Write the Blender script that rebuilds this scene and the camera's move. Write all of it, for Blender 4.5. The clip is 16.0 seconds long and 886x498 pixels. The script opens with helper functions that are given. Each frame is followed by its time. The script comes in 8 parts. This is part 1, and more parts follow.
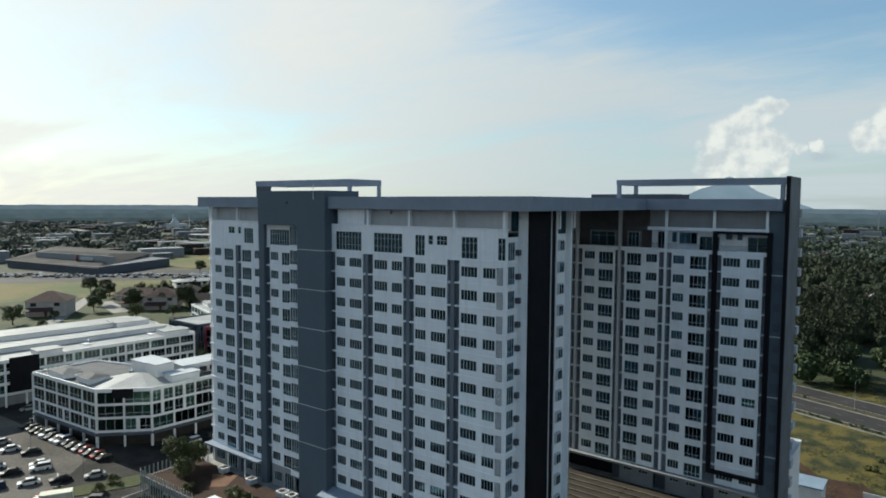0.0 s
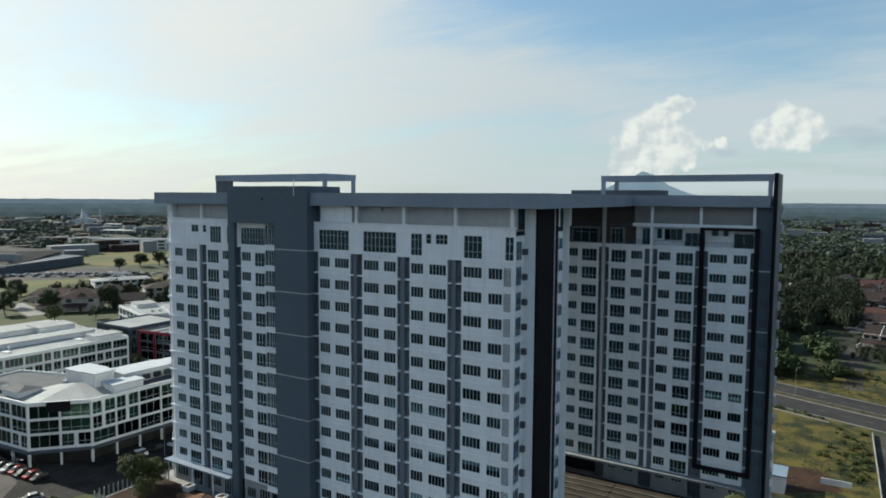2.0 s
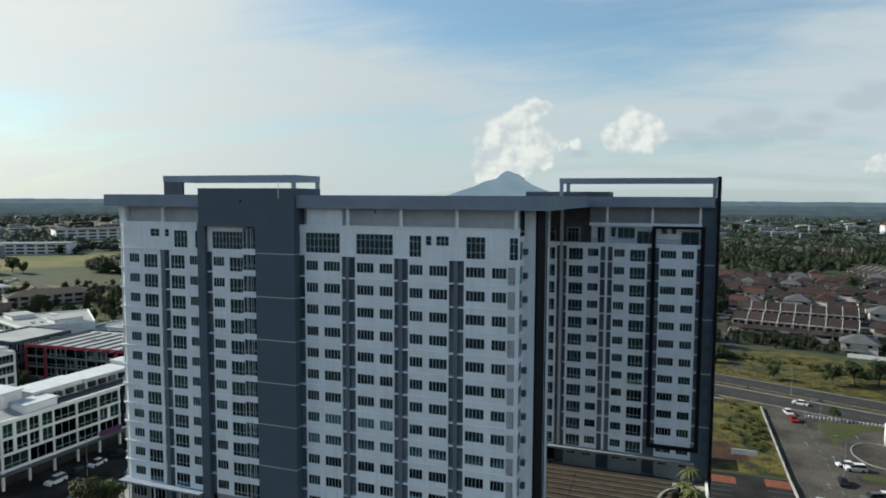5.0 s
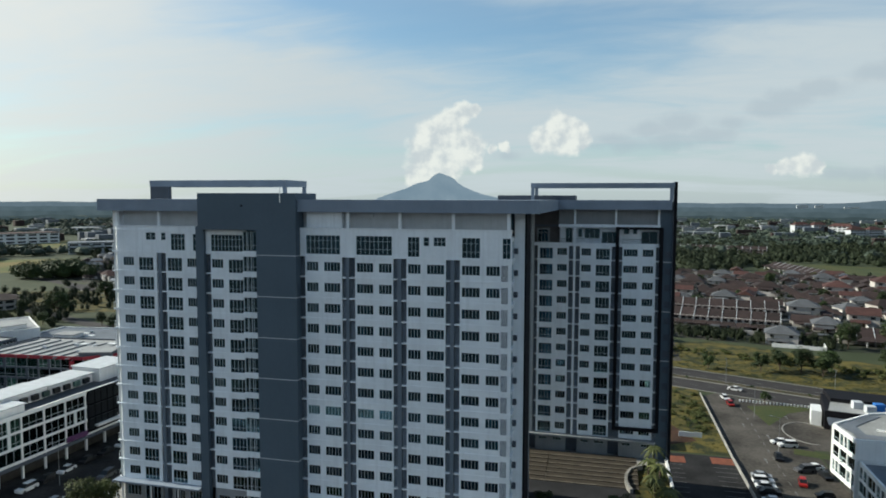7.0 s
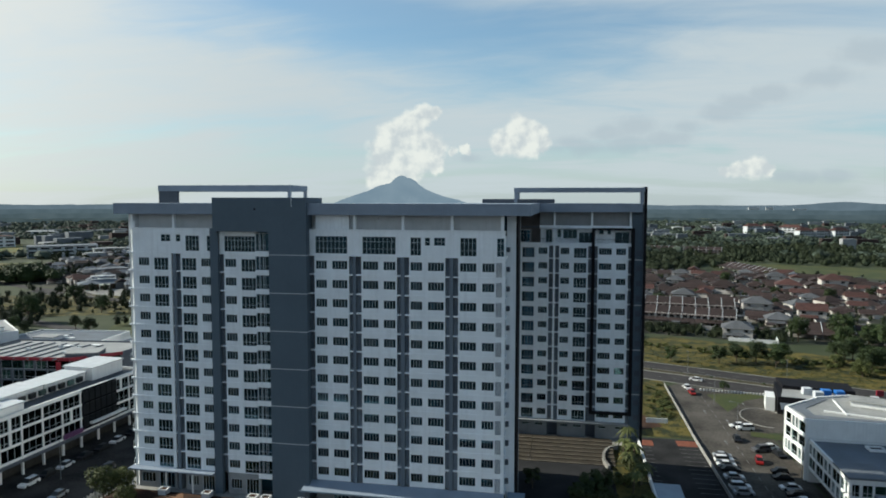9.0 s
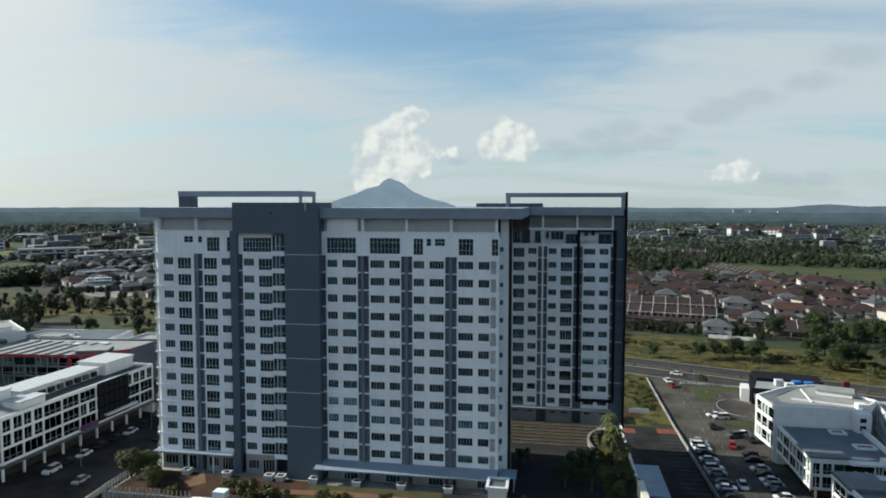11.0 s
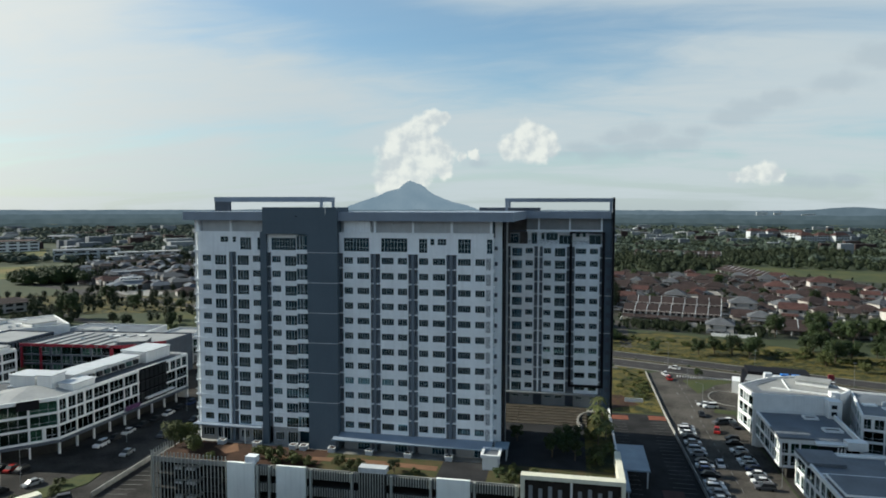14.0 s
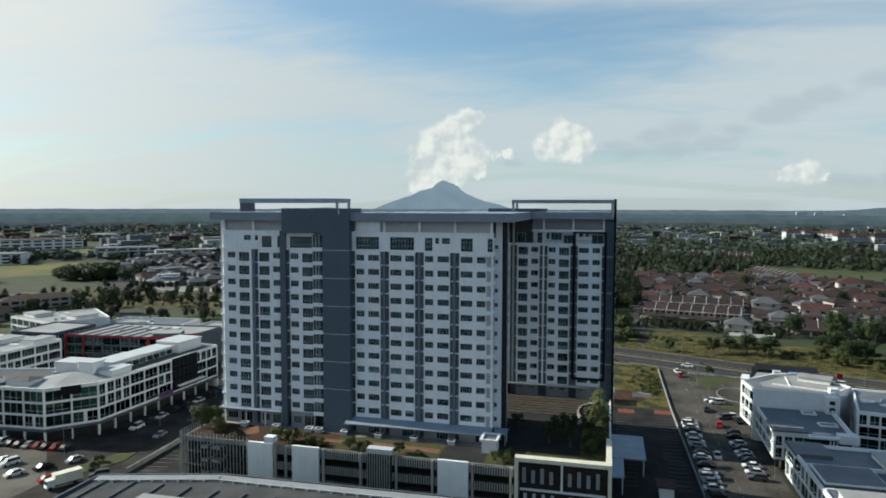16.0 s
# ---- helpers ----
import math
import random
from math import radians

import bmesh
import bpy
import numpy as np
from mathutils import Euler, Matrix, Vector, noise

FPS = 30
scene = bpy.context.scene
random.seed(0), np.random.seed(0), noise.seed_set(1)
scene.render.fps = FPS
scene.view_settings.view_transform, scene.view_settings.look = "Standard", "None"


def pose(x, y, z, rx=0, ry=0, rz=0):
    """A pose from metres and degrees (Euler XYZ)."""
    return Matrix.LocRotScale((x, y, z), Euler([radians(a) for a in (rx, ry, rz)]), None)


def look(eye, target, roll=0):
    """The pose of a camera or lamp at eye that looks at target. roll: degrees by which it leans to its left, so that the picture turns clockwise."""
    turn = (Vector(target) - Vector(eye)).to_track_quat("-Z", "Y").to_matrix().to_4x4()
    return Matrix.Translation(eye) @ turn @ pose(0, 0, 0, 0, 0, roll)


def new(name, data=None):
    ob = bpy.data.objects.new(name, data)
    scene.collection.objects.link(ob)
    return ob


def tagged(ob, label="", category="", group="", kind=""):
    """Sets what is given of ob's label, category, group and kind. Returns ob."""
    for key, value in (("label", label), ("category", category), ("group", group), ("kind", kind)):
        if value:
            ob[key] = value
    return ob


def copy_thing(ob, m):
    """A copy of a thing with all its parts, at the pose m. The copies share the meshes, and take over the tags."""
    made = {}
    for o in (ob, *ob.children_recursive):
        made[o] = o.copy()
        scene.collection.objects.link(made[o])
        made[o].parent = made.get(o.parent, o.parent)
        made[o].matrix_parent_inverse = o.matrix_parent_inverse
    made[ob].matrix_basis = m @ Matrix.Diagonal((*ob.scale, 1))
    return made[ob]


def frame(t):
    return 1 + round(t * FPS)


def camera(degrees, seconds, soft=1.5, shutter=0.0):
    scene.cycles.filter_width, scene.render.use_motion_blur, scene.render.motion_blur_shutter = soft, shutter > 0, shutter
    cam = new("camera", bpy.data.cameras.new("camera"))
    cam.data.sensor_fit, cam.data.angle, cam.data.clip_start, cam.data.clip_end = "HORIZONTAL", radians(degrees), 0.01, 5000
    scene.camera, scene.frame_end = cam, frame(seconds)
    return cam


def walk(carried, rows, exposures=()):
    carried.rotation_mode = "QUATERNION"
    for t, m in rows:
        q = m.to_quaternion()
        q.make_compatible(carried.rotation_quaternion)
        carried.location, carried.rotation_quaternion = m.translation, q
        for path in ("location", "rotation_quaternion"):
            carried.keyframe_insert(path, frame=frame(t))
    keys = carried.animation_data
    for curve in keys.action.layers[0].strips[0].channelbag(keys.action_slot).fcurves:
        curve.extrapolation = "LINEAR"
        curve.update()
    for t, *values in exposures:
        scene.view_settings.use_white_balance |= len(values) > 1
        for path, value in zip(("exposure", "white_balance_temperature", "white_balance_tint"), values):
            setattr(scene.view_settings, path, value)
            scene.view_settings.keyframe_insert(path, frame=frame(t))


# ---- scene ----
cam = camera(67.0, 16.0, soft=1.8)
METRES, EYE, TILT, LEAN, TURN = 93.33, 61.5, 0.0, 0.0, 37.3
ROWS = [
    (0.0, 0.0000, 0.0000, 0.0000, 0.02, -3.92, -0.33),
    (0.5, -0.0247, 0.0173, 0.0012, -1.45, -4.01, -0.33),
    (1.0, -0.0507, 0.0330, 0.0026, -3.13, -4.18, -0.34),
    (1.5, -0.0782, 0.0468, 0.0034, -4.82, -4.40, -0.35),
    (2.0, -0.1064, 0.0586, 0.0038, -6.59, -4.42, -0.35),
    (2.5, -0.1359, 0.0677, 0.0040, -8.52, -4.44, -0.35),
    (3.0, -0.1664, 0.0747, 0.0042, -10.45, -4.43, -0.33),
    (3.5, -0.1976, 0.0793, 0.0049, -12.34, -4.43, -0.33),
    (4.0, -0.2294, 0.0813, 0.0060, -14.28, -4.45, -0.32),
    (4.5, -0.2610, 0.0809, 0.0073, -16.15, -4.47, -0.30),
    (5.0, -0.2920, 0.0771, 0.0085, -17.87, -4.49, -0.26),
    (5.5, -0.3223, 0.0705, 0.0097, -19.46, -4.49, -0.22),
    (6.0, -0.3522, 0.0615, 0.0107, -20.97, -4.45, -0.19),
    (6.5, -0.3816, 0.0506, 0.0113, -22.41, -4.38, -0.17),
    (7.0, -0.4105, 0.0383, 0.0117, -23.77, -4.30, -0.16),
    (7.5, -0.4381, 0.0238, 0.0121, -24.89, -4.28, -0.13),
    (8.0, -0.4645, 0.0070, 0.0126, -25.79, -4.24, -0.12),
    (8.5, -0.4898, -0.0122, 0.0133, -26.57, -4.15, -0.11),
    (9.0, -0.5121, -0.0316, 0.0141, -27.08, -4.09, -0.10),
    (9.5, -0.5333, -0.0527, 0.0150, -27.49, -4.03, -0.09),
    (10.0, -0.5535, -0.0768, 0.0160, -27.82, -3.98, -0.08),
    (10.5, -0.5722, -0.1031, 0.0170, -28.04, -3.91, -0.08),
    (11.0, -0.5888, -0.1311, 0.0177, -28.13, -3.86, -0.07),
    (11.5, -0.6029, -0.1600, 0.0180, -28.07, -3.80, -0.07),
    (12.0, -0.6149, -0.1893, 0.0182, -27.89, -3.75, -0.07),
    (12.5, -0.6244, -0.2191, 0.0190, -27.58, -3.71, -0.07),
    (13.0, -0.6316, -0.2500, 0.0199, -27.24, -3.69, -0.07),
    (13.5, -0.6365, -0.2813, 0.0209, -26.89, -3.66, -0.07),
    (14.0, -0.6389, -0.3130, 0.0225, -26.34, -3.65, -0.08),
    (14.5, -0.6390, -0.3444, 0.0237, -25.69, -3.64, -0.09),
    (15.0, -0.6365, -0.3754, 0.0250, -24.97, -3.67, -0.11),
    (15.5, -0.6316, -0.4066, 0.0262, -24.27, -3.68, -0.14),
    (16.0, -0.6242, -0.4370, 0.0272, -23.47, -3.71, -0.16),
]
walk(cam, [(t, pose(0, 0, EYE, TILT, LEAN, TURN) @ pose(METRES * x, METRES * y, METRES * z, 90 + pitch, roll, yaw)) for t, x, y, z, yaw, pitch, roll in ROWS],
     exposures=[(0.0, 0.55, 5950, 4), (16.0, 0.55, 5950, 4)])

# ---- world, sun ----
SUN_AZ, SUN_EL = 88.0, 29.0      # degrees: yaw from +y towards -x, height
world = bpy.data.worlds.new("sky")
scene.world = world
world.use_nodes = True


def direction(az, el):
    a, e = radians(az), radians(el)
    return (-math.sin(a) * math.cos(e), math.cos(a) * math.cos(e), math.sin(e))


def build_world():
    nt = world.node_tree
    n, l = nt.nodes, nt.links
    n.clear()

    def math_node(op, a, b=None, c=None):
        m = n.new("ShaderNodeMath"); m.operation = op
        for i, v in enumerate((a, b, c)):
            if v is None:
                continue
            if isinstance(v, (int, float)):
                m.inputs[i].default_value = v
            else:
                l.new(v, m.inputs[i])
        return m.outputs[0]

    def vec(op, a, b=None, scale=None):
        m = n.new("ShaderNodeVectorMath"); m.operation = op
        for i, v in enumerate((a, b)):
            if v is None:
                continue
            if isinstance(v, tuple):
                m.inputs[i].default_value = v
            else:
                l.new(v, m.inputs[i])
        if scale is not None:
            if isinstance(scale, (int, float)):
                m.inputs["Scale"].default_value = scale
            else:
                l.new(scale, m.inputs["Scale"])
        return m.outputs["Value"] if op in ("DOT_PRODUCT", "DISTANCE", "LENGTH") else m.outputs["Vector"]

    def smooth(v, lo, hi, to0=0.0, to1=1.0):
        m = n.new("ShaderNodeMapRange"); m.interpolation_type = "SMOOTHSTEP"
        for k, x in (("From Min", lo), ("From Max", hi), ("To Min", to0), ("To Max", to1)):
            m.inputs[k].default_value = x
        l.new(v, m.inputs["Value"])
        return m.outputs[0]

    def fbm(v, scale, detail=6.0, rough=0.55, dist=0.0):
        t = n.new("ShaderNodeTexNoise")
        t.inputs["Scale"].default_value, t.inputs["Detail"].default_value = scale, detail
        t.inputs["Roughness"].default_value, t.inputs["Distortion"].default_value = rough, dist
        l.new(v, t.inputs["Vector"])
        return t.outputs["Fac"]

    def blend(f, a, b):
        m = n.new("ShaderNodeMix"); m.data_type = "RGBA"
        l.new(f, m.inputs["Factor"])
        for k, v in (("A", a), ("B", b)):
            if isinstance(v, tuple):
                m.inputs[k].default_value = (*v, 1)
            else:
                l.new(v, m.inputs[k])
        return m.outputs["Result"]

    out = n.new("ShaderNodeOutputWorld")
    bg = n.new("ShaderNodeBackground")
    sky = n.new("ShaderNodeTexSky")
    sky.sky_type, sky.sun_disc = "NISHITA", False
    sky.sun_elevation, sky.sun_rotation = radians(SUN_EL), radians(-SUN_AZ)
    sky.air_density, sky.dust_density, sky.ozone_density = 1.0, 1.0, 1.0
    gen = n.new("ShaderNodeTexCoord").outputs["Generated"]
    sep = n.new("ShaderNodeSeparateXYZ")
    l.new(gen, sep.inputs[0])
    up = math_node("MAXIMUM", sep.outputs["Z"], 0.0)
    base = vec("MULTIPLY", sky.outputs[0], tuple(SKY * c for c in (0.78, 1.0, 1.05)))
    # thin high cloud: directions laid out on a sheet overhead
    over = math_node("ADD", up, 0.13)
    comb = n.new("ShaderNodeCombineXYZ")
    l.new(math_node("DIVIDE", sep.outputs["X"], over), comb.inputs[0])
    l.new(math_node("DIVIDE", sep.outputs["Y"], over), comb.inputs[1])
    mp = n.new("ShaderNodeMapping")
    mp.inputs["Rotation"].default_value = (0, 0, radians(CLOUD[2]))
    mp.inputs["Location"].default_value = (CLOUD[0], CLOUD[1], 0)
    mp.inputs["Scale"].default_value = (0.34, 0.75, 1)
    l.new(comb.outputs[0], mp.inputs[0])
    wisps = fbm(mp.outputs[0], 1.0, 7.0, 0.5, 0.6)
    strands = fbm(mp.outputs[0], 5.5, 8.0, 0.6, 0.9)
    # the clear blue gap in the cloud, high over the mountain
    rot = n.new("ShaderNodeVectorRotate"); rot.rotation_type = "Z_AXIS"
    rot.inputs["Angle"].default_value = radians(-GAP[0])
    l.new(gen, rot.inputs["Vector"])
    rs_ = n.new("ShaderNodeSeparateXYZ")
    l.new(rot.outputs[0], rs_.inputs[0])
    gx = math_node("DIVIDE", rs_.outputs["X"], GAP[2])
    gz = math_node("DIVIDE", math_node("MULTIPLY_ADD", rs_.outputs["X"], GAP[4], math_node("SUBTRACT", rs_.outputs["Z"], GAP[1])), GAP[3])
    gd = math_node("SQRT", math_node("ADD", math_node("POWER", gx, 2.0), math_node("POWER", gz, 2.0)))
    gap = smooth(math_node("ADD", gd, math_node("MULTIPLY_ADD", math_node("SUBTRACT", wisps, 0.5), 2.6, math_node("MULTIPLY", math_node("SUBTRACT", strands, 0.5), 0.8))), 0.25, 1.5, 0.24, 1.0)
    veilf = math_node("MULTIPLY", math_node("ADD", smooth(wisps, 0.25, 0.55, 0.36, 0.93), math_node("MULTIPLY", math_node("SUBTRACT", strands, 0.5), 0.3)), gap)
    haze = smooth(sep.outputs["Z"], 0.0, 0.24, 0.72, 0.0)
    cover = math_node("MAXIMUM", veilf, haze)
    dot = vec("DOT_PRODUCT", gen, direction(SUN_AZ, SUN_EL))
    glow = smooth(dot, 0.38, 0.99, VEIL[0], VEIL[1])
    veil = vec("SCALE", blend(smooth(dot, 0.3, 0.95), (0.95, 0.99, 0.98), (1.10, 1.02, 0.90)), None, glow)
    cover = math_node("MULTIPLY", cover, smooth(sep.outputs["Z"], 0.31, 0.55, 1.0, 0.06))
    col = blend(cover, base, veil)
    thin = None
    for az, el, r in TRAILS:
        d = vec("LENGTH", vec("MULTIPLY", vec("SUBTRACT", gen, direction(az, el)), (1.0, 1.0, 2.6)))
        f = math_node("SUBTRACT", 1.0, math_node("DIVIDE", d, r))
        thin = f if thin is None else math_node("MAXIMUM", thin, f)
    tbody = smooth(math_node("ADD", thin, math_node("MULTIPLY", math_node("SUBTRACT", fbm(gen, 16.0, 6.0, 0.55), 0.5), 2.2)), 0.05, 0.9, 0.0, 0.5)
    col = blend(tbody, col, (0.56, 0.615, 0.65))
    # heaped clouds low over the land
    wn = n.new("ShaderNodeTexNoise")
    wn.inputs["Scale"].default_value, wn.inputs["Detail"].default_value, wn.inputs["Roughness"].default_value = 28.0, 6.0, 0.55
    l.new(gen, wn.inputs["Vector"])
    bent = vec("ADD", gen, vec("SCALE", vec("SUBTRACT", wn.outputs["Color"], (0.5, 0.5, 0.5)), None, 0.034))
    puff = fbm(gen, 30.0, 8.0, 0.52)
    lit = fbm(vec("ADD", gen, tuple(0.010 * c for c in (-0.75, 0.0, 0.66))), 30.0, 8.0, 0.52)
    field = None
    for az, el, r in HEAPS:
        d = vec("DISTANCE", bent, direction(az, el))
        f = math_node("SUBTRACT", 1.0, math_node("DIVIDE", d, r))
        field = f if field is None else math_node("MAXIMUM", field, f)
    body = smooth(math_node("ADD", field, math_node("MULTIPLY", math_node("SUBTRACT", puff, 0.5), 0.75)), 0.02, 0.42, 0.0, 0.90)
    shade = smooth(math_node("SUBTRACT", puff, lit), -0.16, 0.12)
    heap = blend(shade, (0.78, 0.79, 0.77), (1.12, 1.07, 0.95))
    col = blend(body, col, heap)
    l.new(col, bg.inputs["Color"])
    bg.inputs["Strength"].default_value = 0.55
    l.new(bg.outputs[0], out.inputs[0])


SKY, VEIL, CLOUD = 0.15, (0.80, 1.08), (3.1, 0.7, 35.0)
GAP = (17.0, 0.270, 0.46, 0.105, 0.26)     # azimuth, height, half width, half height, slant
HEAPS = ((15.9, 2.0, 0.024), (15.2, 2.6, 0.032), (14.2, 2.5, 0.032), (13.4, 2.8, 0.032), (15.0, 3.8, 0.032), (13.8, 4.3, 0.040), (12.5, 4.1, 0.037), (11.2, 4.3, 0.032), (14.5, 5.2, 0.029), (13.2, 5.6, 0.034), (12.7, 6.5, 0.026), (11.9, 7.1, 0.021), (11.0, 7.3, 0.013),
         (9.4, 4.1, 0.011), (8.4, 4.3, 0.009), (10.8, 3.2, 0.018), (4.9, 5.0, 0.025), (3.8, 5.4, 0.032), (2.9, 6.0, 0.022), (2.4, 5.4, 0.025), (3.2, 4.6, 0.026), (1.7, 4.8, 0.017), (-12.5, 2.3, 0.012), (-13.5, 2.5, 0.017), (-14.6, 2.8, 0.020), (-15.3, 2.4, 0.014))
TRAILS = ((1.2, 4.4, 0.035), (-0.6, 4.9, 0.045), (-1.9, 4.4, 0.045), (-3.3, 5.6, 0.05), (-4.8, 4.7, 0.05), (-5.7, 6.1, 0.05), (-8.3, 5.1, 0.05), (-9.4, 6.0, 0.045), (-11.8, 6.9, 0.045), (-13.6, 7.6, 0.045), (-15.6, 8.1, 0.05), (-18.9, 9.0, 0.05), (-22.5, 10.6, 0.055), (-26.0, 12.2, 0.06), (-16.8, 1.9, 0.03), (-18.3, 1.8, 0.03), (-20.0, 1.9, 0.03), (8.0, 3.6, 0.03))
build_world()
lamp = bpy.data.lights.new("sun", "SUN")
lamp.energy, lamp.angle, lamp.color = 5.0, radians(0.6), (1.0, 0.90, 0.74)
sun = new("sun", lamp)
_a, _e = radians(SUN_AZ), radians(SUN_EL)
sun.matrix_basis = look((-math.sin(_a) * math.cos(_e) * 300, math.cos(_a) * math.cos(_e) * 300, math.sin(_e) * 300), (0, 0, 0))
tagged(sun, "low warm afternoon sun", "sun", kind="structure")

# ---- materials ----
def mat(name, color, rough=0.7, metal=0.0, vary=0.15, scale=0.6, fine=6.0, bump=0.0, streak=0.0, tint=None, rnd=0.0, spec=0.3, lo=0.52, hi=0.94):
    """A painted, stained or grainy surface: broad stains, fine grain, optional rain streaks and a shade of its own for each object."""
    m = bpy.data.materials.new(name)
    m.use_nodes = True
    nt = m.node_tree
    n, l = nt.nodes, nt.links
    b = n["Principled BSDF"]
    b.inputs["Roughness"].default_value, b.inputs["Metallic"].default_value = rough, metal
    b.inputs["Specular IOR Level"].default_value = spec
    tc = n.new("ShaderNodeTexCoord")
    geo = n.new("ShaderNodeNewGeometry")
    n1 = n.new("ShaderNodeTexNoise"); n1.inputs["Scale"].default_value = scale; n1.inputs["Detail"].default_value = 4
    n2 = n.new("ShaderNodeTexNoise"); n2.inputs["Scale"].default_value = fine; n2.inputs["Detail"].default_value = 3
    l.new(geo.outputs["Position"], n1.inputs["Vector"]); l.new(geo.outputs["Position"], n2.inputs["Vector"])
    mixf = n.new("ShaderNodeMath"); mixf.operation = "MULTIPLY_ADD"; mixf.inputs[1].default_value = 0.45
    l.new(n2.outputs["Fac"], mixf.inputs[0]); l.new(n1.outputs["Fac"], mixf.inputs[2])
    mr = n.new("ShaderNodeMapRange")
    mr.inputs["From Min"].default_value, mr.inputs["From Max"].default_value = lo, hi
    l.new(mixf.outputs[0], mr.inputs["Value"])
    mix = n.new("ShaderNodeMix"); mix.data_type = "RGBA"
    c2 = tint if tint else tuple(c * (1 - 2 * vary) for c in color)
    c1 = tuple(min(1, c * (1 + 0.4 * vary)) for c in color)
    mix.inputs["A"].default_value = (*c2, 1); mix.inputs["B"].default_value = (*c1, 1)
    l.new(mr.outputs[0], mix.inputs["Factor"])
    last = mix.outputs["Result"]
    if streak:
        mp = n.new("ShaderNodeMapping"); mp.inputs["Scale"].default_value = (2.2, 2.2, 0.09)
        l.new(geo.outputs["Position"], mp.inputs[0])
        n3 = n.new("ShaderNodeTexNoise"); n3.inputs["Scale"].default_value = 1.0; n3.inputs["Detail"].default_value = 5
        l.new(mp.outputs[0], n3.inputs["Vector"])
        sr = n.new("ShaderNodeMapRange"); sr.inputs["From Min"].default_value, sr.inputs["From Max"].default_value = 0.5, 0.75
        sr.inputs["To Min"].default_value, sr.inputs["To Max"].default_value = 1.0, 1.0 - streak
        l.new(n3.outputs["Fac"], sr.inputs["Value"])
        mul = n.new("ShaderNodeVectorMath"); mul.operation = "SCALE"
        l.new(last, mul.inputs[0]); l.new(sr.outputs[0], mul.inputs["Scale"])
        last = mul.outputs[0]
    if rnd:
        oi = n.new("ShaderNodeObjectInfo")
        rr = n.new("ShaderNodeMapRange"); rr.inputs["To Min"].default_value, rr.inputs["To Max"].default_value = 1 - rnd, 1 + rnd
        l.new(oi.outputs["Random"], rr.inputs["Value"])
        mul = n.new("ShaderNodeVectorMath"); mul.operation = "SCALE"
        l.new(last, mul.inputs[0]); l.new(rr.outputs[0], mul.inputs["Scale"])
        last = mul.outputs[0]
    l.new(last, b.inputs["Base Color"])
    if bump:
        bp = n.new("ShaderNodeBump"); bp.inputs["Strength"].default_value = bump; bp.inputs["Distance"].default_value = 0.05
        l.new(n2.outputs["Fac"], bp.inputs["Height"]); l.new(bp.outputs[0], b.inputs["Normal"])
    return m


def glass_mat(name, tint, rough=0.03, gloss=(0.42, 0.80, 1.0), ior=1.9):
    """A tinted pane: clear through, with a gloss that grows at grazing angles; each pane a little different."""
    m = bpy.data.materials.new(name)
    m.use_nodes = True
    nt = m.node_tree
    n, l = nt.nodes, nt.links
    n.clear()
    out = n.new("ShaderNodeOutputMaterial")
    tr = n.new("ShaderNodeBsdfTransparent")
    gl = n.new("ShaderNodeBsdfGlossy"); gl.inputs["Roughness"].default_value = rough
    gl.inputs["Color"].default_value = (*gloss, 1)
    fr = n.new("ShaderNodeFresnel"); fr.inputs["IOR"].default_value = ior
    oi = n.new("ShaderNodeObjectInfo")
    rr = n.new("ShaderNodeMapRange"); rr.inputs["To Min"].default_value, rr.inputs["To Max"].default_value = 0.35, 1.2
    l.new(oi.outputs["Random"], rr.inputs["Value"])
    sc = n.new("ShaderNodeVectorMath"); sc.operation = "SCALE"; sc.inputs[0].default_value = tint
    l.new(rr.outputs[0], sc.inputs["Scale"])
    l.new(sc.outputs[0], tr.inputs["Color"])
    mx = n.new("ShaderNodeMixShader")
    l.new(fr.outputs[0], mx.inputs[0]); l.new(tr.outputs[0], mx.inputs[1]); l.new(gl.outputs[0], mx.inputs[2])
    l.new(mx.outputs[0], out.inputs[0])
    return m


WHITE = mat("white_wall_paint", (0.80, 0.83, 0.86), 0.75, vary=0.05, scale=0.35, fine=4, streak=0.12)
WHITE2 = mat("bright_white_paint", (0.72, 0.72, 0.71), 0.7, vary=0.04, scale=0.4, fine=5, streak=0.10)
PANEL = mat("pale_panel_render", (0.86, 0.88, 0.84), 0.75, vary=0.04, scale=0.3, fine=4, streak=0.08)
BLUEGREY = mat("blue_grey_paint", (0.085, 0.115, 0.145), 0.7, vary=0.06, scale=0.12, fine=3, streak=0.04)
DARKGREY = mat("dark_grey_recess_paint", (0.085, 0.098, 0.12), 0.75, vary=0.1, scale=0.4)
PILASTER = mat("grey_pilaster_paint", (0.135, 0.165, 0.20), 0.7, vary=0.06, scale=0.2, streak=0.05)
# real charcoal cladding; also the black of unlit openings and interiors
BLACK = mat("charcoal_and_shade_black", (0.010, 0.010, 0.013), 0.75, vary=0.15, scale=0.3, streak=0.2, spec=0.12)
DARKWALL = mat("dark_brown_terrace_wall", (0.10, 0.09, 0.088), 0.7, vary=0.15, scale=0.5, streak=0.1)
SLAB = mat("grey_roof_slab_paint", (0.235, 0.275, 0.335), 0.75, vary=0.08, scale=0.25, streak=0.05)
FLANK = mat("blue_grey_fin_paint", (0.13, 0.15, 0.175), 0.6, vary=0.15, scale=0.3, streak=0.3)
MIDGREY = mat("mid_grey_plaster", (0.26, 0.27, 0.28), 0.8, vary=0.08, scale=0.4, streak=0.1)
LIGHTGREY = mat("light_grey_plaster", (0.48, 0.5, 0.52), 0.8, vary=0.06, streak=0.1)
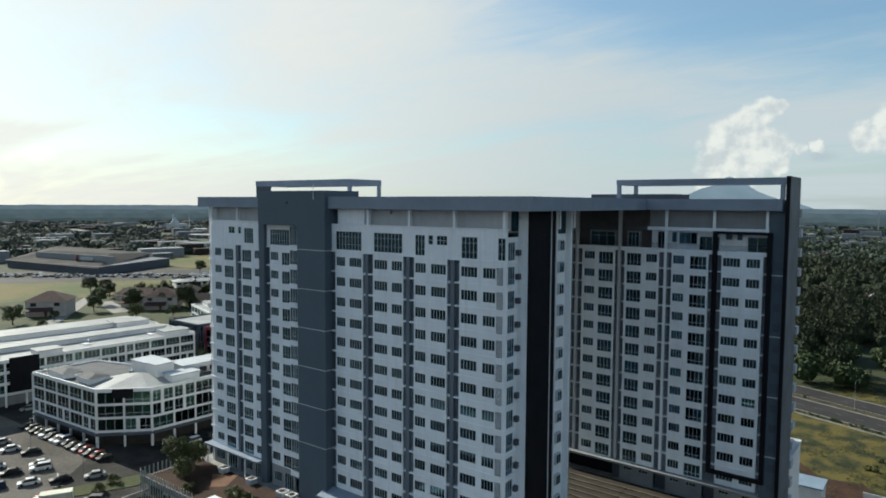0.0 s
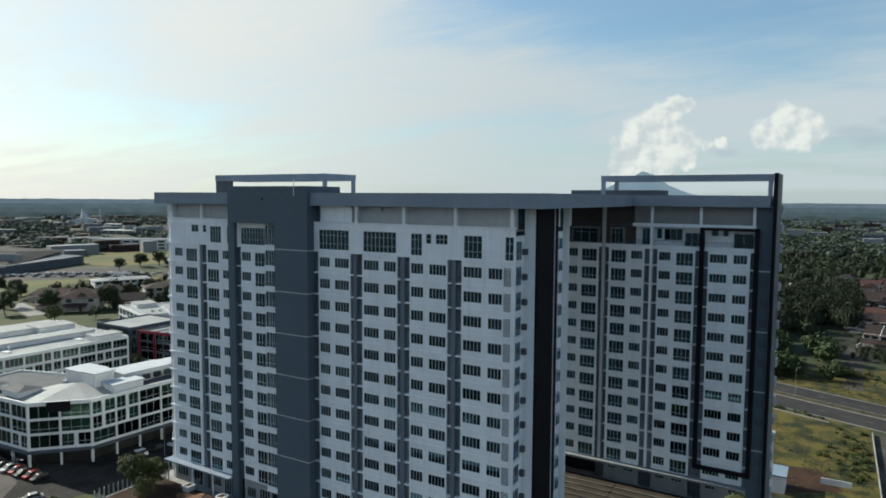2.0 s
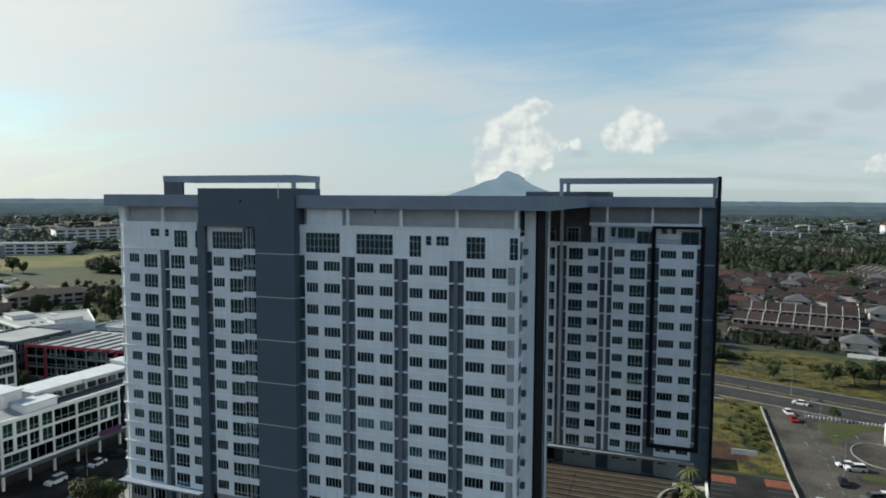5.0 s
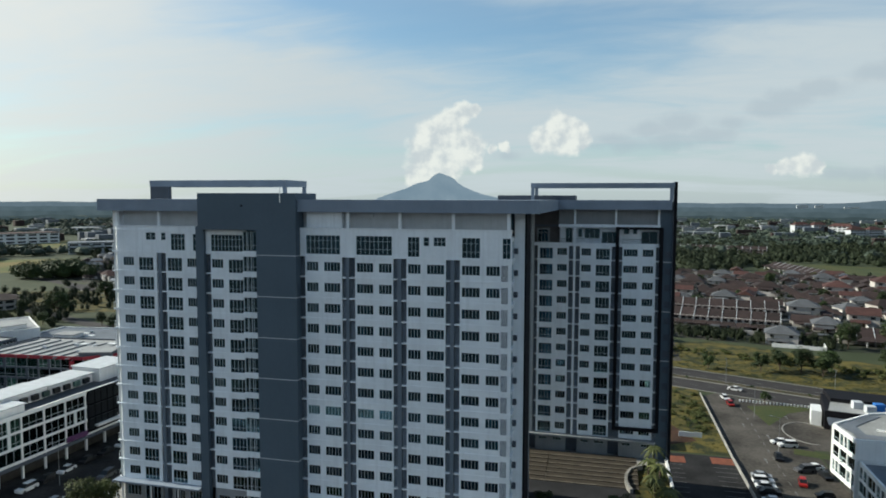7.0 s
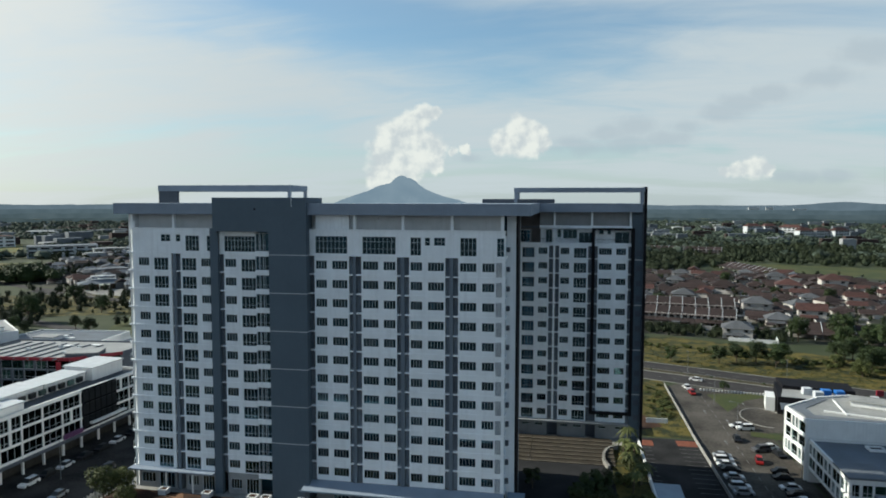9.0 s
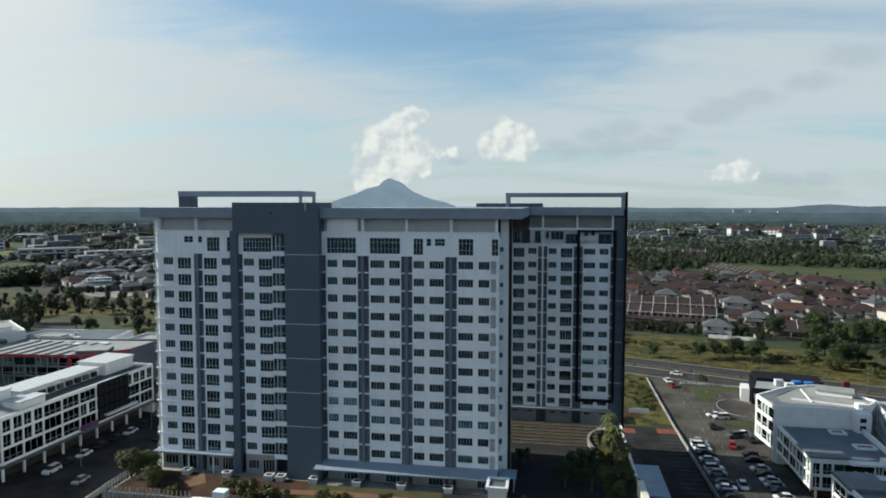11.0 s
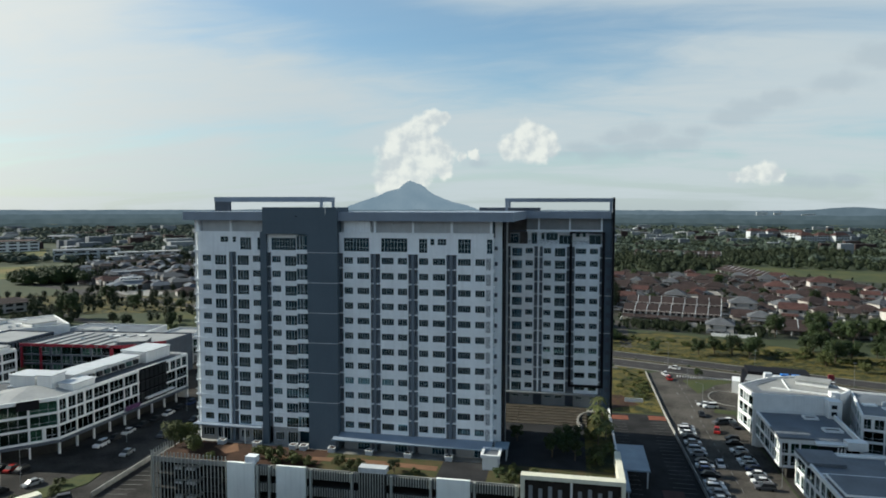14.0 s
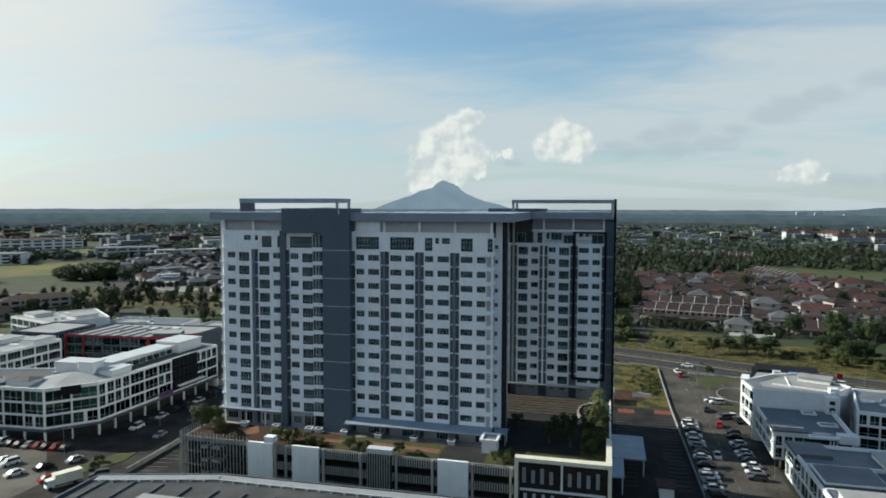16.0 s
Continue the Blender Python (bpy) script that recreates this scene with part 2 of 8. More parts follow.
LOUVRE = mat("grey_louvre_metal", (0.21, 0.23, 0.255), 0.5, 0.3, vary=0.1, rnd=0.25)
FRAME = mat("pale_aluminium_frame", (0.56, 0.60, 0.63), 0.45, 0.1, vary=0.05)
POLE = mat("dull_galvanised_steel", (0.20, 0.21, 0.22), 0.6, 0.2, vary=0.1)
DFRAME = mat("dark_aluminium_frame", (0.06, 0.065, 0.07), 0.45, 0.3, vary=0.05)
# dimness of unlit rooms and the panes' sky tone put into one colour
ROOM = mat("room_shade_fill", (0.028, 0.078, 0.108), 0.9, vary=0.3, scale=0.15)
CURTAIN = mat("drawn_curtain", (0.3, 0.32, 0.32), 0.9, vary=0.2, scale=1.5, rnd=0.5)
GLASS = glass_mat("tinted_window_glass", (0.24, 0.44, 0.54), ior=2.25)
GREEN_GLASS = glass_mat("green_window_glass", (0.54, 0.72, 0.66), 0.05, (0.62, 0.74, 0.74), 1.45)
TEAL = mat("teal_film_panel", (0.04875, 0.0975, 0.0845), 0.35, vary=0.2, scale=0.8, rnd=0.3, spec=0.4)
CONCRETE = mat("weathered_concrete", (0.30, 0.29, 0.27), 0.85, vary=0.2, scale=0.5, bump=0.3)
CREAM = mat("cream_render", (0.66, 0.64, 0.52), 0.8, vary=0.06, streak=0.12)
SLAT = mat("sage_grey_slat", (0.3612, 0.3698, 0.3354), 0.6, vary=0.08, rnd=0.1)
# dusty street, with part of its sunlight put into the colour
DUST_LIT = mat("dusty_sunlit_asphalt", (0.0833, 0.0748, 0.0646), 0.92, vary=0.3, scale=0.09, fine=1.2, lo=0.55, hi=0.9, spec=0.15, bump=0.1)
# paler copy of the asphalt, brightened for the sunlit car park
LOT = mat("sunlit_car_park_asphalt", (0.125, 0.113, 0.098), 0.92, vary=0.25, scale=0.08, fine=1.2, lo=0.55, hi=0.9, spec=0.15, bump=0.1)
BITUMEN = mat("black_car_park_asphalt", (0.026, 0.025, 0.025), 0.9, vary=0.3, scale=0.15, fine=1.8, spec=0.15)
ASPHALT = mat("worn_asphalt", (0.036, 0.033, 0.030), 0.9, vary=0.32, scale=0.12, fine=1.6, lo=0.58, hi=0.86, spec=0.15)
ROADTOP = mat("road_asphalt", (0.036, 0.032, 0.031), 0.88, vary=0.2, scale=0.1, fine=1.5)
# shade between the tower wings put into the paving colour
COURT = mat("shaded_court_paving", (0.020, 0.020, 0.022), 0.9, vary=0.25, scale=0.3, fine=2.0)
PAVING = mat("pale_paving", (0.26, 0.25, 0.23), 0.85, vary=0.15, scale=0.4)
PAINT = mat("worn_white_road_paint", (0.17, 0.17, 0.165), 0.8, vary=0.2, scale=1.5)
REDPAINT = mat("red_ground_paint", (0.20, 0.065, 0.035), 0.85, vary=0.2)
GARDEN = mat("thin_brown_turf", (0.06, 0.045, 0.018), 0.95, vary=0.3, scale=0.35, fine=2.0, lo=0.55, hi=0.88, tint=(0.035, 0.045, 0.012), bump=0.4)
SOIL = mat("reddish_bare_soil", (0.0527, 0.0238, 0.0119), 0.95, vary=0.3, scale=0.3, fine=2, bump=0.4)
PATH = mat("sandy_footpath", (0.17, 0.09, 0.05), 0.9, vary=0.12, scale=0.6)
LAWN = mat("mown_lawn", (0.0561, 0.0578, 0.0153), 0.95, vary=0.2, scale=0.05, fine=0.8, lo=0.6, hi=0.86, tint=(0.034, 0.04675, 0.0136), bump=0.5)
DRYGRASS = mat("dry_yellow_grass", (0.125, 0.095, 0.024), 0.95, vary=0.2, scale=0.02, fine=0.3, lo=0.6, hi=0.86, tint=(0.058, 0.078, 0.014))
ROUGHGRASS = mat("rough_grass", (0.094, 0.075, 0.0145), 0.95, vary=0.3, scale=0.2, fine=1.8, lo=0.62, hi=0.84, tint=(0.017, 0.023, 0.006), bump=0.5)
MEDIAN = mat("thin_median_grass", (0.062, 0.050, 0.024), 0.95, vary=0.3, scale=0.25, fine=2.0, tint=(0.026, 0.026, 0.012), bump=0.4)
BARK = mat("tree_bark", (0.11, 0.085, 0.06), 0.9, vary=0.2, scale=2)
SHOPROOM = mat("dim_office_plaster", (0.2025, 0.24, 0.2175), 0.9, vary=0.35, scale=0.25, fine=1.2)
NOSING = mat("worn_step_nosing", (0.13, 0.112, 0.088), 0.85, vary=0.3, scale=0.4)
STEPSTONE = mat("brown_step_paving", (0.044, 0.035, 0.024), 0.85, vary=0.2)
# concrete darkened to carry the shade of car park and arcades
DARKCONC = mat("shade_dark_concrete", (0.04, 0.038, 0.034), 0.9, vary=0.2)
ESTATE = mat("estate_yards", (0.04781, 0.04219, 0.03488), 0.9, vary=0.3, scale=0.05, fine=0.4, lo=0.6, hi=0.86, tint=(0.01406, 0.02025, 0.007875))
LEAF = mat("tree_leaves", (0.03312, 0.04896, 0.01152), 0.7, vary=0.3, scale=0.5, fine=2.0, tint=(0.01584, 0.03024, 0.00864), rnd=0.3)
LEAF2 = mat("olive_leaves", (0.07125, 0.07875, 0.0195), 0.7, vary=0.3, scale=0.5, fine=2.0, tint=(0.0375, 0.04875, 0.0135), rnd=0.25)
# distance haze put into the leaf colour, paler and bluer than FOREST
FARWOOD = mat("hazed_far_canopy", (0.055, 0.070, 0.050), 0.85, vary=0.3, scale=0.01, fine=0.15, tint=(0.036, 0.052, 0.038))
SCRUB = mat("yellow_green_scrub", (0.0612, 0.0612, 0.0144), 0.8, vary=0.3, scale=0.2, fine=1.0, tint=(0.0405, 0.0558, 0.0126))
TUFT = mat("tall_dry_grass", (0.090, 0.074, 0.015), 0.9, vary=0.3, scale=0.12, fine=1.2, lo=0.58, hi=0.86, tint=(0.026, 0.034, 0.008))
HALLROOF = mat("dull_brown_grey_roof_sheet", (0.06, 0.058, 0.055), 0.9, vary=0.2, scale=0.05, fine=0.6, spec=0.1)
DIMWALL = mat("dull_weathered_wall", (0.15, 0.145, 0.14), 0.9, vary=0.2, scale=0.2, streak=0.2)
PORTALDARK = mat("dark_brown_screen", (0.022, 0.018, 0.016), 0.7, vary=0.3, scale=0.5, streak=0.2)
FOREST = mat("forest_canopy", (0.0187, 0.0255, 0.0085), 0.8, vary=0.35, scale=0.02, fine=0.22, tint=(0.0102, 0.0187, 0.0068))
TILE = mat("brown_roof_tile", (0.036, 0.02325, 0.021), 0.85, vary=0.2, scale=0.4, fine=3, rnd=0.25)
TILE_RED = mat("terracotta_roof_tile", (0.0663, 0.0312, 0.02652), 0.85, vary=0.2, scale=0.4, fine=3, rnd=0.2)
NEARROOF = mat("weathered_dark_roof_sheet", (0.075, 0.075, 0.078), 0.75, vary=0.2, scale=0.25, fine=2.5, streak=0.1, spec=0.2)
TILE_GREY = mat("grey_roof_tile", (0.084, 0.0875, 0.0945), 0.8, vary=0.15, scale=0.4, fine=3, rnd=0.2)
ROOFMETAL = mat("pale_metal_roofing", (0.33, 0.33, 0.32), 0.55, 0.0, vary=0.12, scale=0.15, fine=2, streak=0.15)
# pale because direct sun on the roof is put into the colour
PALEROOF = mat("sunlit_roof_sheet", (0.30, 0.30, 0.285), 0.7, 0.0, vary=0.15, scale=0.2, fine=2, streak=0.15)
ROOFDARK = mat("grey_roof_sheet", (0.14, 0.155, 0.175), 0.6, 0.1, vary=0.15, scale=0.15, fine=2)
BLUEMETAL = mat("pale_blue_roof_sheet", (0.24, 0.31, 0.38), 0.5, 0.1, vary=0.1, scale=0.3)
RED = mat("red_fascia_paint", (0.22, 0.018, 0.032), 0.5, vary=0.08)
PURPLE = mat("purple_sign_panel", (0.10, 0.04, 0.11), 0.5, vary=0.1)
HOUSEWALL = mat("house_wall_paint", (0.46, 0.43, 0.40), 0.85, vary=0.08, scale=0.5, streak=0.15, rnd=0.25)
TYRE = mat("rubber_tyre", (0.02, 0.02, 0.02), 0.8)
BLUEPLASTIC = mat("blue_plastic", (0.03, 0.16, 0.5), 0.5)
CARCOL = {
    "white": mat("white_car_paint", (0.60, 0.60, 0.60), 0.4, vary=0.03, spec=0.3),
    "silver": mat("silver_car_paint", (0.30, 0.31, 0.32), 0.45, 0.2, vary=0.03),
    "black": mat("black_car_paint", (0.012, 0.012, 0.014), 0.42, vary=0.05, spec=0.25),
    "red": mat("red_car_paint", (0.26, 0.015, 0.012), 0.42, vary=0.05, spec=0.25),
    "blue": mat("dark_blue_car_paint", (0.02, 0.035, 0.09), 0.42, vary=0.05, spec=0.25),
    "grey": mat("grey_car_paint", (0.08, 0.08, 0.085), 0.45, 0.1, vary=0.05),
}
CARGLASS = mat("dark_car_glass", (0.012, 0.014, 0.016), 0.28, spec=0.3)


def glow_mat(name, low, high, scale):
    """A glowing far backdrop with haze put into its colour, plain and faintly mottled."""
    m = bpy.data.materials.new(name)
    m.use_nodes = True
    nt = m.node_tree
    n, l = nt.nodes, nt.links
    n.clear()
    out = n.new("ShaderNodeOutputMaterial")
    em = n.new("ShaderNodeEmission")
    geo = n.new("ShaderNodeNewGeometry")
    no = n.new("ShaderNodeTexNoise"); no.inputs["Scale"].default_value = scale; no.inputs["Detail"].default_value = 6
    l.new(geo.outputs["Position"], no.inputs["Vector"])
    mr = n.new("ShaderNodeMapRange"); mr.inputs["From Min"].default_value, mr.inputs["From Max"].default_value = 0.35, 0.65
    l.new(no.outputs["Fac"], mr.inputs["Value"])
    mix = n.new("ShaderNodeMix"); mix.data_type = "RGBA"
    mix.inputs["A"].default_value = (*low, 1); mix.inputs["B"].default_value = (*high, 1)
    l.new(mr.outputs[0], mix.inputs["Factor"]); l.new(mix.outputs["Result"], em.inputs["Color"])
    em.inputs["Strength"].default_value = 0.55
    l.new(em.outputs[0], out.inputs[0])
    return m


# ---- building blocks ----
class Geo:
    """Collects boxes, prisms and sheets into one mesh."""

    def __init__(self):
        self.v, self.f = [], []

    def add(self, vs, fs):
        o = len(self.v)
        self.v += [tuple(p) for p in vs]
        self.f += [tuple(i + o for i in q) for q in fs]
        return self

    def box(self, x0, y0, z0, x1, y1, z1):
        x0, x1, y0, y1, z0, z1 = min(x0, x1), max(x0, x1), min(y0, y1), max(y0, y1), min(z0, z1), max(z0, z1)
        return self.add([(x0, y0, z0), (x1, y0, z0), (x1, y1, z0), (x0, y1, z0), (x0, y0, z1), (x1, y0, z1), (x1, y1, z1), (x0, y1, z1)],
                        [(3, 2, 1, 0), (4, 5, 6, 7), (0, 1, 5, 4), (1, 2, 6, 5), (2, 3, 7, 6), (3, 0, 4, 7)])

    def prism(self, poly, z0, z1):
        """An upright prism over a counter-clockwise outline."""
        k = len(poly)
        vs = [(x, y, z0) for x, y in poly] + [(x, y, z1) for x, y in poly]
        fs = [tuple(range(k - 1, -1, -1)), tuple(range(k, 2 * k))]
        fs += [(i, (i + 1) % k, k + (i + 1) % k, k + i) for i in range(k)]
        return self.add(vs, fs)

    def rod(self, a, b, r0, r1=None, k=8):
        a, b = Vector(a), Vector(b)
        r1 = r0 if r1 is None else r1
        q = (b - a).to_track_quat("Z", "Y")
        vs = []
        for p, r in ((a, r0), (b, r1)):
            for i in range(k):
                vs.append(p + q @ Vector((r * math.cos(2 * math.pi * i / k), r * math.sin(2 * math.pi * i / k), 0)))
        fs = [tuple(range(k - 1, -1, -1)), tuple(range(k, 2 * k))] + [(i, (i + 1) % k, k + (i + 1) % k, k + i) for i in range(k)]
        return self.add(vs, fs)

    def beam(self, p, q, width, z0, z1):
        """A wall-like bar along the line p-q in plan, width to its left side."""
        p, q = Vector(p), Vector(q)
        d = (q - p).normalized()
        nrm = Vector((-d.y, d.x)) * width
        return self.prism([tuple(p), tuple(q), tuple(q + nrm), tuple(p + nrm)] if width > 0 else [tuple(p + nrm), tuple(q + nrm), tuple(q), tuple(p)], z0, z1)

    def mesh(self, name, material=None, smooth=False):
        me = bpy.data.meshes.new(name)
        me.from_pydata(self.v, [], self.f)
        if material:
            me.materials.append(material)
        if smooth:
            me.polygons.foreach_set("use_smooth", [True] * len(me.polygons))
        me.update()
        return me


def lattice(xs, zs, solid, y0, y1):
    """One connected upright slab made of grid cells; solid(i, j) says which cells are filled."""
    g = Geo()
    idx = {}

    def v(i, k, j):
        if (i, k, j) not in idx:
            idx[(i, k, j)] = len(g.v)
            g.v.append((xs[i], (y0, y1)[k], zs[j]))
        return idx[(i, k, j)]

    nx, nz = len(xs) - 1, len(zs) - 1
    on = [[bool(solid(i, j)) for j in range(nz)] for i in range(nx)]
    full = lambda i, j: 0 <= i < nx and 0 <= j < nz and on[i][j]
    for i in range(nx):
        for j in range(nz):
            if not on[i][j]:
                continue
            g.f.append((v(i, 0, j), v(i + 1, 0, j), v(i + 1, 0, j + 1), v(i, 0, j + 1)))
            g.f.append((v(i, 1, j), v(i, 1, j + 1), v(i + 1, 1, j + 1), v(i + 1, 1, j)))
            if not full(i - 1, j):
                g.f.append((v(i, 0, j), v(i, 0, j + 1), v(i, 1, j + 1), v(i, 1, j)))
            if not full(i + 1, j):
                g.f.append((v(i + 1, 0, j), v(i + 1, 1, j), v(i + 1, 1, j + 1), v(i + 1, 0, j + 1)))
            if not full(i, j - 1):
                g.f.append((v(i, 0, j), v(i, 1, j), v(i + 1, 1, j), v(i + 1, 0, j)))
            if not full(i, j + 1):
                g.f.append((v(i, 0, j + 1), v(i + 1, 0, j + 1), v(i + 1, 1, j + 1), v(i, 1, j + 1)))
    return g


BASE = {}


def thing(name, at, label, category, group="", kind=""):
    ob = new(name)
    ob.location = at
    ob.empty_display_size = 0.5
    BASE[ob] = Vector(at)
    return tagged(ob, label, category, group, kind)


def part(name, shape, material, parent, label="", at=(0, 0, 0), turn=0.0):
    """One mesh under a thing or a part; at is in the coordinates of the place (things) with the parent's base taken off."""
    me = shape.mesh(name, material) if isinstance(shape, Geo) else shape
    ob = new(name, me)
    ob.parent = parent
    o = Vector((0, 0, 0))
    p = parent
    while p is not None:
        o = o + BASE.get(p, Vector((0, 0, 0)))
        p = p.parent
    ob.location = Vector(at) - o
    ob.rotation_euler.z = turn
    BASE[ob] = ob.location.copy()
    if label:
        tagged(ob, label)
    return ob


def single(name, shape, material, label, category, at=(0, 0, 0), group="", kind="", smooth=False):
    me = shape.mesh(name, material, smooth) if isinstance(shape, Geo) else shape
    ob = new(name, me)
    ob.location = at
    return tagged(ob, label, category, group, kind)

# ---- the apartment tower ----
DECK = 12.5
STOREY = 3.15
F0 = 16.2                                  # first full floor above the garden storey
FLOORS = [F0 + STOREY * k for k in range(12)]
TOP = F0 + STOREY * 12                     # penthouse floor, 54.0
YF, YW = 72.6, 111.5                       # planes of the front and of the wing facade

tower = thing("apartment_tower", (-77.0, 80.0, DECK), "tall white and blue-grey apartment tower with flat overhanging roof", "building")


def storey_wall(x0, x1, holes, depth=0.3, h=STOREY):
    """A wall with openings right through it; holes are (x0, x1, sill, head)."""
    xs = sorted({x0, x1, *(v for q in holes for v in q[:2])})
    zs = sorted({0.0, h, *(v for q in holes for v in q[2:4])})

    def solid(i, j):
        cx, cz = (xs[i] + xs[i + 1]) / 2, (zs[j] + zs[j + 1]) / 2
        return not any(q[0] < cx < q[1] and q[2] < cz < q[3] for q in holes)

    return lattice(xs, zs, solid, 0.0, depth)


WINDOW_MESH = {}


def window_meshes(w, h, sashes, bars, thick=0.042):
    key = (round(w, 2), round(h, 2), sashes, bars)
    if key not in WINDOW_MESH:
        t = thick
        sw = (w - t) / sashes
        xs, zs = [], []
        for i in range(sashes + 1):
            xs += [i * sw, i * sw + t]
        for c in (0.0, *[b * (h - t) for b in bars], h - t):
            zs += [c, c + t]
        g = lattice(xs, zs, lambda i, j: i % 2 == 0 or j % 2 == 0, 0.01, 0.10)
        pane = Geo().box(0, 0, 0, sw - t, 0.012, h - 2 * t)
        WINDOW_MESH[key] = (g.mesh("window", FRAME), pane.mesh("pane", GLASS), sw, t)
    return WINDOW_MESH[key]


def window(parent, x, y, z, w, h, sashes, bars=(), name="window", turn=0.0, curtain=None):
    """A framed window with a pane in each sash, set into an opening."""
    fm, pm, sw, t = window_meshes(w, h, sashes, bars)
    fr = part(name, fm, None, parent, at=(x, y, z), turn=turn)
    for i in range(sashes):
        p = new("pane", pm)
        p.parent = fr
        p.location = (i * sw + t, 0.055, t)
        p.visible_shadow = False
    if curtain:
        c = new("curtain", curtain)
        c.parent = fr
        c.location = (0, 0.32, 0.02)
    return fr


def curtain_mesh(w, h):
    g = Geo()
    k = max(6, int(w / 0.12))
    vs = [(w * i / k, 0.05 * (i % 2), z) for i in range(k + 1) for z in (0, h)]
    vs += [(x, y + 0.03, z) for x, y, z in vs]
    o = 2 * (k + 1)
    fs = [(2 * i, 2 * i + 2, 2 * i + 3, 2 * i + 1) for i in range(k)] + [(o + 2 * i + 1, o + 2 * i + 3, o + 2 * i + 2, o + 2 * i) for i in range(k)]
    return g.add(vs, fs).mesh("curtain", CURTAIN)


CURT = {(w, h): curtain_mesh(w, h) for w, h in ((0.9, 1.36), (1.3, 2.1))}
rng = random.Random(11)
SILL, HEAD, LOW = 0.85, 2.25, 0.12

# wall strips of the front: ends, and windows as (x0, x1, tall)
FRONT = [
    (-109.4, -102.1, [(-108.3, -106.3, 0), (-105.4, -102.7, 1)]),
    (-100.4, -94.6, [(-100.2 + 0.05, -97.5, 1), (-96.6, -94.8, 0)]),
    (-92.4, -86.4, [(-92.2, -90.2, 0), (-89.3, -86.65, 1)]),
    (-76.4, -70.5, [(-76.15, -74.25, 0), (-73.35, -70.75, 0)]),
    (-68.4, -62.5, [(-68.15, -65.55, 0), (-64.7, -62.7, 0)]),
    (-60.45, -54.6, [(-60.25, -58.3, 0), (-57.4, -54.8, 0)]),
    (-52.5, -45.1, [(-52.25, -49.6, 0), (-48.7, -46.75, 0)]),
]
WING = [
    (-60.0, -55.3, [(-59.0, -57.0, 0)]),
    (-53.2, -47.0, [(-52.75, -50.75, 0), (-50.0, -47.3, 1)]),
    (-45.2, -39.2, [(-44.8, -42.25, 1), (-41.4, -39.5, 0)]),
    (-37.05, -31.1, [(-36.8, -34.95, 0), (-34.05, -31.4, 1)]),
    (-29.1, -22.95, [(-28.9, -26.3, 0), (-25.4, -23.4, 0)]),
]


def facade(strips, y, floors):
    """Storey by storey: walls with openings, windows and the slab edge between the storeys."""
    meshes = []
    for x0, x1, wins in strips:
        holes = [(a, b, LOW if tall else SILL, HEAD) for a, b, tall in wins]
        meshes.append(storey_wall(x0, x1, holes).mesh("wall", WHITE))
    for z in floors:
        for me, (x0, x1, wins) in zip(meshes, strips):
            part("wall", me, None, tower, at=(0, y, z))
            for a, b, tall in wins:
                s = LOW if tall else SILL
                n = 5 if b - a > 2.4 and not tall else 4
                cm = None
                if rng.random() < 0.22:
                    cm = CURT[(1.3, 2.1)] if tall else CURT[(0.9, 1.36)]
                window(tower, a, y, z + s, b - a, HEAD - s, n, (0.3,) if tall else (), curtain=cm)


facade(FRONT, YF, FLOORS)
facade(WING, YW, FLOORS)

# slab edges that run past the recesses, one a storey
ledge_front = [(-110.3, -94.6), (-93.2, -86.4), (-77.3, -45.1)]
for x0, x1 in ledge_front:
    me = Geo().box(x0, -0.09, -0.16, x1, 1.25, 0.06).mesh("slab_edge", WHITE)
    for z in FLOORS[1:] + [TOP]:
        part("slab_edge", me, None, tower, at=(0, YF, z))
for x0, x1 in [(-60, -46.9), (-45.6, -30.4), (-29.7, -22.3)]:
    me = Geo().box(x0, -0.09, -0.16, x1, 1.25, 0.06).mesh("slab_edge", WHITE)
    for z in FLOORS[1:] + [TOP]:
        part("slab_edge", me, None, tower, at=(0, YW, z))

# recesses: dark back wall, a louvred panel each side, a full-height pilaster
louvre = {}


def louvre_mesh(w, h):
    key = (round(w, 2), round(h, 2))
    if key not in louvre:
        g = Geo().box(0, 0, 0, 0.04, 0.08, h).box(w - 0.04, 0, 0, w, 0.08, h)
        k = int(h / 0.16)
        for i in range(k):
            z = h * i / k
            g.add([(0.04, 0, z), (w - 0.04, 0, z), (w - 0.04, 0.07, z + 0.1), (0.04, 0.07, z + 0.1), (0.04, 0.02, z), (w - 0.04, 0.02, z), (w - 0.04, 0.09, z + 0.1), (0.04, 0.09, z + 0.1)],
                  [(0, 1, 2, 3), (7, 6, 5, 4), (0, 4, 5, 1), (3, 2, 6, 7)])
        louvre[key] = g.mesh("louvre_panel", LOUVRE)
    return louvre[key]


def recess(x0, x1, y, floors, z0, z1, pil=None, pil_mat=None, deep=1.15):
    part("recess_wall", Geo().box(x0 - 0.25, y + deep, z0, x1 + 0.25, y + deep + 0.2, z1), DARKGREY, tower)
    for a in (x0 - 0.02, x1):
        part("recess_cheek", Geo().box(a, y + 0.3, z0, a + 0.02, y + deep, z1), LIGHTGREY, tower)
    sides = []
    if pil:
        part("pilaster", Geo().box(pil[0], y - 0.13, z0, pil[1], y + deep, z1), pil_mat, tower)
        sides = [(x0 + 0.04, pil[0] - 0.05), (pil[1] + 0.05, x1 - 0.04)]
    else:
        sides = [(x0 + 0.06, x1 - 0.06)]
    for a, b in sides:
        if b - a > 0.3:
            for z in floors:
                part("louvre_panel", louvre_mesh(b - a, 2.72), None, tower, at=(a, y + 0.24, z + 0.12))


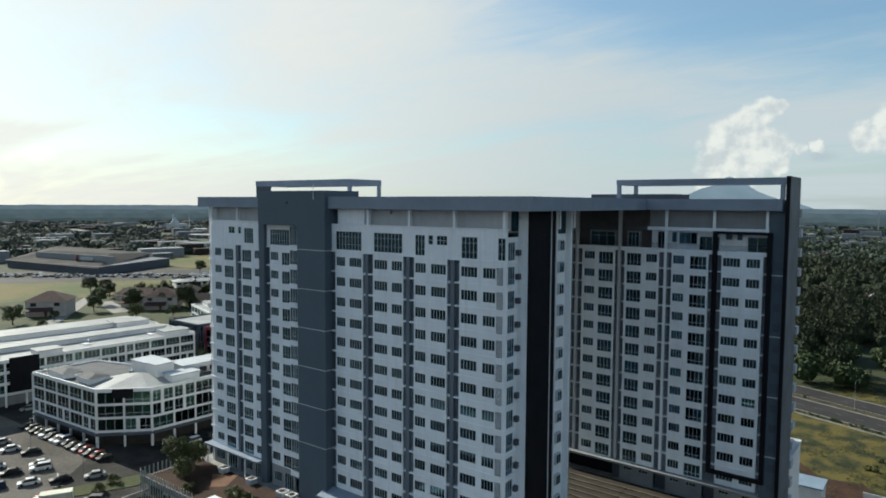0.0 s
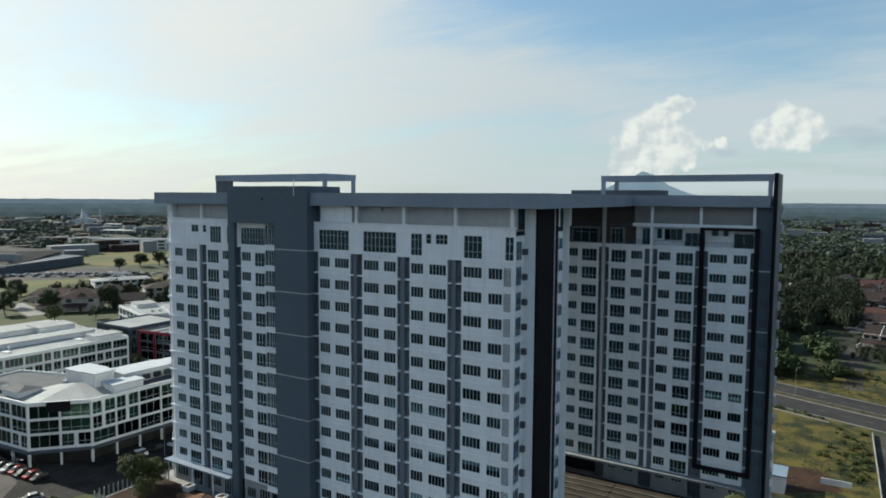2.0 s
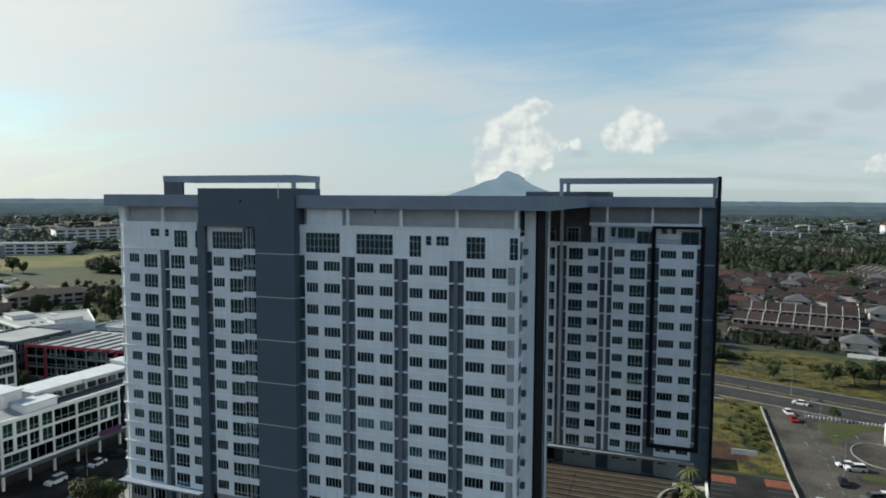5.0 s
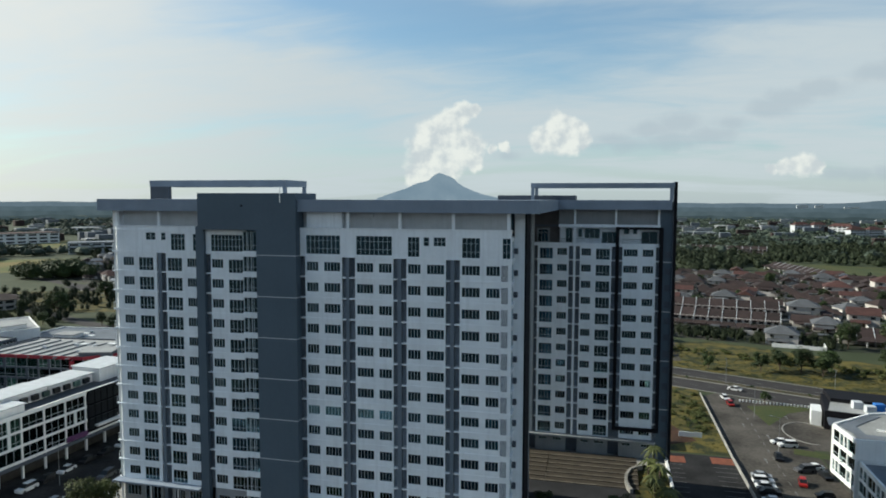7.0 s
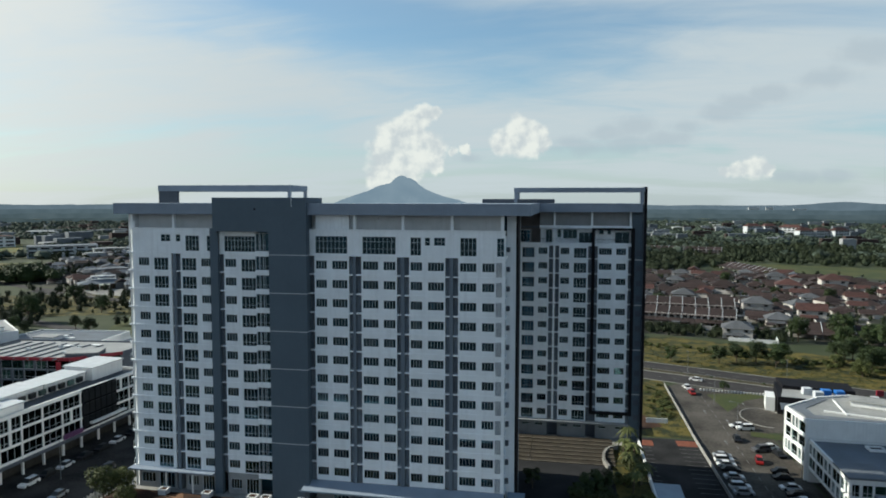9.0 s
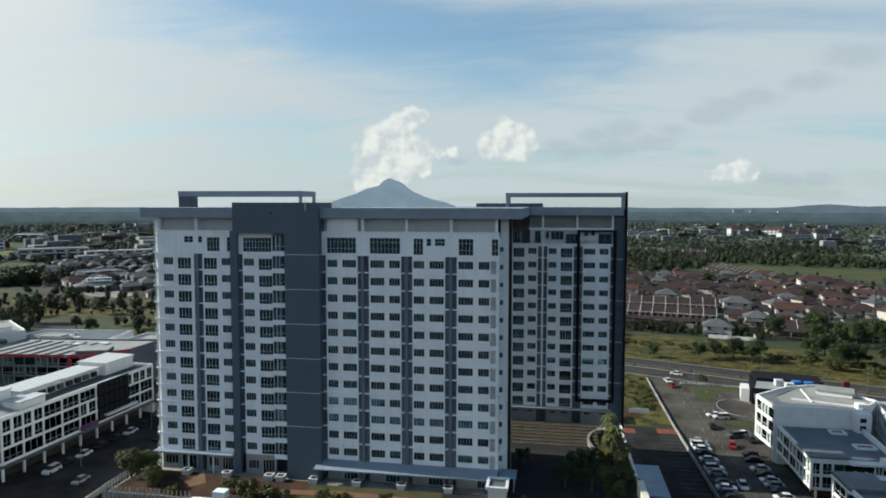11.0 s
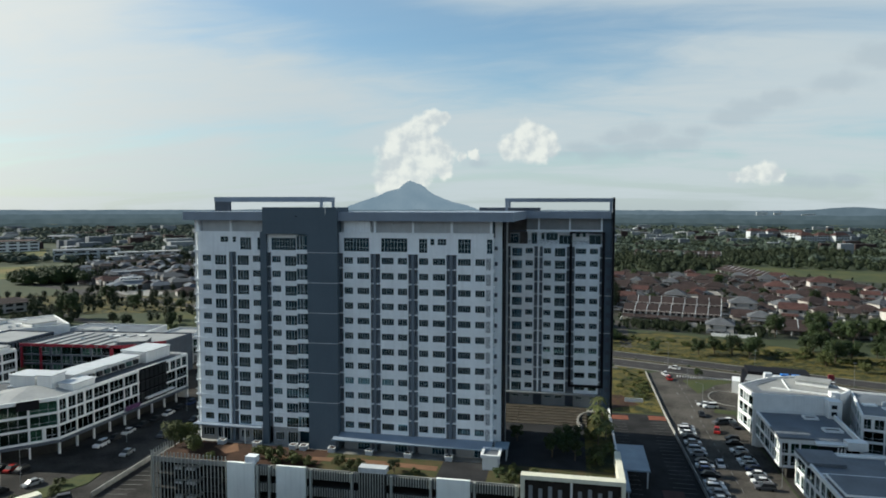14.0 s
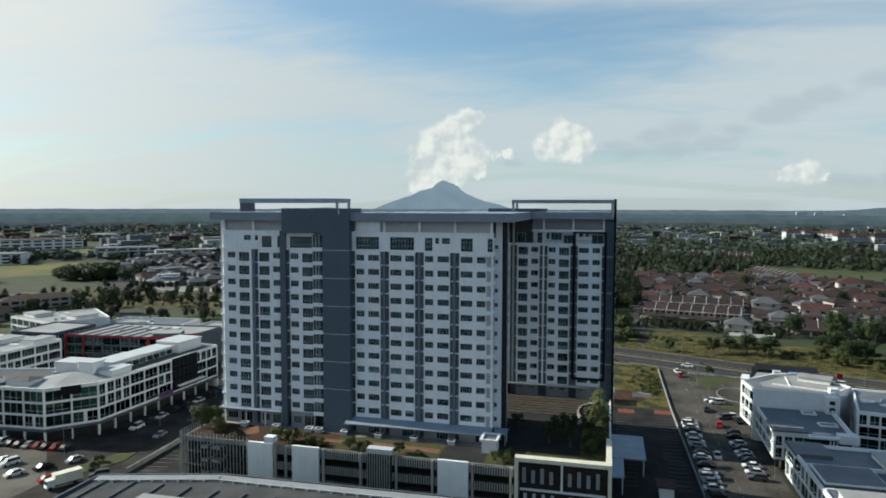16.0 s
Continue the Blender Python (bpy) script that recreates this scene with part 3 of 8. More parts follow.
recess(-102.1, -100.4, YF, FLOORS, F0 - 3.7, TOP - 0.16, (-101.75, -101.2), PILASTER)
recess(-93.2, -92.4, YF, FLOORS, DECK, TOP - 0.16)
recess(-77.3, -76.4, YF, FLOORS, F0, TOP - 0.16)
recess(-70.5, -68.4, YF, FLOORS, F0 - 3.7, TOP - 0.16, (-69.8, -69.3), PILASTER)
recess(-62.5, -60.45, YF, FLOORS, F0 - 3.7, TOP - 0.16, (-61.8, -61.2), PILASTER)
recess(-54.6, -52.5, YF, FLOORS, F0 - 3.7, TOP - 0.16, (-53.85, -53.3), PILASTER)
recess(-55.3, -53.2, YW, FLOORS, F0, TOP - 0.16, (-54.5, -54.0), LIGHTGREY)
recess(-47.0, -45.2, YW, FLOORS, F0, TOP - 0.16, (-46.4, -45.9), LIGHTGREY)
recess(-39.2, -37.05, YW, FLOORS, F0, TOP - 0.16, (-38.3, -37.9), WHITE)
recess(-31.1, -29.1, YW, FLOORS, F0, TOP - 0.16)
recess(-22.95, -22.3, YW, FLOORS, F0, TOP - 0.16)

# grey shutter panel near the front corner
for z in FLOORS:
    part("louvre_panel", louvre_mesh(0.9, 2.3), None, tower, at=(-46.52, YF - 0.06, z + 0.12))

# core behind the windows, room dimness put into its colour; a floor a storey
part("core_wall", Geo().box(-109.1, YF + 2.2, DECK, -45.4, 91.0, 60.5), ROOM, tower, "dark core standing in for dim rooms")
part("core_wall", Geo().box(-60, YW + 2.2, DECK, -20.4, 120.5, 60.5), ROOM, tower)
for z in FLOORS + [TOP]:
    part("floor_slab", Geo().box(-109.1, YF + 0.3, z - 0.14, -45.4, YF + 2.2, z), CONCRETE, tower)
    part("floor_slab", Geo().box(-60, YW + 0.3, z - 0.14, -22.3, YW + 2.2, z), CONCRETE, tower)
# outer side walls; front and wing are joined by the roof alone
part("end_wall", Geo().box(-109.4, YF + 0.3, DECK, -109.1, 91.0, 60.5), WHITE, tower)
part("rear_wall", Geo().box(-109.4, 91.0, DECK, -45.1, 91.3, 60.5), MIDGREY, tower)
part("end_wall", Geo().box(-20.4, YW + 0.35, DECK, -20.1, 120.5, 60.5), WHITE, tower)
# unseen block, added and sized for the shadow thrown on the street
part("rear_block", Geo().box(-60, 120.5, DECK, -27.0, 131.0, 60.5), WHITE, tower)
part("end_wall", Geo().box(-60.3, YW, DECK, -60.0, 131.0, 60.5), WHITE, tower)

BALUSTER = Geo().box(0, 0, 0, 0.04, 0.04, 1.0).mesh("baluster", FRAME)
# left end: balcony slabs, rails and corner post
for z in FLOORS + [TOP]:
    part("balcony_slab", Geo().box(-110.6, YF + 0.2, z - 0.16, -109.4, YF + 3.4, z), WHITE2, tower)
    rail = part("balcony_rail", Geo().box(-110.55, YF + 0.25, z + 1.0, -110.5, YF + 3.35, z + 1.06), FRAME, tower)
    for i in range(7):
        part("baluster", BALUSTER, None, rail, at=(-110.545, YF + 0.25 + i * 0.5, z))
part("corner_post", Geo().box(-110.1, YF + 0.1, DECK, -109.75, YF + 0.5, 60.5), WHITE2, tower)

# glazed bay beside the dark block: white fronts and glass between
for k, z in enumerate(FLOORS + [TOP]):
    part("bay_front", Geo().box(-86.35, YF - 0.95, z - 0.3, -83.75, YF - 0.7, z + 0.5).box(-86.35, YF - 0.7, z - 0.3, -83.75, YF + 0.3, z - 0.1), WHITE, tower)
    window(tower, -86.3, YF - 0.74, z + 0.5, 2.5, 2.33 if z < TOP else 3.0, 3, (0.3,), name="bay_window")
part("bay_side", Geo().box(-86.4, YF - 0.7, F0, -86.3, YF + 0.3, 57.6), LIGHTGREY, tower)
for x in (-85.6, -84.9):
    part("downpipe", Geo().rod((x, YF - 0.85, F0), (x, YF - 0.85, 57.6), 0.05), FRAME, tower)

# dark block with pale joints every second storey
part("block", Geo().box(-93.6, YF - 1.45, 57.75, -83.7, YF + 6, 63.35).box(-83.7, YF - 1.45, DECK, -77.2, YF + 6, 63.35), BLUEGREY, tower, "blue-grey rendered block")
for k in range(1, 13, 2):
    z = TOP - STOREY * (k - 1)
    part("joint_band", Geo().box(-83.72, YF - 1.47, z - 0.07, -77.18, YF + 0.9, z + 0.06), LIGHTGREY, tower)
part("column", Geo().box(-94.6, YF - 0.6, DECK, -93.2, YF + 1.2, 58.2), BLUEGREY, tower)
part("vent", Geo().box(-86.2, YF - 1.52, 61.3, -85.9, YF - 1.45, 61.6), BLACK, tower)
part("roof_mast", Geo().rod((-79.6, YF - 1.6, 61.9), (-79.6, YF - 1.6, 64.4), 0.05), FRAME, tower)

# penthouse storey of the front
PH = [
    (-109.4, -94.6, [(-104.0, -102.2, 1.9, 3.1, 2, (0.5,)), (-101.2, -100.35, 1.9, 3.1, 1, (0.5,)), (-99.45, -96.9, 0.3, 2.95, 4, (0.3, 0.72)), (-95.5, -94.75, 0.3, 2.95, 1, (0.3, 0.72))]),
    (-93.2, -86.4, [(-92.3, -86.75, 0.3, 2.95, 9, (0.3, 0.72))]),
    (-77.2, -45.1, [(-76.2, -70.75, 0.25, 3.1, 8, (0.3, 0.72)), (-68.2, -62.65, 0.25, 3.1, 8, (0.3, 0.72)), (-60.25, -58.5, 0.15, 3.05, 3, (0.3, 0.72)),
                    (-57.9, -57.05, 1.75, 3.05, 1, (0.5,)), (-56.4, -54.6, 1.75, 3.05, 3, (0.5,)), (-52.2, -49.6, 0.15, 3.05, 4, (0.3, 0.72)), (-46.4, -45.25, 0.15, 3.05, 2, (0.3, 0.72))]),
]
for x0, x1, wins in PH:
    part("penthouse_wall", storey_wall(x0, x1, [w[:4] for w in wins], h=58.2 - TOP), WHITE, tower, at=(0, YF, TOP))
    for a, b, s, t, n, bars in wins:
        window(tower, a, YF, TOP + s, b - a, t - s, n, bars)
for x0, x1, zz in ((-109.9, -94.6, 58.2), (-76.6, -45.0, 58.2), (-109.9, -94.6, 57.45)):
    part("parapet_ledge", Geo().box(x0, YF - 0.14, zz - 0.1, x1, YF + 0.4, zz + 0.02), WHITE, tower)
part("terrace_floor", Geo().box(-109.1, YF + 0.3, 57.7, -45.1, YF + 4, 57.9), CONCRETE, tower)
part("terrace_back_wall", Geo().box(-109.0, YF + 1.3, 57.9, -45.4, YF + 1.5, 60.5), LIGHTGREY, tower)
part("terrace_box", Geo().box(-76.3, YF + 0.5, 57.9, -70.6, YF + 1.3, 60.5), WHITE, tower)
for x in (-109.5, -101.65, -69.55, -61.5, -53.55, -45.6):
    part("terrace_post", Geo().box(x - 0.22, YF + 0.1, 57.9, x + 0.22, YF + 0.55, 60.55), WHITE, tower)
part("aircon_unit", Geo().box(-68.0, YF + 0.9, 59.8, -65.8, YF + 1.3, 60.35), LIGHTGREY, tower)

# side of the front towards the court: windows, dark fin, rear bay
for k, z in enumerate(FLOORS + [TOP]):
    part("side_wall", Geo().box(-45.4, YF + 0.3, z, -45.1, YF + 0.4, z + STOREY).box(-45.4, YF + 2.05, z, -45.1, 91.0, z + STOREY)
         .box(-45.4, YF + 0.4, z, -45.1, YF + 2.05, z + 0.15).box(-45.4, YF + 0.4, z + 2.5, -45.1, YF + 2.05, z + STOREY), WHITE, tower)
    window(tower, -45.1, YF + 0.4, z + 0.15, 1.65, 2.35, 3, (0.3,), name="side_window", turn=radians(90))
    for y in (82.4, 86.3):
        part("side_bay", Geo().box(-45.1, y, z + 0.75, -44.75, y + 1.5, z + 2.3), LIGHTGREY, tower)
        window(tower, -44.64, y + 0.08, z + 0.8, 1.34, 1.4, 2, (), name="side_window", turn=radians(90))
    part("side_slab_edge", Geo().box(-45.1, YF, z - 0.14, -44.9, 75.4, z + 0.05), WHITE, tower)
    part("aircon_unit", Geo().box(-45.1, 74.75, z + 0.75, -44.55, 75.35, z + 1.5), DARKGREY, tower)
for y in (84.5, 88.9):
    part("rear_pier", Geo().box(-45.1, y, DECK, -44.2, y + 0.22, 60.5), WHITE, tower)
part("fin", Geo().box(-45.1, 75.45, DECK, -43.6, 82.4, 60.55), WHITE, tower)
part("fin_cladding", Geo().box(-43.6, 75.4, DECK, -43.35, 82.5, 60.56), BLACK, tower, "charcoal fin cladding")
part("fin_trim", Geo().box(-43.36, 81.1, DECK, -43.28, 81.3, 60.55), LIGHTGREY, tower)
for y in (83.2, 86.0, 90.6):
    part("terrace_post", Geo().box(-45.0, y, 57.9, -44.6, y + 0.4, 60.55), WHITE, tower)

# roof slabs with deep fascia
SL = Geo().prism([(-112.3, 71.8), (-93.6, 71.8), (-93.6, 77.5), (-77.2, 77.5), (-77.2, 71.8), (-41.2, 71.8), (-41.2, 92.5), (-112.3, 92.5)], 60.55, 62.4)
part("roof_slab", SL, SLAB, tower, "grey flat roof slab with deep fascia")
part("roof_slab", Geo().box(-75, 92.5, 60.55, -41.2, 110.3, 62.4), SLAB, tower)
part("roof_slab", Geo().prism([(-60.5, 110.3), (-20.4, 110.3), (-20.4, 121), (-27, 121), (-27, 131.5), (-60.5, 131.5)], 60.6, 62.4), SLAB, tower)
# roof frame over the left stair head
g = Geo().box(-112.3, 84.9, 64.6, -85.6, 85.6, 65.7).box(-86.3, 85.6, 64.6, -85.6, 93.2, 65.7).box(-112.3, 85.6, 64.6, -111.6, 93.2, 65.7).box(-111.6, 92.5, 64.6, -86.3, 93.2, 65.7)
part("roof_frame", g, SLAB, tower, "open grey beam frame on the roof")
for x, y in ((-86.2, 84.95), (-86.2, 92.6)):
    part("roof_post", Geo().box(x, y, 62.4, x + 0.55, y + 0.55, 64.6), SLAB, tower)
part("stair_head", Geo().box(-112.25, 85.0, 62.4, -108.4, 85.7, 64.6), DARKGREY, tower)
# roof frame over the wing
g = Geo().box(-46.6, 110.6, 64.75, -20.0, 111.3, 65.65).box(-46.6, 111.3, 64.75, -45.9, 119, 65.65).box(-45.9, 118.3, 64.75, -20.0, 119, 65.65)
part("roof_frame", g, SLAB, tower)
for x, y in ((-46.55, 110.65), (-46.55, 118.35), (-20.8, 110.65)):
    part("roof_post", Geo().box(x, y, 62.4, x + 0.6, y + 0.6, 64.75), SLAB, tower)
part("roof_plant_room", Geo().box(-54.0, 116.5, 62.4, -38.3, 124, 63.3), DARKGREY, tower)

# wing: penthouse terrace, dark picture frame, end panel and fin
part("terrace_back_wall", Geo().box(-41.2, YW + 1.9, TOP, -22.3, YW + 2.1, 60.6), MIDGREY, tower)
# double-height terrace in the inner corner: dark back wall, glazed screens and a slim beam
part("terrace_back_wall", Geo().box(-60, YW + 1.95, TOP, -41.2, YW + 2.15, 60.6), DARKWALL, tower, "dark brown terrace wall")
for a, b in ((-58.6, -55.4), (-52.6, -47.4), (-45.6, -43.0)):
    part("terrace_screen", Geo().box(a, YW + 1.8, TOP, b, YW + 1.95, 56.9), MIDGREY, tower)
    window(tower, a + 0.3, YW + 1.62, TOP + 0.15, b - a - 0.6, 2.5, 3, (0.72,))
part("penthouse_beam", Geo().box(-60, YW + 0.3, 57.25, -41.2, YW + 0.5, 57.6), DARKGREY, tower)
for a, b in ((-54.5, -54.0), (-46.4, -45.9)):
    part("pilaster", Geo().box(a, YW - 0.14, TOP - 0.16, b, YW + 0.5, 60.6), LIGHTGREY, tower)
part("penthouse_wall", Geo().box(-41.0, YW + 1.5, TOP, -22.4, YW + 1.9, 57.2), WHITE, tower)
for a, b, s, t, n in ((-39.9, -38.6, 0.1, 2.9, 2), (-37.5, -36.7, 1.2, 2.9, 1), (-36.3, -33.4, 1.0, 2.9, 3), (-33.0, -29.9, 0.05, 2.3, 3), (-28.9, -27.9, 1.9, 2.9, 1), (-27.2, -26.4, 1.9, 2.9, 1), (-25.6, -22.7, 0.05, 2.4, 2)):
    # black sheet on the solid wall, painted in for a dark opening
    part("opening_reveal", Geo().box(a, YW + 1.42, TOP + s, b, YW + 1.5, TOP + t), BLACK, tower)
    window(tower, a, YW + 1.26, TOP + s, b - a, t - s, n, ())
part("penthouse_beam", Geo().box(-41.2, YW - 0.1, 57.2, -22.3, YW + 0.5, 57.75), WHITE, tower)
part("upper_terrace_wall", Geo().box(-41.2, YW + 0.9, 57.75, -22.3, YW + 1.1, 60.6), MIDGREY, tower)
part("terrace_parapet", Geo().box(-60, YW - 0.05, TOP - 0.5, -22.3, YW + 0.2, TOP + 0.15), WHITE, tower)
g = Geo().box(-59.6, YW + 0.1, TOP + 0.95, -22.4, YW + 0.14, TOP + 1.0)
for i in range(180):
    g.box(-59.5 + i * 0.205, YW + 0.1, TOP + 0.15, -59.47 + i * 0.205, YW + 0.13, TOP + 0.95)
part("balustrade", g, DFRAME, tower)
for x in (-38.1, -30.4, -22.6):
    part("terrace_post", Geo().box(x - 0.2, YW - 0.05, TOP if x < -31 else 57.75, x + 0.2, YW + 0.35, 60.6), WHITE, tower)
g = Geo().box(-30.4, YW - 0.6, 17.9, -29.75, YW, 57.3).box(-22.4, YW - 0.6, 17.9, -21.75, YW, 57.3).box(-29.75, YW - 0.6, 56.85, -22.4, YW, 57.3).box(-29.75, YW - 0.6, 17.9, -22.4, YW, 18.5)
part("facade_frame", g, BLACK, tower, "black projecting picture frame")
for k in range(5):
    z0 = DECK if k == 0 else TOP - STOREY * (11 - 3 * (k - 1)) + STOREY
    z1 = 60.6 if k == 4 else TOP - STOREY * (11 - 3 * k) + STOREY - 0.2
    part("end_panel", Geo().box(-22.3, YW + 0.05, z0, -20.1, YW + 0.35, z1), BLUEGREY, tower)
    if k < 4:
        part("joint_band", Geo().box(-22.3, YW, z1, -20.1, YW + 0.35, z1 + 0.2), LIGHTGREY, tower)
for z in FLOORS:
    part("end_opening", Geo().box(-21.3, YW - 0.02, z + 0.7, -20.3, YW + 0.05, z + 1.9), DARKGREY, tower)
part("fin", Geo().box(-20.1, YW - 0.5, 0.0, -19.45, YW + 7.5, 65.8), FLANK, tower, "blue-grey fin wall with a black edge")
part("fin_edge", Geo().box(-20.0, YW - 0.9, 0.0, -19.5, YW - 0.5, 65.82), BLACK, tower, "charcoal edge cladding")
for k in range(18):
    part("fin_ledge", Geo().box(-20.1, YW + 7.6, 6 + 3.15 * k, -19.2, YW + 9.4, 7.3 + 3.15 * k), LIGHTGREY, tower)

# garden storey of the front
for a, b in ((-109.4, -102.1), (-100.4, -94.6), (-92.4, -86.4), (-76.4, -70.5), (-68.4, -62.5), (-60.45, -54.6), (-52.5, -45.1)):
    m = (a + b) / 2
    right = a > -80
    holes = [(a + 0.5, m - 0.5, 1.2 if right else 0.9, 2.6), (m + 0.3, b - 0.4, 0.1, 2.8)] if not right else [(a + 0.5, m - 0.6, 1.9, 2.7), (m, b - 0.3, 0.1, 2.6)]
    # grey paint, deepened for the shade beneath the canopy
    part("garden_wall", storey_wall(a, b, holes, h=F0 - DECK), MIDGREY, tower, at=(0, YF, DECK))
    for h in holes:
        window(tower, h[0], YF, DECK + h[2], h[1] - h[0], h[3] - h[2], 4 if h[2] < 1 else 3)
part("canopy", Geo().box(-110.6, YF - 1.5, 15.95, -94.6, YF + 0.2, 16.2), SLAB, tower, "thin grey canopy")
for x in (-109.8, -103.5, -98.5):
    part("canopy_post", Geo().box(x, YF - 1.4, DECK, x + 0.18, YF - 1.22, 15.95), WHITE2, tower)
g = Geo().add([(-78.2, YF - 2.6, 15.25), (-45.0, YF - 2.6, 15.25), (-45.0, YF, 16.15), (-78.2, YF, 16.15), (-78.2, YF - 2.6, 15.1), (-45.0, YF - 2.6, 15.1), (-45.0, YF, 15.95), (-78.2, YF, 15.95)],
              [(0, 1, 2, 3), (7, 6, 5, 4), (0, 4, 5, 1), (1, 5, 6, 2), (3, 7, 4, 0), (2, 6, 7, 3)])
part("canopy", g, SLAB, tower, "blue-grey sloping canopy")
part("canopy_edge", Geo().box(-78.4, YF - 2.7, 15.05, -45.0, YF - 2.6, 15.3), BLUEMETAL, tower)
for x in (-77.5, -69.5, -61.5, -53.5, -46):
    part("canopy_post", Geo().box(x - 0.15, YF - 2.4, DECK, x + 0.15, YF - 2.1, 15.2), DARKGREY, tower)
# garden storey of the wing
# black wall at the back stands for the darkness of the open undercroft
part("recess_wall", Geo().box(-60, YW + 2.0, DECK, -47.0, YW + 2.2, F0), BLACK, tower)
for a, b in ((-45.2, -39.2), (-37.05, -31.1), (-29.1, -22.3)):
    holes = [(a + 0.7, a + 2.2, 2.2, 2.8), (b - 2.6, b - 0.9, 2.2, 2.8)]
    part("garden_wall", storey_wall(a, b, holes, h=F0 - DECK), MIDGREY, tower, at=(0, YW, DECK))
    for h in holes:
        window(tower, h[0], YW, DECK + h[2], h[1] - h[0], h[3] - h[2], 3)
for a in (-47.0, -39.2, -31.1):
    part("recess_wall", Geo().box(a, YW + 1.0, DECK, a + 2.2, YW + 1.2, F0), DARKGREY, tower)
part("canopy", Geo().box(-60, YW - 1.3, 15.85, -22.3, YW, 16.2), MIDGREY, tower)

# ---- ground, roads and far backdrop ----
GROUND = mat("green_land", (0.048, 0.056, 0.026), 0.95, vary=0.3, scale=0.006, fine=0.05, tint=(0.018, 0.0288, 0.0096))


def sheet(name, poly, z, material, label, category, thick=0.0):
    g = Geo()
    g.prism(poly, z - max(thick, 0.01), z)
    return single(name, g, material, label, category, kind="structure")


def strip(p, q, w):
    """Outline of a straight band of width w between two points."""
    p, q = Vector(p), Vector(q)
    d = (q - p).normalized()
    n = Vector((-d.y, d.x)) * w / 2
    return [tuple(p - n), tuple(q - n), tuple(q + n), tuple(p + n)]


single("ground", Geo().add([(-4900, -2500, 0), (4900, -2500, 0), (4900, 4900, 0), (-4900, 4900, 0)], [(0, 1, 2, 3)]), GROUND, "flat green land running to the horizon", "ground", kind="structure")


def ring(r, h, jag, low, high, seed, hills=()):
    """A jagged far tree line all round, its haze put into the glow colour."""
    g = Geo()
    k = 720
    vs, fs = [], []
    for i in range(k + 1):
        a = 2 * math.pi * i / k
        top = h + jag * noise.noise(Vector((i * 0.21, seed, 0))) + 0.7 * jag * noise.noise(Vector((i * 0.83, seed, 5)))
        for az, wid, up in hills:
            dd = (math.degrees(a) - az + 180) % 360 - 180
            top += up * math.exp(-(dd / wid) ** 2)
        x, y = -40 - r * math.sin(a), r * math.cos(a)
        vs += [(x, y, -2), (x, y, max(2, top))]
    for i in range(k):
        fs.append((2 * i, 2 * i + 1, 2 * i + 3, 2 * i + 2))
    g.add(vs, fs)
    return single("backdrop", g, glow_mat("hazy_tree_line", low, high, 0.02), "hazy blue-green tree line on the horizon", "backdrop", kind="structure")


# each ring glows paler and bluer than the last, in place of real haze
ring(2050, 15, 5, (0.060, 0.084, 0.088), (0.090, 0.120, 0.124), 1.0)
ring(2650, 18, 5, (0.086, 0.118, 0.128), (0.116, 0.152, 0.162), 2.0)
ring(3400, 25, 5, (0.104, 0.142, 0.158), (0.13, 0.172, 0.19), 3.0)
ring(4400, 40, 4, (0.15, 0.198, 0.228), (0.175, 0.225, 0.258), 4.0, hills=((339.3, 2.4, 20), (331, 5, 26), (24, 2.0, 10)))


def mountain():
    """The far blue mountain: one ridge with a peak, a shoulder and long flanks."""
    g = Geo()
    prof = [(20.2, -0.5), (18.8, 0.12), (17.4, 0.62), (16.6, 0.86), (15.9, 1.22), (15.2, 1.42), (14.75, 1.52), (14.35, 1.9), (14.05, 2.1), (13.8, 2.2), (13.5, 2.12), (13.25, 1.98), (12.95, 1.93), (12.5, 1.66), (12.2, 1.34), (11.7, 1.02), (11.0, 0.72), (10.2, 0.42), (9.0, 0.14), (7.2, -0.5)]
    cx, cy, cz, r = -40.0, -10.0, 63.0, 4700.0
    fine = []
    for (a, e), (b, f) in zip(prof, prof[1:]):
        for i in range(8):
            s = i / 8
            fine.append((a + (b - a) * s, e + (f - e) * s + 0.05 * noise.noise(Vector((i * 0.9 + a * 7, e, 1)))))
    fine.append(prof[-1])
    rows = 14
    vs, fs = [], []
    for j in range(rows + 1):
        s = j / rows
        for i, (a, e) in enumerate(fine):
            top = cz + r * math.tan(radians(e))
            z = -5 + (top + 5) * s
            rr = r - 260 * (1 - s) + 60 * noise.noise(Vector((i * 0.22, j * 0.5, 3))) * (1 - s)
            vs.append((cx - rr * math.sin(radians(a)), cy + rr * math.cos(radians(a)), z))
    k = len(fine)
    for j in range(rows):
        for i in range(k - 1):
            fs.append((j * k + i, j * k + i + 1, (j + 1) * k + i + 1, (j + 1) * k + i))
    g.add(vs, fs)
    # glows evenly in the colour of distance haze
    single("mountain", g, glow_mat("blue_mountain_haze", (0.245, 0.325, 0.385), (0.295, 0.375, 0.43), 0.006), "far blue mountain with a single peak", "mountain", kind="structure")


mountain()

# streets
# added out of view so the tower windows reflect grey, not green
sheet("paved_ground", [(-1100, -2400), (1100, -2400), (1100, -42), (-1100, -42)], 0.02, ROADTOP, "unseen grey ground behind the camera for window reflections", "pavement")
sheet("paved_ground", [(-113, -42), (-20.2, -42), (-20.2, 59), (-113, 59)], 0.02, ASPHALT, "dark asphalt lane before the podium", "pavement")
sheet("paved_ground", [(20, -42), (160, -42), (160, 150), (56, 168), (20, 158)], 0.02, ASPHALT, "dark asphalt yard between shophouses", "pavement")
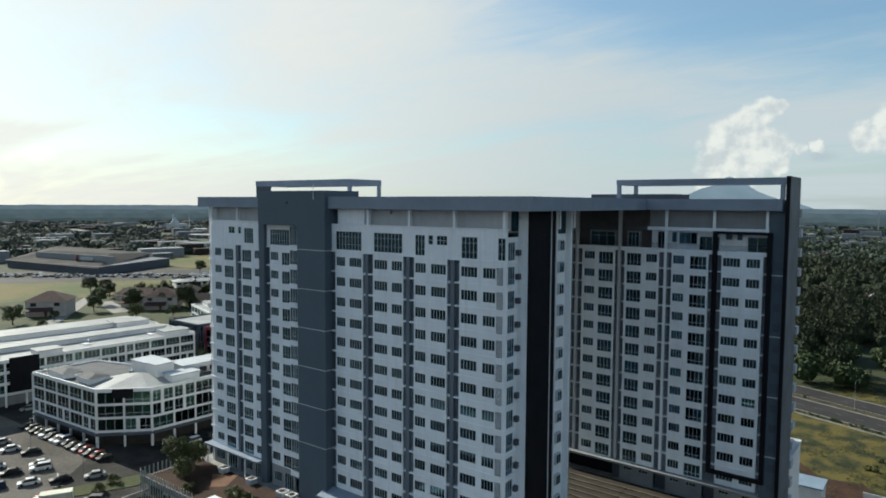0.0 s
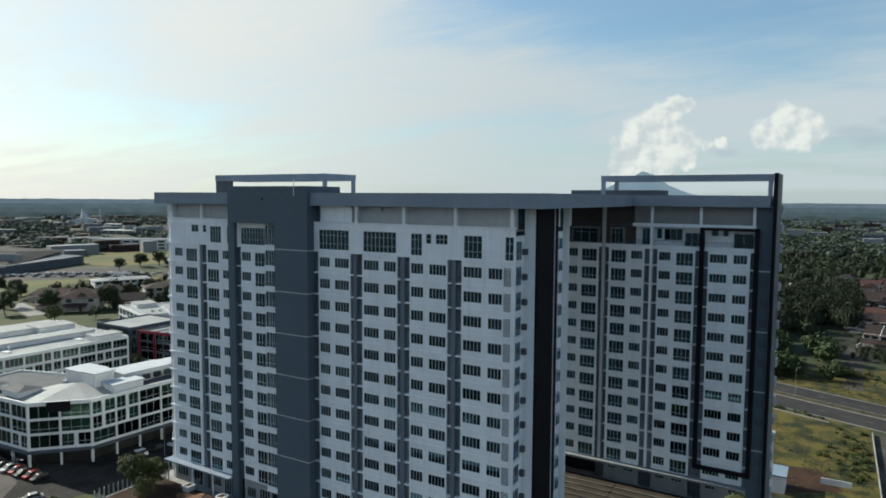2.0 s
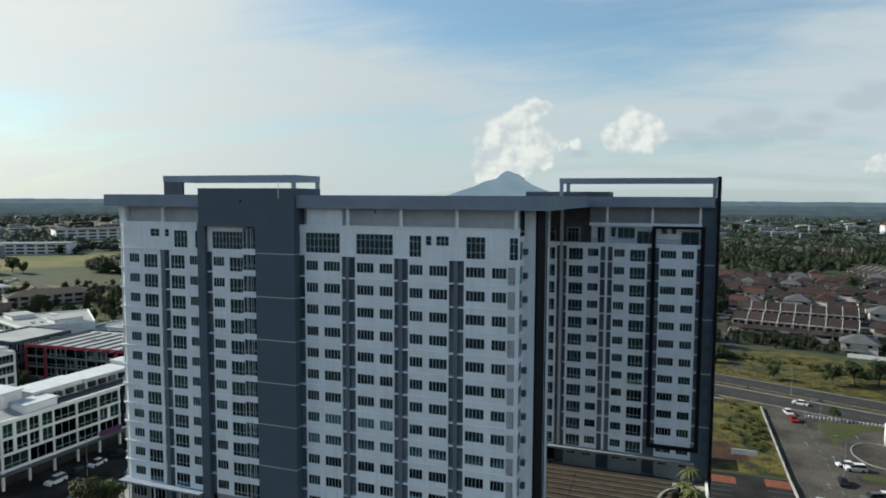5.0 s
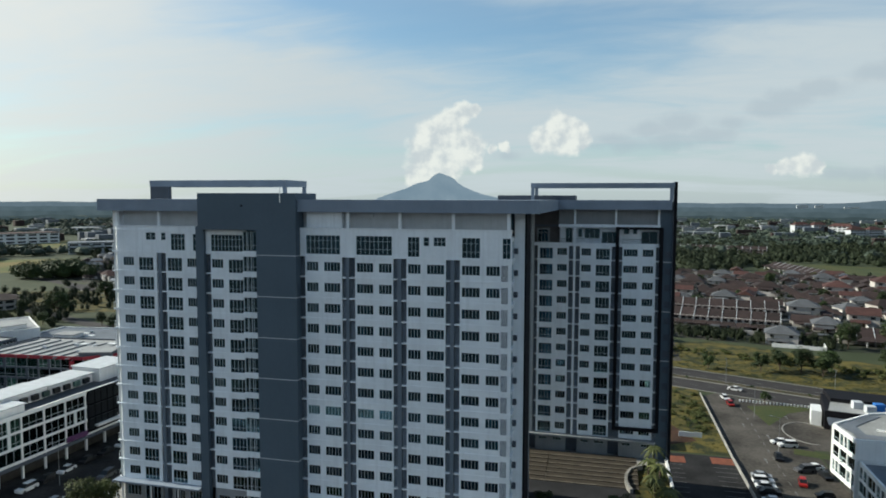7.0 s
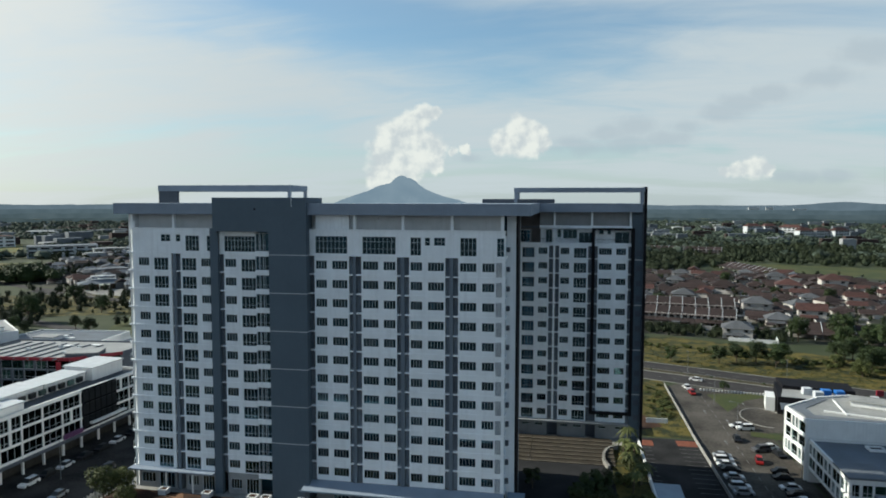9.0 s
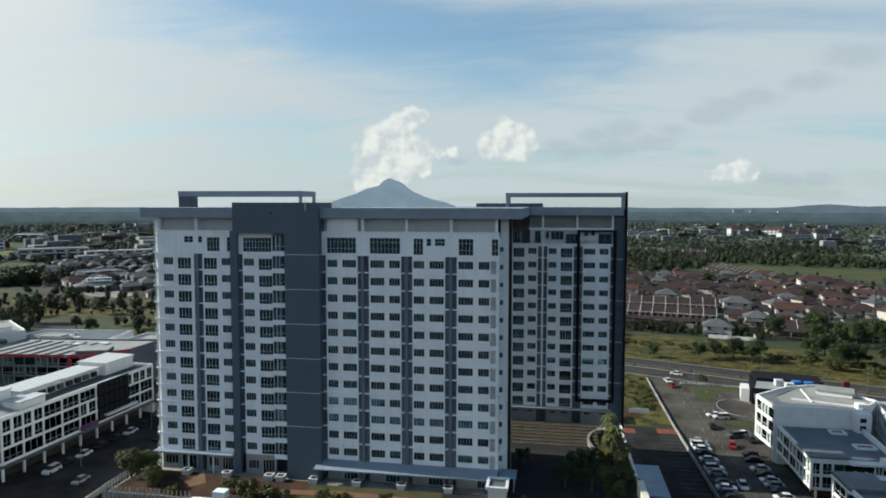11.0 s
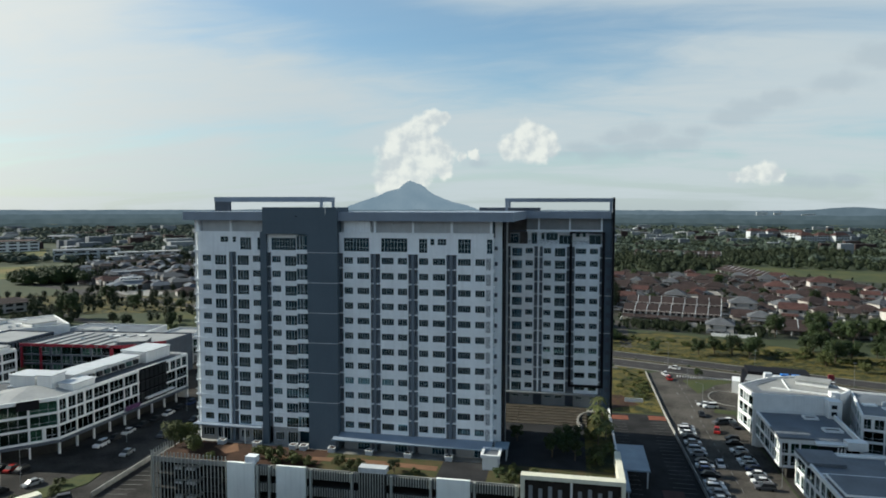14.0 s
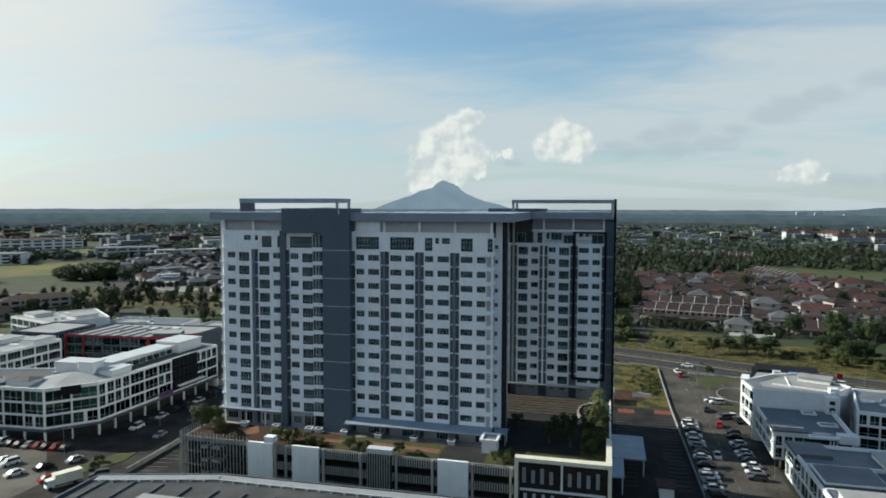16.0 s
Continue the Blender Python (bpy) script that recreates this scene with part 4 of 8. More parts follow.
sheet("road_1", [(-240, -40), (-113.5, -40), (-113.5, 215), (-240, 215)], 0.03, ASPHALT, "dark worn asphalt street and car park", "road")
sheet("road_2", [(0, -40), (19.5, -40), (19.5, 200), (4, 207), (-1.2, 203), (-1.2, 150), (0, 100)], 0.03, DUST_LIT, "dusty side street, coloured pale as if sunlit, with parked cars", "road")
sheet("parking_lot", [(-20, -40), (0.02, -40), (0.02, 100), (-1.18, 150), (-20, 150)], 0.03, BITUMEN, "black asphalt parking lot", "pavement")
sheet("car_park", [(-239, -40), (-150, -40), (-147, 57), (-164, 75), (-239, 72)], 0.04, LOT, "car park ground coloured pale as if sunlit", "pavement")
RD = Vector((1, -0.40)).normalized()
RC = Vector((-8, 226))
sheet("road_3", strip(RC - RD * 420, RC + RD * 700, 25.5), 0.05, ROADTOP, "wide grey dual carriageway", "road")
rn = Vector((-RD.y, RD.x))
sheet("median", strip(RC + rn * 0.6 - RD * 400, RC + rn * 0.6 + RD * 690, 3.4), 0.19, MEDIAN, "raised median bed of thin brown grass", "grass", 0.17)
for s, w in ((-1.3, 0.4), (2.45, 0.25)):
    sheet("kerb", strip(RC + rn * s - RD * 400, RC + rn * s + RD * 690, w), 0.2, PAVING, "pale concrete median kerb", "kerb", 0.18)
for s in (-1, 1):
    sheet("kerb", strip(RC + rn * s * 12.9 - RD * 400, RC + rn * s * 12.9 + RD * 690, 0.35), 0.15, PAVING, "pale concrete kerb", "kerb", 0.13)
for s in (-7, 7):
    g = Geo()
    for i in range(80):
        c = RC + RD * (-160 + i * 6) + rn * s
        g.prism(strip(c, c + RD * 2.5, 0.15), 0.05, 0.062)
    single("lane_marking", g, PAINT, "dashed white lane paint on the road", "road marking", kind="stuff")
# fields beside the road
sheet("paved_ground", [(-113, 132.4), (-20.2, 132.4), (-20.2, 151), (-113, 151)], 0.02, ASPHALT, "dark asphalt service yard behind the podium", "pavement")
sheet("grass_1", [(-60, 152), (-1.6, 151), (-1.6, 209), (-60, 232)], 0.06, ROUGHGRASS, "rough yellow-green grass plot", "grass")
sheet("bare_soil", [(-45, 152), (-19, 153), (-8, 160), (-13, 171), (-21, 169), (-27, 177), (-33, 182), (-45, 174)], 0.10, SOIL, "bare reddish earth patch", "soil")
g2p = [RC + rn * 14 - RD * 30, RC + rn * 14 + RD * 160, RC + rn * 52 + RD * 160, RC + rn * 66 + RD * 20, RC + rn * 68 - RD * 4, RC + rn * 47 - RD * 30]
sheet("grass_2", [tuple(p) for p in g2p], 0.06, ROUGHGRASS, "sunlit grass verge beyond the road", "grass")
sheet("road_10", strip((-5, 250), (-3, 322), 5), 0.07, DUST_LIT, "narrow worn lane beside the terrace", "road")
sheet("grass_3", [(10.6, 195), (13, 177), (21, 190), (30, 196), (27, 199)], 0.07, LAWN, "mown grass island", "grass")
sheet("grass_3", [(14, 156), (21.5, 154), (22.5, 158), (15, 160)], 0.07, LAWN, "mown grass island", "grass")
sheet("forecourt", [(12, 160), (28, 160), (60, 178), (60, 200), (30, 203), (11, 200)], 0.045, DUST_LIT, "grey paved drive-through forecourt", "pavement")
# left fields
sheet("field_1", [(-620, 140), (-470, 120), (-400, 260), (-420, 330), (-560, 345)], 0.05, DRYGRASS, "wide field of dry yellow grass", "field")
sheet("field_2", [(-470, 110), (-300, 110), (-275, 215), (-330, 290), (-420, 262)], 0.06, LAWN, "green lawns between houses", "field")
sheet("field_3", [(-420, 340), (-410, 262), (-330, 280), (-262, 300), (-250, 330), (-330, 372)], 0.075, ROUGHGRASS, "mown green park ground with yellow patches", "field")
sheet("estate_ground", [(-500, 440), (-425, 400), (-330, 372), (-255, 345), (-260, 500), (-400, 680), (-560, 610)], 0.06, ESTATE, "yards and lanes between grey houses", "ground")
sheet("road_8", strip((-470, 412), (-330, 352), 9), 0.10, ROADTOP, "grey street between park and houses", "road")
sheet("road_9", strip((-334, 354), (-225, 308), 9), 0.10, ROADTOP, "grey street between park and houses", "road")
sheet("forecourt", [(-372, 385), (-345, 365), (-322, 362), (-318, 380), (-350, 396)], 0.115, PAVING, "pale concrete forecourt", "pavement")
sheet("field_4", [(-700, 340), (-560, 350), (-470, 520), (-560, 560), (-700, 480)], 0.09, DRYGRASS, "dry grass field", "field")
sheet("field_5", [(-735, 655), (-680, 672), (-795, 800), (-845, 762)], 0.05, DRYGRASS, "dry grass field", "field")
sheet("field_6", [(-240, 216), (-270, 300), (-180, 320), (-120, 240), (-114, 216)], 0.05, LAWN, "green open ground", "field")
sheet("field_7", [(100, 620), (240, 560), (300, 640), (140, 700)], 0.05, LAWN, "open green clearing", "field")
sheet("yards", [(-10, 300), (62, 282), (130, 290), (230, 420), (220, 560), (60, 600), (-12, 590)], 0.04, ESTATE, "yards and lanes between the houses", "ground")
sheet("road_4", strip((-350, 140), (-435, 200), 7), 0.08, PAVING, "pale lane between houses", "road")
sheet("road_5", strip((-365, 185), (-412, 198), 9), 0.08, PAVING, "pale driveway", "road")
sheet("road_6", strip((-620, 215), (-430, 345), 9), 0.09, ROADTOP, "grey road beside the field", "road")
sheet("road_7", strip((-470, 340), (-250, 245), 8), 0.115, ROADTOP, "grey road beside the field", "road")
sheet("car_park", [(-640, 170), (-560, 190), (-470, 320), (-540, 350), (-640, 260)], 0.07, ROADTOP, "grey car park ground", "pavement")
sheet("median_lawn", [(-150, 58), (-146, 55), (-138, 72), (-139, 78), (-143, 76)], 0.16, LAWN, "grass traffic island", "grass", 0.13)
# parking bays by the podium
g = Geo()
for i in range(22):
    y = 88 + i * 2.6
    g.box(-18.5, y, 0.03, -13.5, y + 0.10, 0.045).box(-6.5, y, 0.03, -1.5, y + 0.10, 0.045)
single("bay_marking", g, PAINT, "white parking bay lines", "road marking", kind="stuff")
g = Geo()
for i in range(11):
    y = 68 + i * 2.6
    g.beam((-130.5, y), (-125.5, y + 0.8), 0.14, 0.03, 0.045)
single("bay_marking", g, PAINT, "white parking bay lines", "road marking", kind="stuff")
for x, y in ((-15, 146), (-4, 147)):
    sheet("painted_island", [(x - 2.5, y - 2), (x + 2.5, y - 2), (x + 2.5, y + 2), (x - 2.5, y + 2)], 0.05, REDPAINT, "red painted patch on asphalt", "road marking")
single("boundary_wall", Geo().beam((0.2, 85), (-1.2, 148), 0.2, 0, 1.0).beam((-1.2, 148), (-1.4, 204), 0.2, 0, 0.85), CONCRETE, "pale concrete boundary wall beside the street", "wall", kind="structure")
g = Geo()
for i in range(28):
    g.box(8.4, 56 + i * 5, 0.03, 8.55, 58.2 + i * 5, 0.043)
for x, y in ((6.2, 176), (10.8, 168), (6.4, 150), (10.6, 156), (16.5, 166), (19.5, 186)):
    g.prism([(x - 0.1, y - 1.6), (x + 0.1, y - 1.6), (x + 0.1, y + 0.4), (x + 0.45, y + 0.4), (x, y + 1.6), (x - 0.45, y + 0.4), (x - 0.1, y + 0.4)], 0.03, 0.058)
single("lane_marking", g, PAINT, "white lane dashes and arrows", "road marking", kind="stuff")
single("boundary_wall", Geo().beam(tuple(RC - rn * 17.0 - RD * 55), tuple(RC - rn * 17.0 + RD * 3), 0.25, 0, 0.45), PAVING, "low pale concrete wall along the grass plot", "wall", kind="structure")
single("boundary_wall", Geo().beam((-132, 66), (-133, 96), 0.3, 0, 1.2), CONCRETE, "pale concrete boundary wall beside the street", "wall", kind="structure")

# ---- podium with car park and roof garden ----
podium = thing("car_park_podium", (-66, 100, 0), "multi-storey car park podium with slatted screens and roof garden", "building")
part("deck_slab", Geo().box(-113, 59.8, 12.0, -20, 132, DECK), CONCRETE, podium)
part("stair_block", Geo().box(-26.0, 121.5, 0, -19.9, 131.8, 19.4), WHITE2, podium)
part("stair_block_cover", Geo().box(-26.2, 121.3, 19.4, -19.7, 132.0, 19.7), LIGHTGREY, podium)
# darkness of the unlit car park put into floor and wall colours
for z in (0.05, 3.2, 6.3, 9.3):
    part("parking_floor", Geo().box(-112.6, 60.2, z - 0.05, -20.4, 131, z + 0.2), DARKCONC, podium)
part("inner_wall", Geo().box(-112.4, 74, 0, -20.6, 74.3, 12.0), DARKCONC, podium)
# black walls added behind the slats to keep sunlight out
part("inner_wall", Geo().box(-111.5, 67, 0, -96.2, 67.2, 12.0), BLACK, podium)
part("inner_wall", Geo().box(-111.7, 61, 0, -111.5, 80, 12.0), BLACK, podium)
part("side_wall", Geo().box(-20.4, 62, 0, -20, 132, 13.2), WHITE2, podium)
part("side_wall", Geo().box(-113, 80, 0, -112.6, 132, 13.2), WHITE2, podium)
part("rear_wall", Geo().box(-113, 132, 0, -20, 132.4, 13.2), WHITE2, podium)
slat_long = Geo().box(-0.09, -0.12, 0, 0.09, 0, 13.1).mesh("slat", SLAT)
slat_tall = Geo().box(-0.09, -0.12, 0, 0.09, 0, 14.1).mesh("slat", SLAT)
slat_short = Geo().box(-0.1, -0.26, 0, 0.1, 0, 1.75).mesh("slat", SLAT)
for i in range(21):
    part("slat", slat_tall, None, podium, at=(-112.6 + i * 0.8, 59.75, 0))
for i in range(24):
    part("slat", slat_tall, None, podium, at=(-113.1, 60 + i * 0.82, 0), turn=radians(-90))


def white_panel(x0, x1, top=13.3):
    part("panel", Geo().box(x0, 59.2, 0, x1, 59.75, top), PANEL, podium, "pale rendered wall panel")


def grille(x0, x1, cols):
    """Openings between slatted spandrels, with slim columns."""
    for z in (11.2, 7.9, 4.7, 1.4):
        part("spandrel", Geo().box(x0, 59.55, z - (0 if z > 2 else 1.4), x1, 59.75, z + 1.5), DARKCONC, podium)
        k = int((x1 - x0) / 0.5)
        for i in range(k):
            part("slat", slat_short, None, podium, at=(x0 + 0.3 + i * 0.5, 59.55, z - 0.1))
    for x in cols:
        part("column", Geo().box(x - 0.2, 59.1, 0, x + 0.2, 59.75, 13.0), SLAT, podium)


white_panel(-96.1, -90.2)
part("roof_box", Geo().box(-92.2, 59.3, 13.3, -90.0, 61.0, 14.6), WHITE, podium)
grille(-90.2, -85.7, (-89.6, -87.2))
white_panel(-85.7, -79.6)
grille(-79.6, -69.0, (-78.6, -70.3))
for i in range(10):
    part("slat", slat_long, None, podium, at=(-68.8 + i * 0.53, 59.3, 0.2))
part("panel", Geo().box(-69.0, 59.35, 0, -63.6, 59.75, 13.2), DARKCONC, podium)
part("roof_box", Geo().box(-69.0, 59.3, 13.2, -63.6, 61.3, 14.2), LIGHTGREY, podium)
grille(-63.6, -53.9, (-62.6, -55.0))
white_panel(-53.9, -47.6)
grille(-47.6, -38.3, (-46.8, -39.2))
part("parapet", Geo().box(-113, 59.75, 12.5, -38.3, 60.0, 13.05), CONCRETE, podium)
# cream portal at the corner, dark glass with pale louvres between
part("portal_frame", Geo().box(-38.3, 58.2, 0, -37.6, 60.0, 15.6).box(-20.7, 58.2, 0, -20.0, 60.0, 15.6).box(-37.6, 58.2, 14.85, -20.7, 60.0, 15.6).box(-21.1, 60.0, 13.2, -20.0, 73.5, 15.6), CREAM, podium, "cream rendered portal frame")
part("portal_screen", Geo().box(-37.6, 59.4, 0, -20.7, 59.7, 14.85), PORTALDARK, podium)
for i in range(9):
    x = -36.9 + i * 1.75
    if i != 4:
        part("portal_louvre", Geo().box(x, 59.2, 10.4, x + 0.7, 59.4, 12.9 if i % 2 else 13.4), MIDGREY, podium)
        part("portal_louvre", Geo().box(x + 0.3, 59.2, 2.0, x + 0.9, 59.4, 8.3), LIGHTGREY, podium)
part("portal_band", Geo().box(-37.3, 59.1, 8.9, -21.1, 59.4, 9.3), WHITE2, podium)
part("portal_mullion", Geo().box(-29.5, 59.1, 9.3, -29.1, 59.4, 14.6), WHITE2, podium)
# pale blue canopy roofs beside the podium
entry = thing("entrance_canopy", (-15, 100, 0), "pale blue metal entrance canopy beside the podium", "canopy")
part("roof", Geo().box(-20, 93.5, 4.0, -11.8, 110, 4.35).box(-20, 82, 3.9, -17, 93.5, 4.25), BLUEMETAL, entry)
for x, y in ((-12.3, 94.2), (-12.3, 109.2), (-17.4, 82.6)):
    part("post", Geo().rod((x, y, 0), (x, y, 4.0), 0.14), FRAME, entry)
guard = thing("guard_house", (-8, 84, 0), "small guard house with dull red roof", "hut")
part("wall", Geo().box(-9.5, 82, 0, -6.5, 86, 2.8), WHITE2, guard)
part("roof", Geo().box(-10.2, 81.3, 2.8, -5.8, 86.7, 3.05), TILE_RED, guard)

# garden on the deck
def patch(name, poly, material, label, dz=0.06):
    return sheet(name, poly, DECK + dz, material, label, "garden ground", 0.05)


patch("garden_soil", [(-112.5, 60.3), (-78.5, 60.3), (-78.5, 70.6), (-110.3, 71.3), (-112.5, 71)], SOIL, "reddish bare soil on the roof garden")
patch("garden_lawn", [(-78.5, 60.3), (-54.5, 60.3), (-54.5, 69.6), (-78.5, 69.6)], GARDEN, "thin brown grass on the roof garden")
patch("garden_path", [(-104, 68.5), (-100, 71), (-97.5, 66.8), (-99.5, 65)], PATH, "sandy garden path", 0.1)
patch("garden_path", [(-88, 64.2), (-72, 65.6), (-55, 64.3), (-55, 66.6), (-72, 67.5), (-88, 66)], PATH, "sandy garden path", 0.1)
patch("paved_court", [(-54.5, 60.3), (-45, 60.3), (-45, 70), (-54.5, 70)], COURT, "paved court darkened for shade")
patch("garden_lawn", [(-45, 60.3), (-21.2, 60.3), (-21.2, 70.1), (-45, 70.1)], GARDEN, "thin brown grass on the roof garden")
patch("pool_court", [(-44.6, 70.1), (-26.5, 70.1), (-26.5, 96.4), (-44.6, 96.4)], COURT, "paved court darkened for shade")
patch("paved_court", [(-60, 91.6), (-44.6, 91.6), (-44.6, 96.4), (-60, 96.4)], COURT, "paved court darkened for shade")
patch("paved_court", [(-60, 108.4), (-26, 108.4), (-26, 111.3), (-60, 111.3)], COURT, "paved court darkened for shade")
patch("planting_bed", [(-26.5, 70.1), (-20.5, 70.1), (-20.5, 108), (-26.5, 108)], ROUGHGRASS, "planted bed with shrubs")


def planter(x, y):
    p = thing("planter_box", (x, y, DECK), "white square raised planter on the garden deck", "planter", "planters along the tower")
    part("rim", Geo().box(-0.8, -0.8, 0.85, 0.8, -0.6, 1.05).box(-0.8, 0.6, 0.85, 0.8, 0.8, 1.05).box(-0.8, -0.6, 0.85, -0.6, 0.6, 1.05).box(0.6, -0.6, 0.85, 0.8, 0.6, 1.05), WHITE2, p, at=(x, y, DECK))
    part("box", Geo().box(-0.7, -0.7, 0, 0.7, 0.7, 0.85), LIGHTGREY, p, at=(x, y, DECK))
    part("earth", Geo().box(-0.6, -0.6, 0.85, 0.6, 0.6, 0.95), SOIL, p, at=(x, y, DECK))


for x in (-103.2, -95.2, -86.9, -84.6, -78.3, -70.2, -62.0, -53.6):
    planter(x, 70.3)
# amphitheatre steps
steps = thing("garden_steps", (-36, 103, DECK), "broad shallow pale garden steps before the wing", "steps")
for i in range(7):
    y, h = 96.5 + i * 1.7, DECK + 0.16 + i * 0.14
    for a, b in ((-58.6, -42.1), (-42.0, -25.8)):
        part("step", Geo().box(a, y, DECK, b, y + 1.7, h), STEPSTONE, steps)
        part("step_nosing", Geo().box(a, y - 0.06, DECK, b, y + 0.3, h + 0.03), NOSING, steps, "pale worn nosing")
kerbw = Geo()
for i in range(14):
    a0, a1 = radians(95 + i * 9), radians(95 + (i + 1) * 9)
    kerbw.beam((-24.5 + 3.2 * math.cos(a0), 99 + 6.5 * math.sin(a0)), (-24.5 + 3.2 * math.cos(a1), 99 + 6.5 * math.sin(a1)), -0.5, DECK, DECK + 0.9)
single("curved_planter_wall", kerbw, PAVING, "curved tan garden wall round a planted bed", "garden wall")
hut = thing("stair_hut", (-45, 69, DECK), "white garden stair hut with open roof rim", "hut")
part("wall", Geo().box(-46.3, 66.8, DECK, -43.3, 70.6, 15.1), WHITE2, hut)
part("rim", Geo().box(-46.7, 66.4, 15.1, -42.9, 66.9, 15.6).box(-46.7, 70.5, 15.1, -42.9, 71.0, 15.6).box(-46.7, 66.9, 15.1, -46.2, 70.5, 15.6).box(-43.4, 66.9, 15.1, -42.9, 70.5, 15.6), WHITE2, hut)
part("roof_light", Geo().box(-46.2, 66.9, 15.1, -43.4, 70.5, 15.25), ROOFDARK, hut)
walkw = thing("covered_walkway", (-43.6, 78, DECK), "short pale covered walkway beside the tower", "canopy")
part("roof", Geo().box(-44.6, 71.2, 15.2, -41.8, 75.2, 15.4), BLUEMETAL, walkw)
for y in (72, 74.6):
    part("post", Geo().rod((-42.2, y, DECK), (-42.2, y, 15.2), 0.09), FRAME, walkw)

# ---- shophouses ----
def facing(p, q):
    d = (Vector(q) - Vector(p))
    return d.length, math.atan2(d.y, d.x)


SHOP_MESH = {}


def shop_window(parent, p, ang, s, z, w, h, sashes, bars, glassm=None):
    """A framed shopfront or office window on a facade line that starts at p; s metres along it."""
    key = (round(w, 1), round(h, 1), sashes, bars)
    if key not in SHOP_MESH:
        w0, h0 = key[0], key[1]
        t = 0.07
        xs = [0, t]
        sw = (w0 - t) / sashes
        for i in range(1, sashes):
            xs += [i * sw, i * sw + t]
        xs += [w0 - t, w0]
        zs = [0, t]
        for b in bars:
            zs += [b * h0, b * h0 + t]
        zs += [h0 - t, h0]
        fr = lattice(xs, zs, lambda i, j: i % 2 == 0 or j % 2 == 0, 0.02, 0.12).mesh("window", FRAME)
        pm = Geo().box(0.02, 0.06, 0.02, w0 - 0.02, 0.08, h0 - 0.02).mesh("pane", GREEN_GLASS)
        SHOP_MESH[key] = (fr, pm)
    fr, pm = SHOP_MESH[key]
    x, y = p[0] + s * math.cos(ang), p[1] + s * math.sin(ang)
    o = part("window", fr, None, parent, at=(x, y, z), turn=ang)
    c = new("pane", pm)
    c.parent = o
    c.visible_shadow = False
    return o


def shop_facade(parent, p, q, z0, floors, fh, bay, wallm, band=0.55, seed=0, sashes=4, ground=True, parapet=0.9, cw=0.34):
    """One facade from p to q (building to the left of the line): columns, spandrel bands and windows, open arcade below."""
    L, ang = facing(p, q)
    n = max(1, round(L / bay))
    bw = L / n
    r = random.Random(seed)
    d = Vector((math.cos(ang), math.sin(ang)))
    nn = Vector((-d.y, d.x))
    P = Vector(p)
    top = z0 + floors * fh
    for f in range(floors + 1):
        zb = z0 + f * fh
        hgt = band if f < floors else parapet
        part("spandrel", Geo().beam(tuple(P), tuple(Vector(q)), 0.45, zb - band * 0.4, zb - band * 0.4 + hgt), wallm, parent)
    for i in range(n + 1):
        c = P + d * (i * bw)
        a, b = c - d * cw / 2, c + d * cw / 2
        part("column", Geo().beam(tuple(a - nn * 0.04), tuple(b - nn * 0.04), 0.5, 0 if ground else z0, top + 0.2), wallm, parent)
    for f in range(floors):
        for i in range(n):
            z = z0 + f * fh + band * 0.6
            h = fh - band
            w = bw - cw
            s0 = i * bw + cw / 2
            kind = r.random()
            if kind < 0.3:
                part("pier", Geo().beam(tuple(P + d * (s0 + w * 0.42) + nn * 0.02), tuple(P + d * (s0 + w * 0.55) + nn * 0.02), 0.4, z, z + h), wallm, parent)
                shop_window(parent, tuple(P + nn * 0.12), ang, s0, z, round(w * 0.42, 1), h, 2, (0.3,))
                shop_window(parent, tuple(P + nn * 0.12), ang, s0 + w * 0.55, z, round(w * 0.45, 1), h, 2, (0.3,))
            else:
                shop_window(parent, tuple(P + nn * 0.12), ang, s0, z, round(w, 1), h, sashes, (0.3,) if kind < 0.75 else ())
                if kind > 0.78:
                    part("film_panel", Geo().beam(tuple(P + d * (s0 + 0.1) + nn * 0.3), tuple(P + d * (s0 + w - 0.1) + nn * 0.3), 0.05, z + 0.1, z + h - 0.2), TEAL, parent, "teal film behind the glass")


def inset(poly, d):
    """The outline moved inwards by d (counter-clockwise, mild corners)."""
    k = len(poly)
    out = []
    for i in range(k):
        a, b, c = Vector(poly[i - 1]), Vector(poly[i]), Vector(poly[(i + 1) % k])
        e, f = (b - a).normalized(), (c - b).normalized()
        n1, n2 = Vector((-e.y, e.x)), Vector((-f.y, f.x))
        m = (n1 + n2)
        m = m / max(0.3, m.length_squared) * 2
        out.append(tuple(b + m * d))
    return out


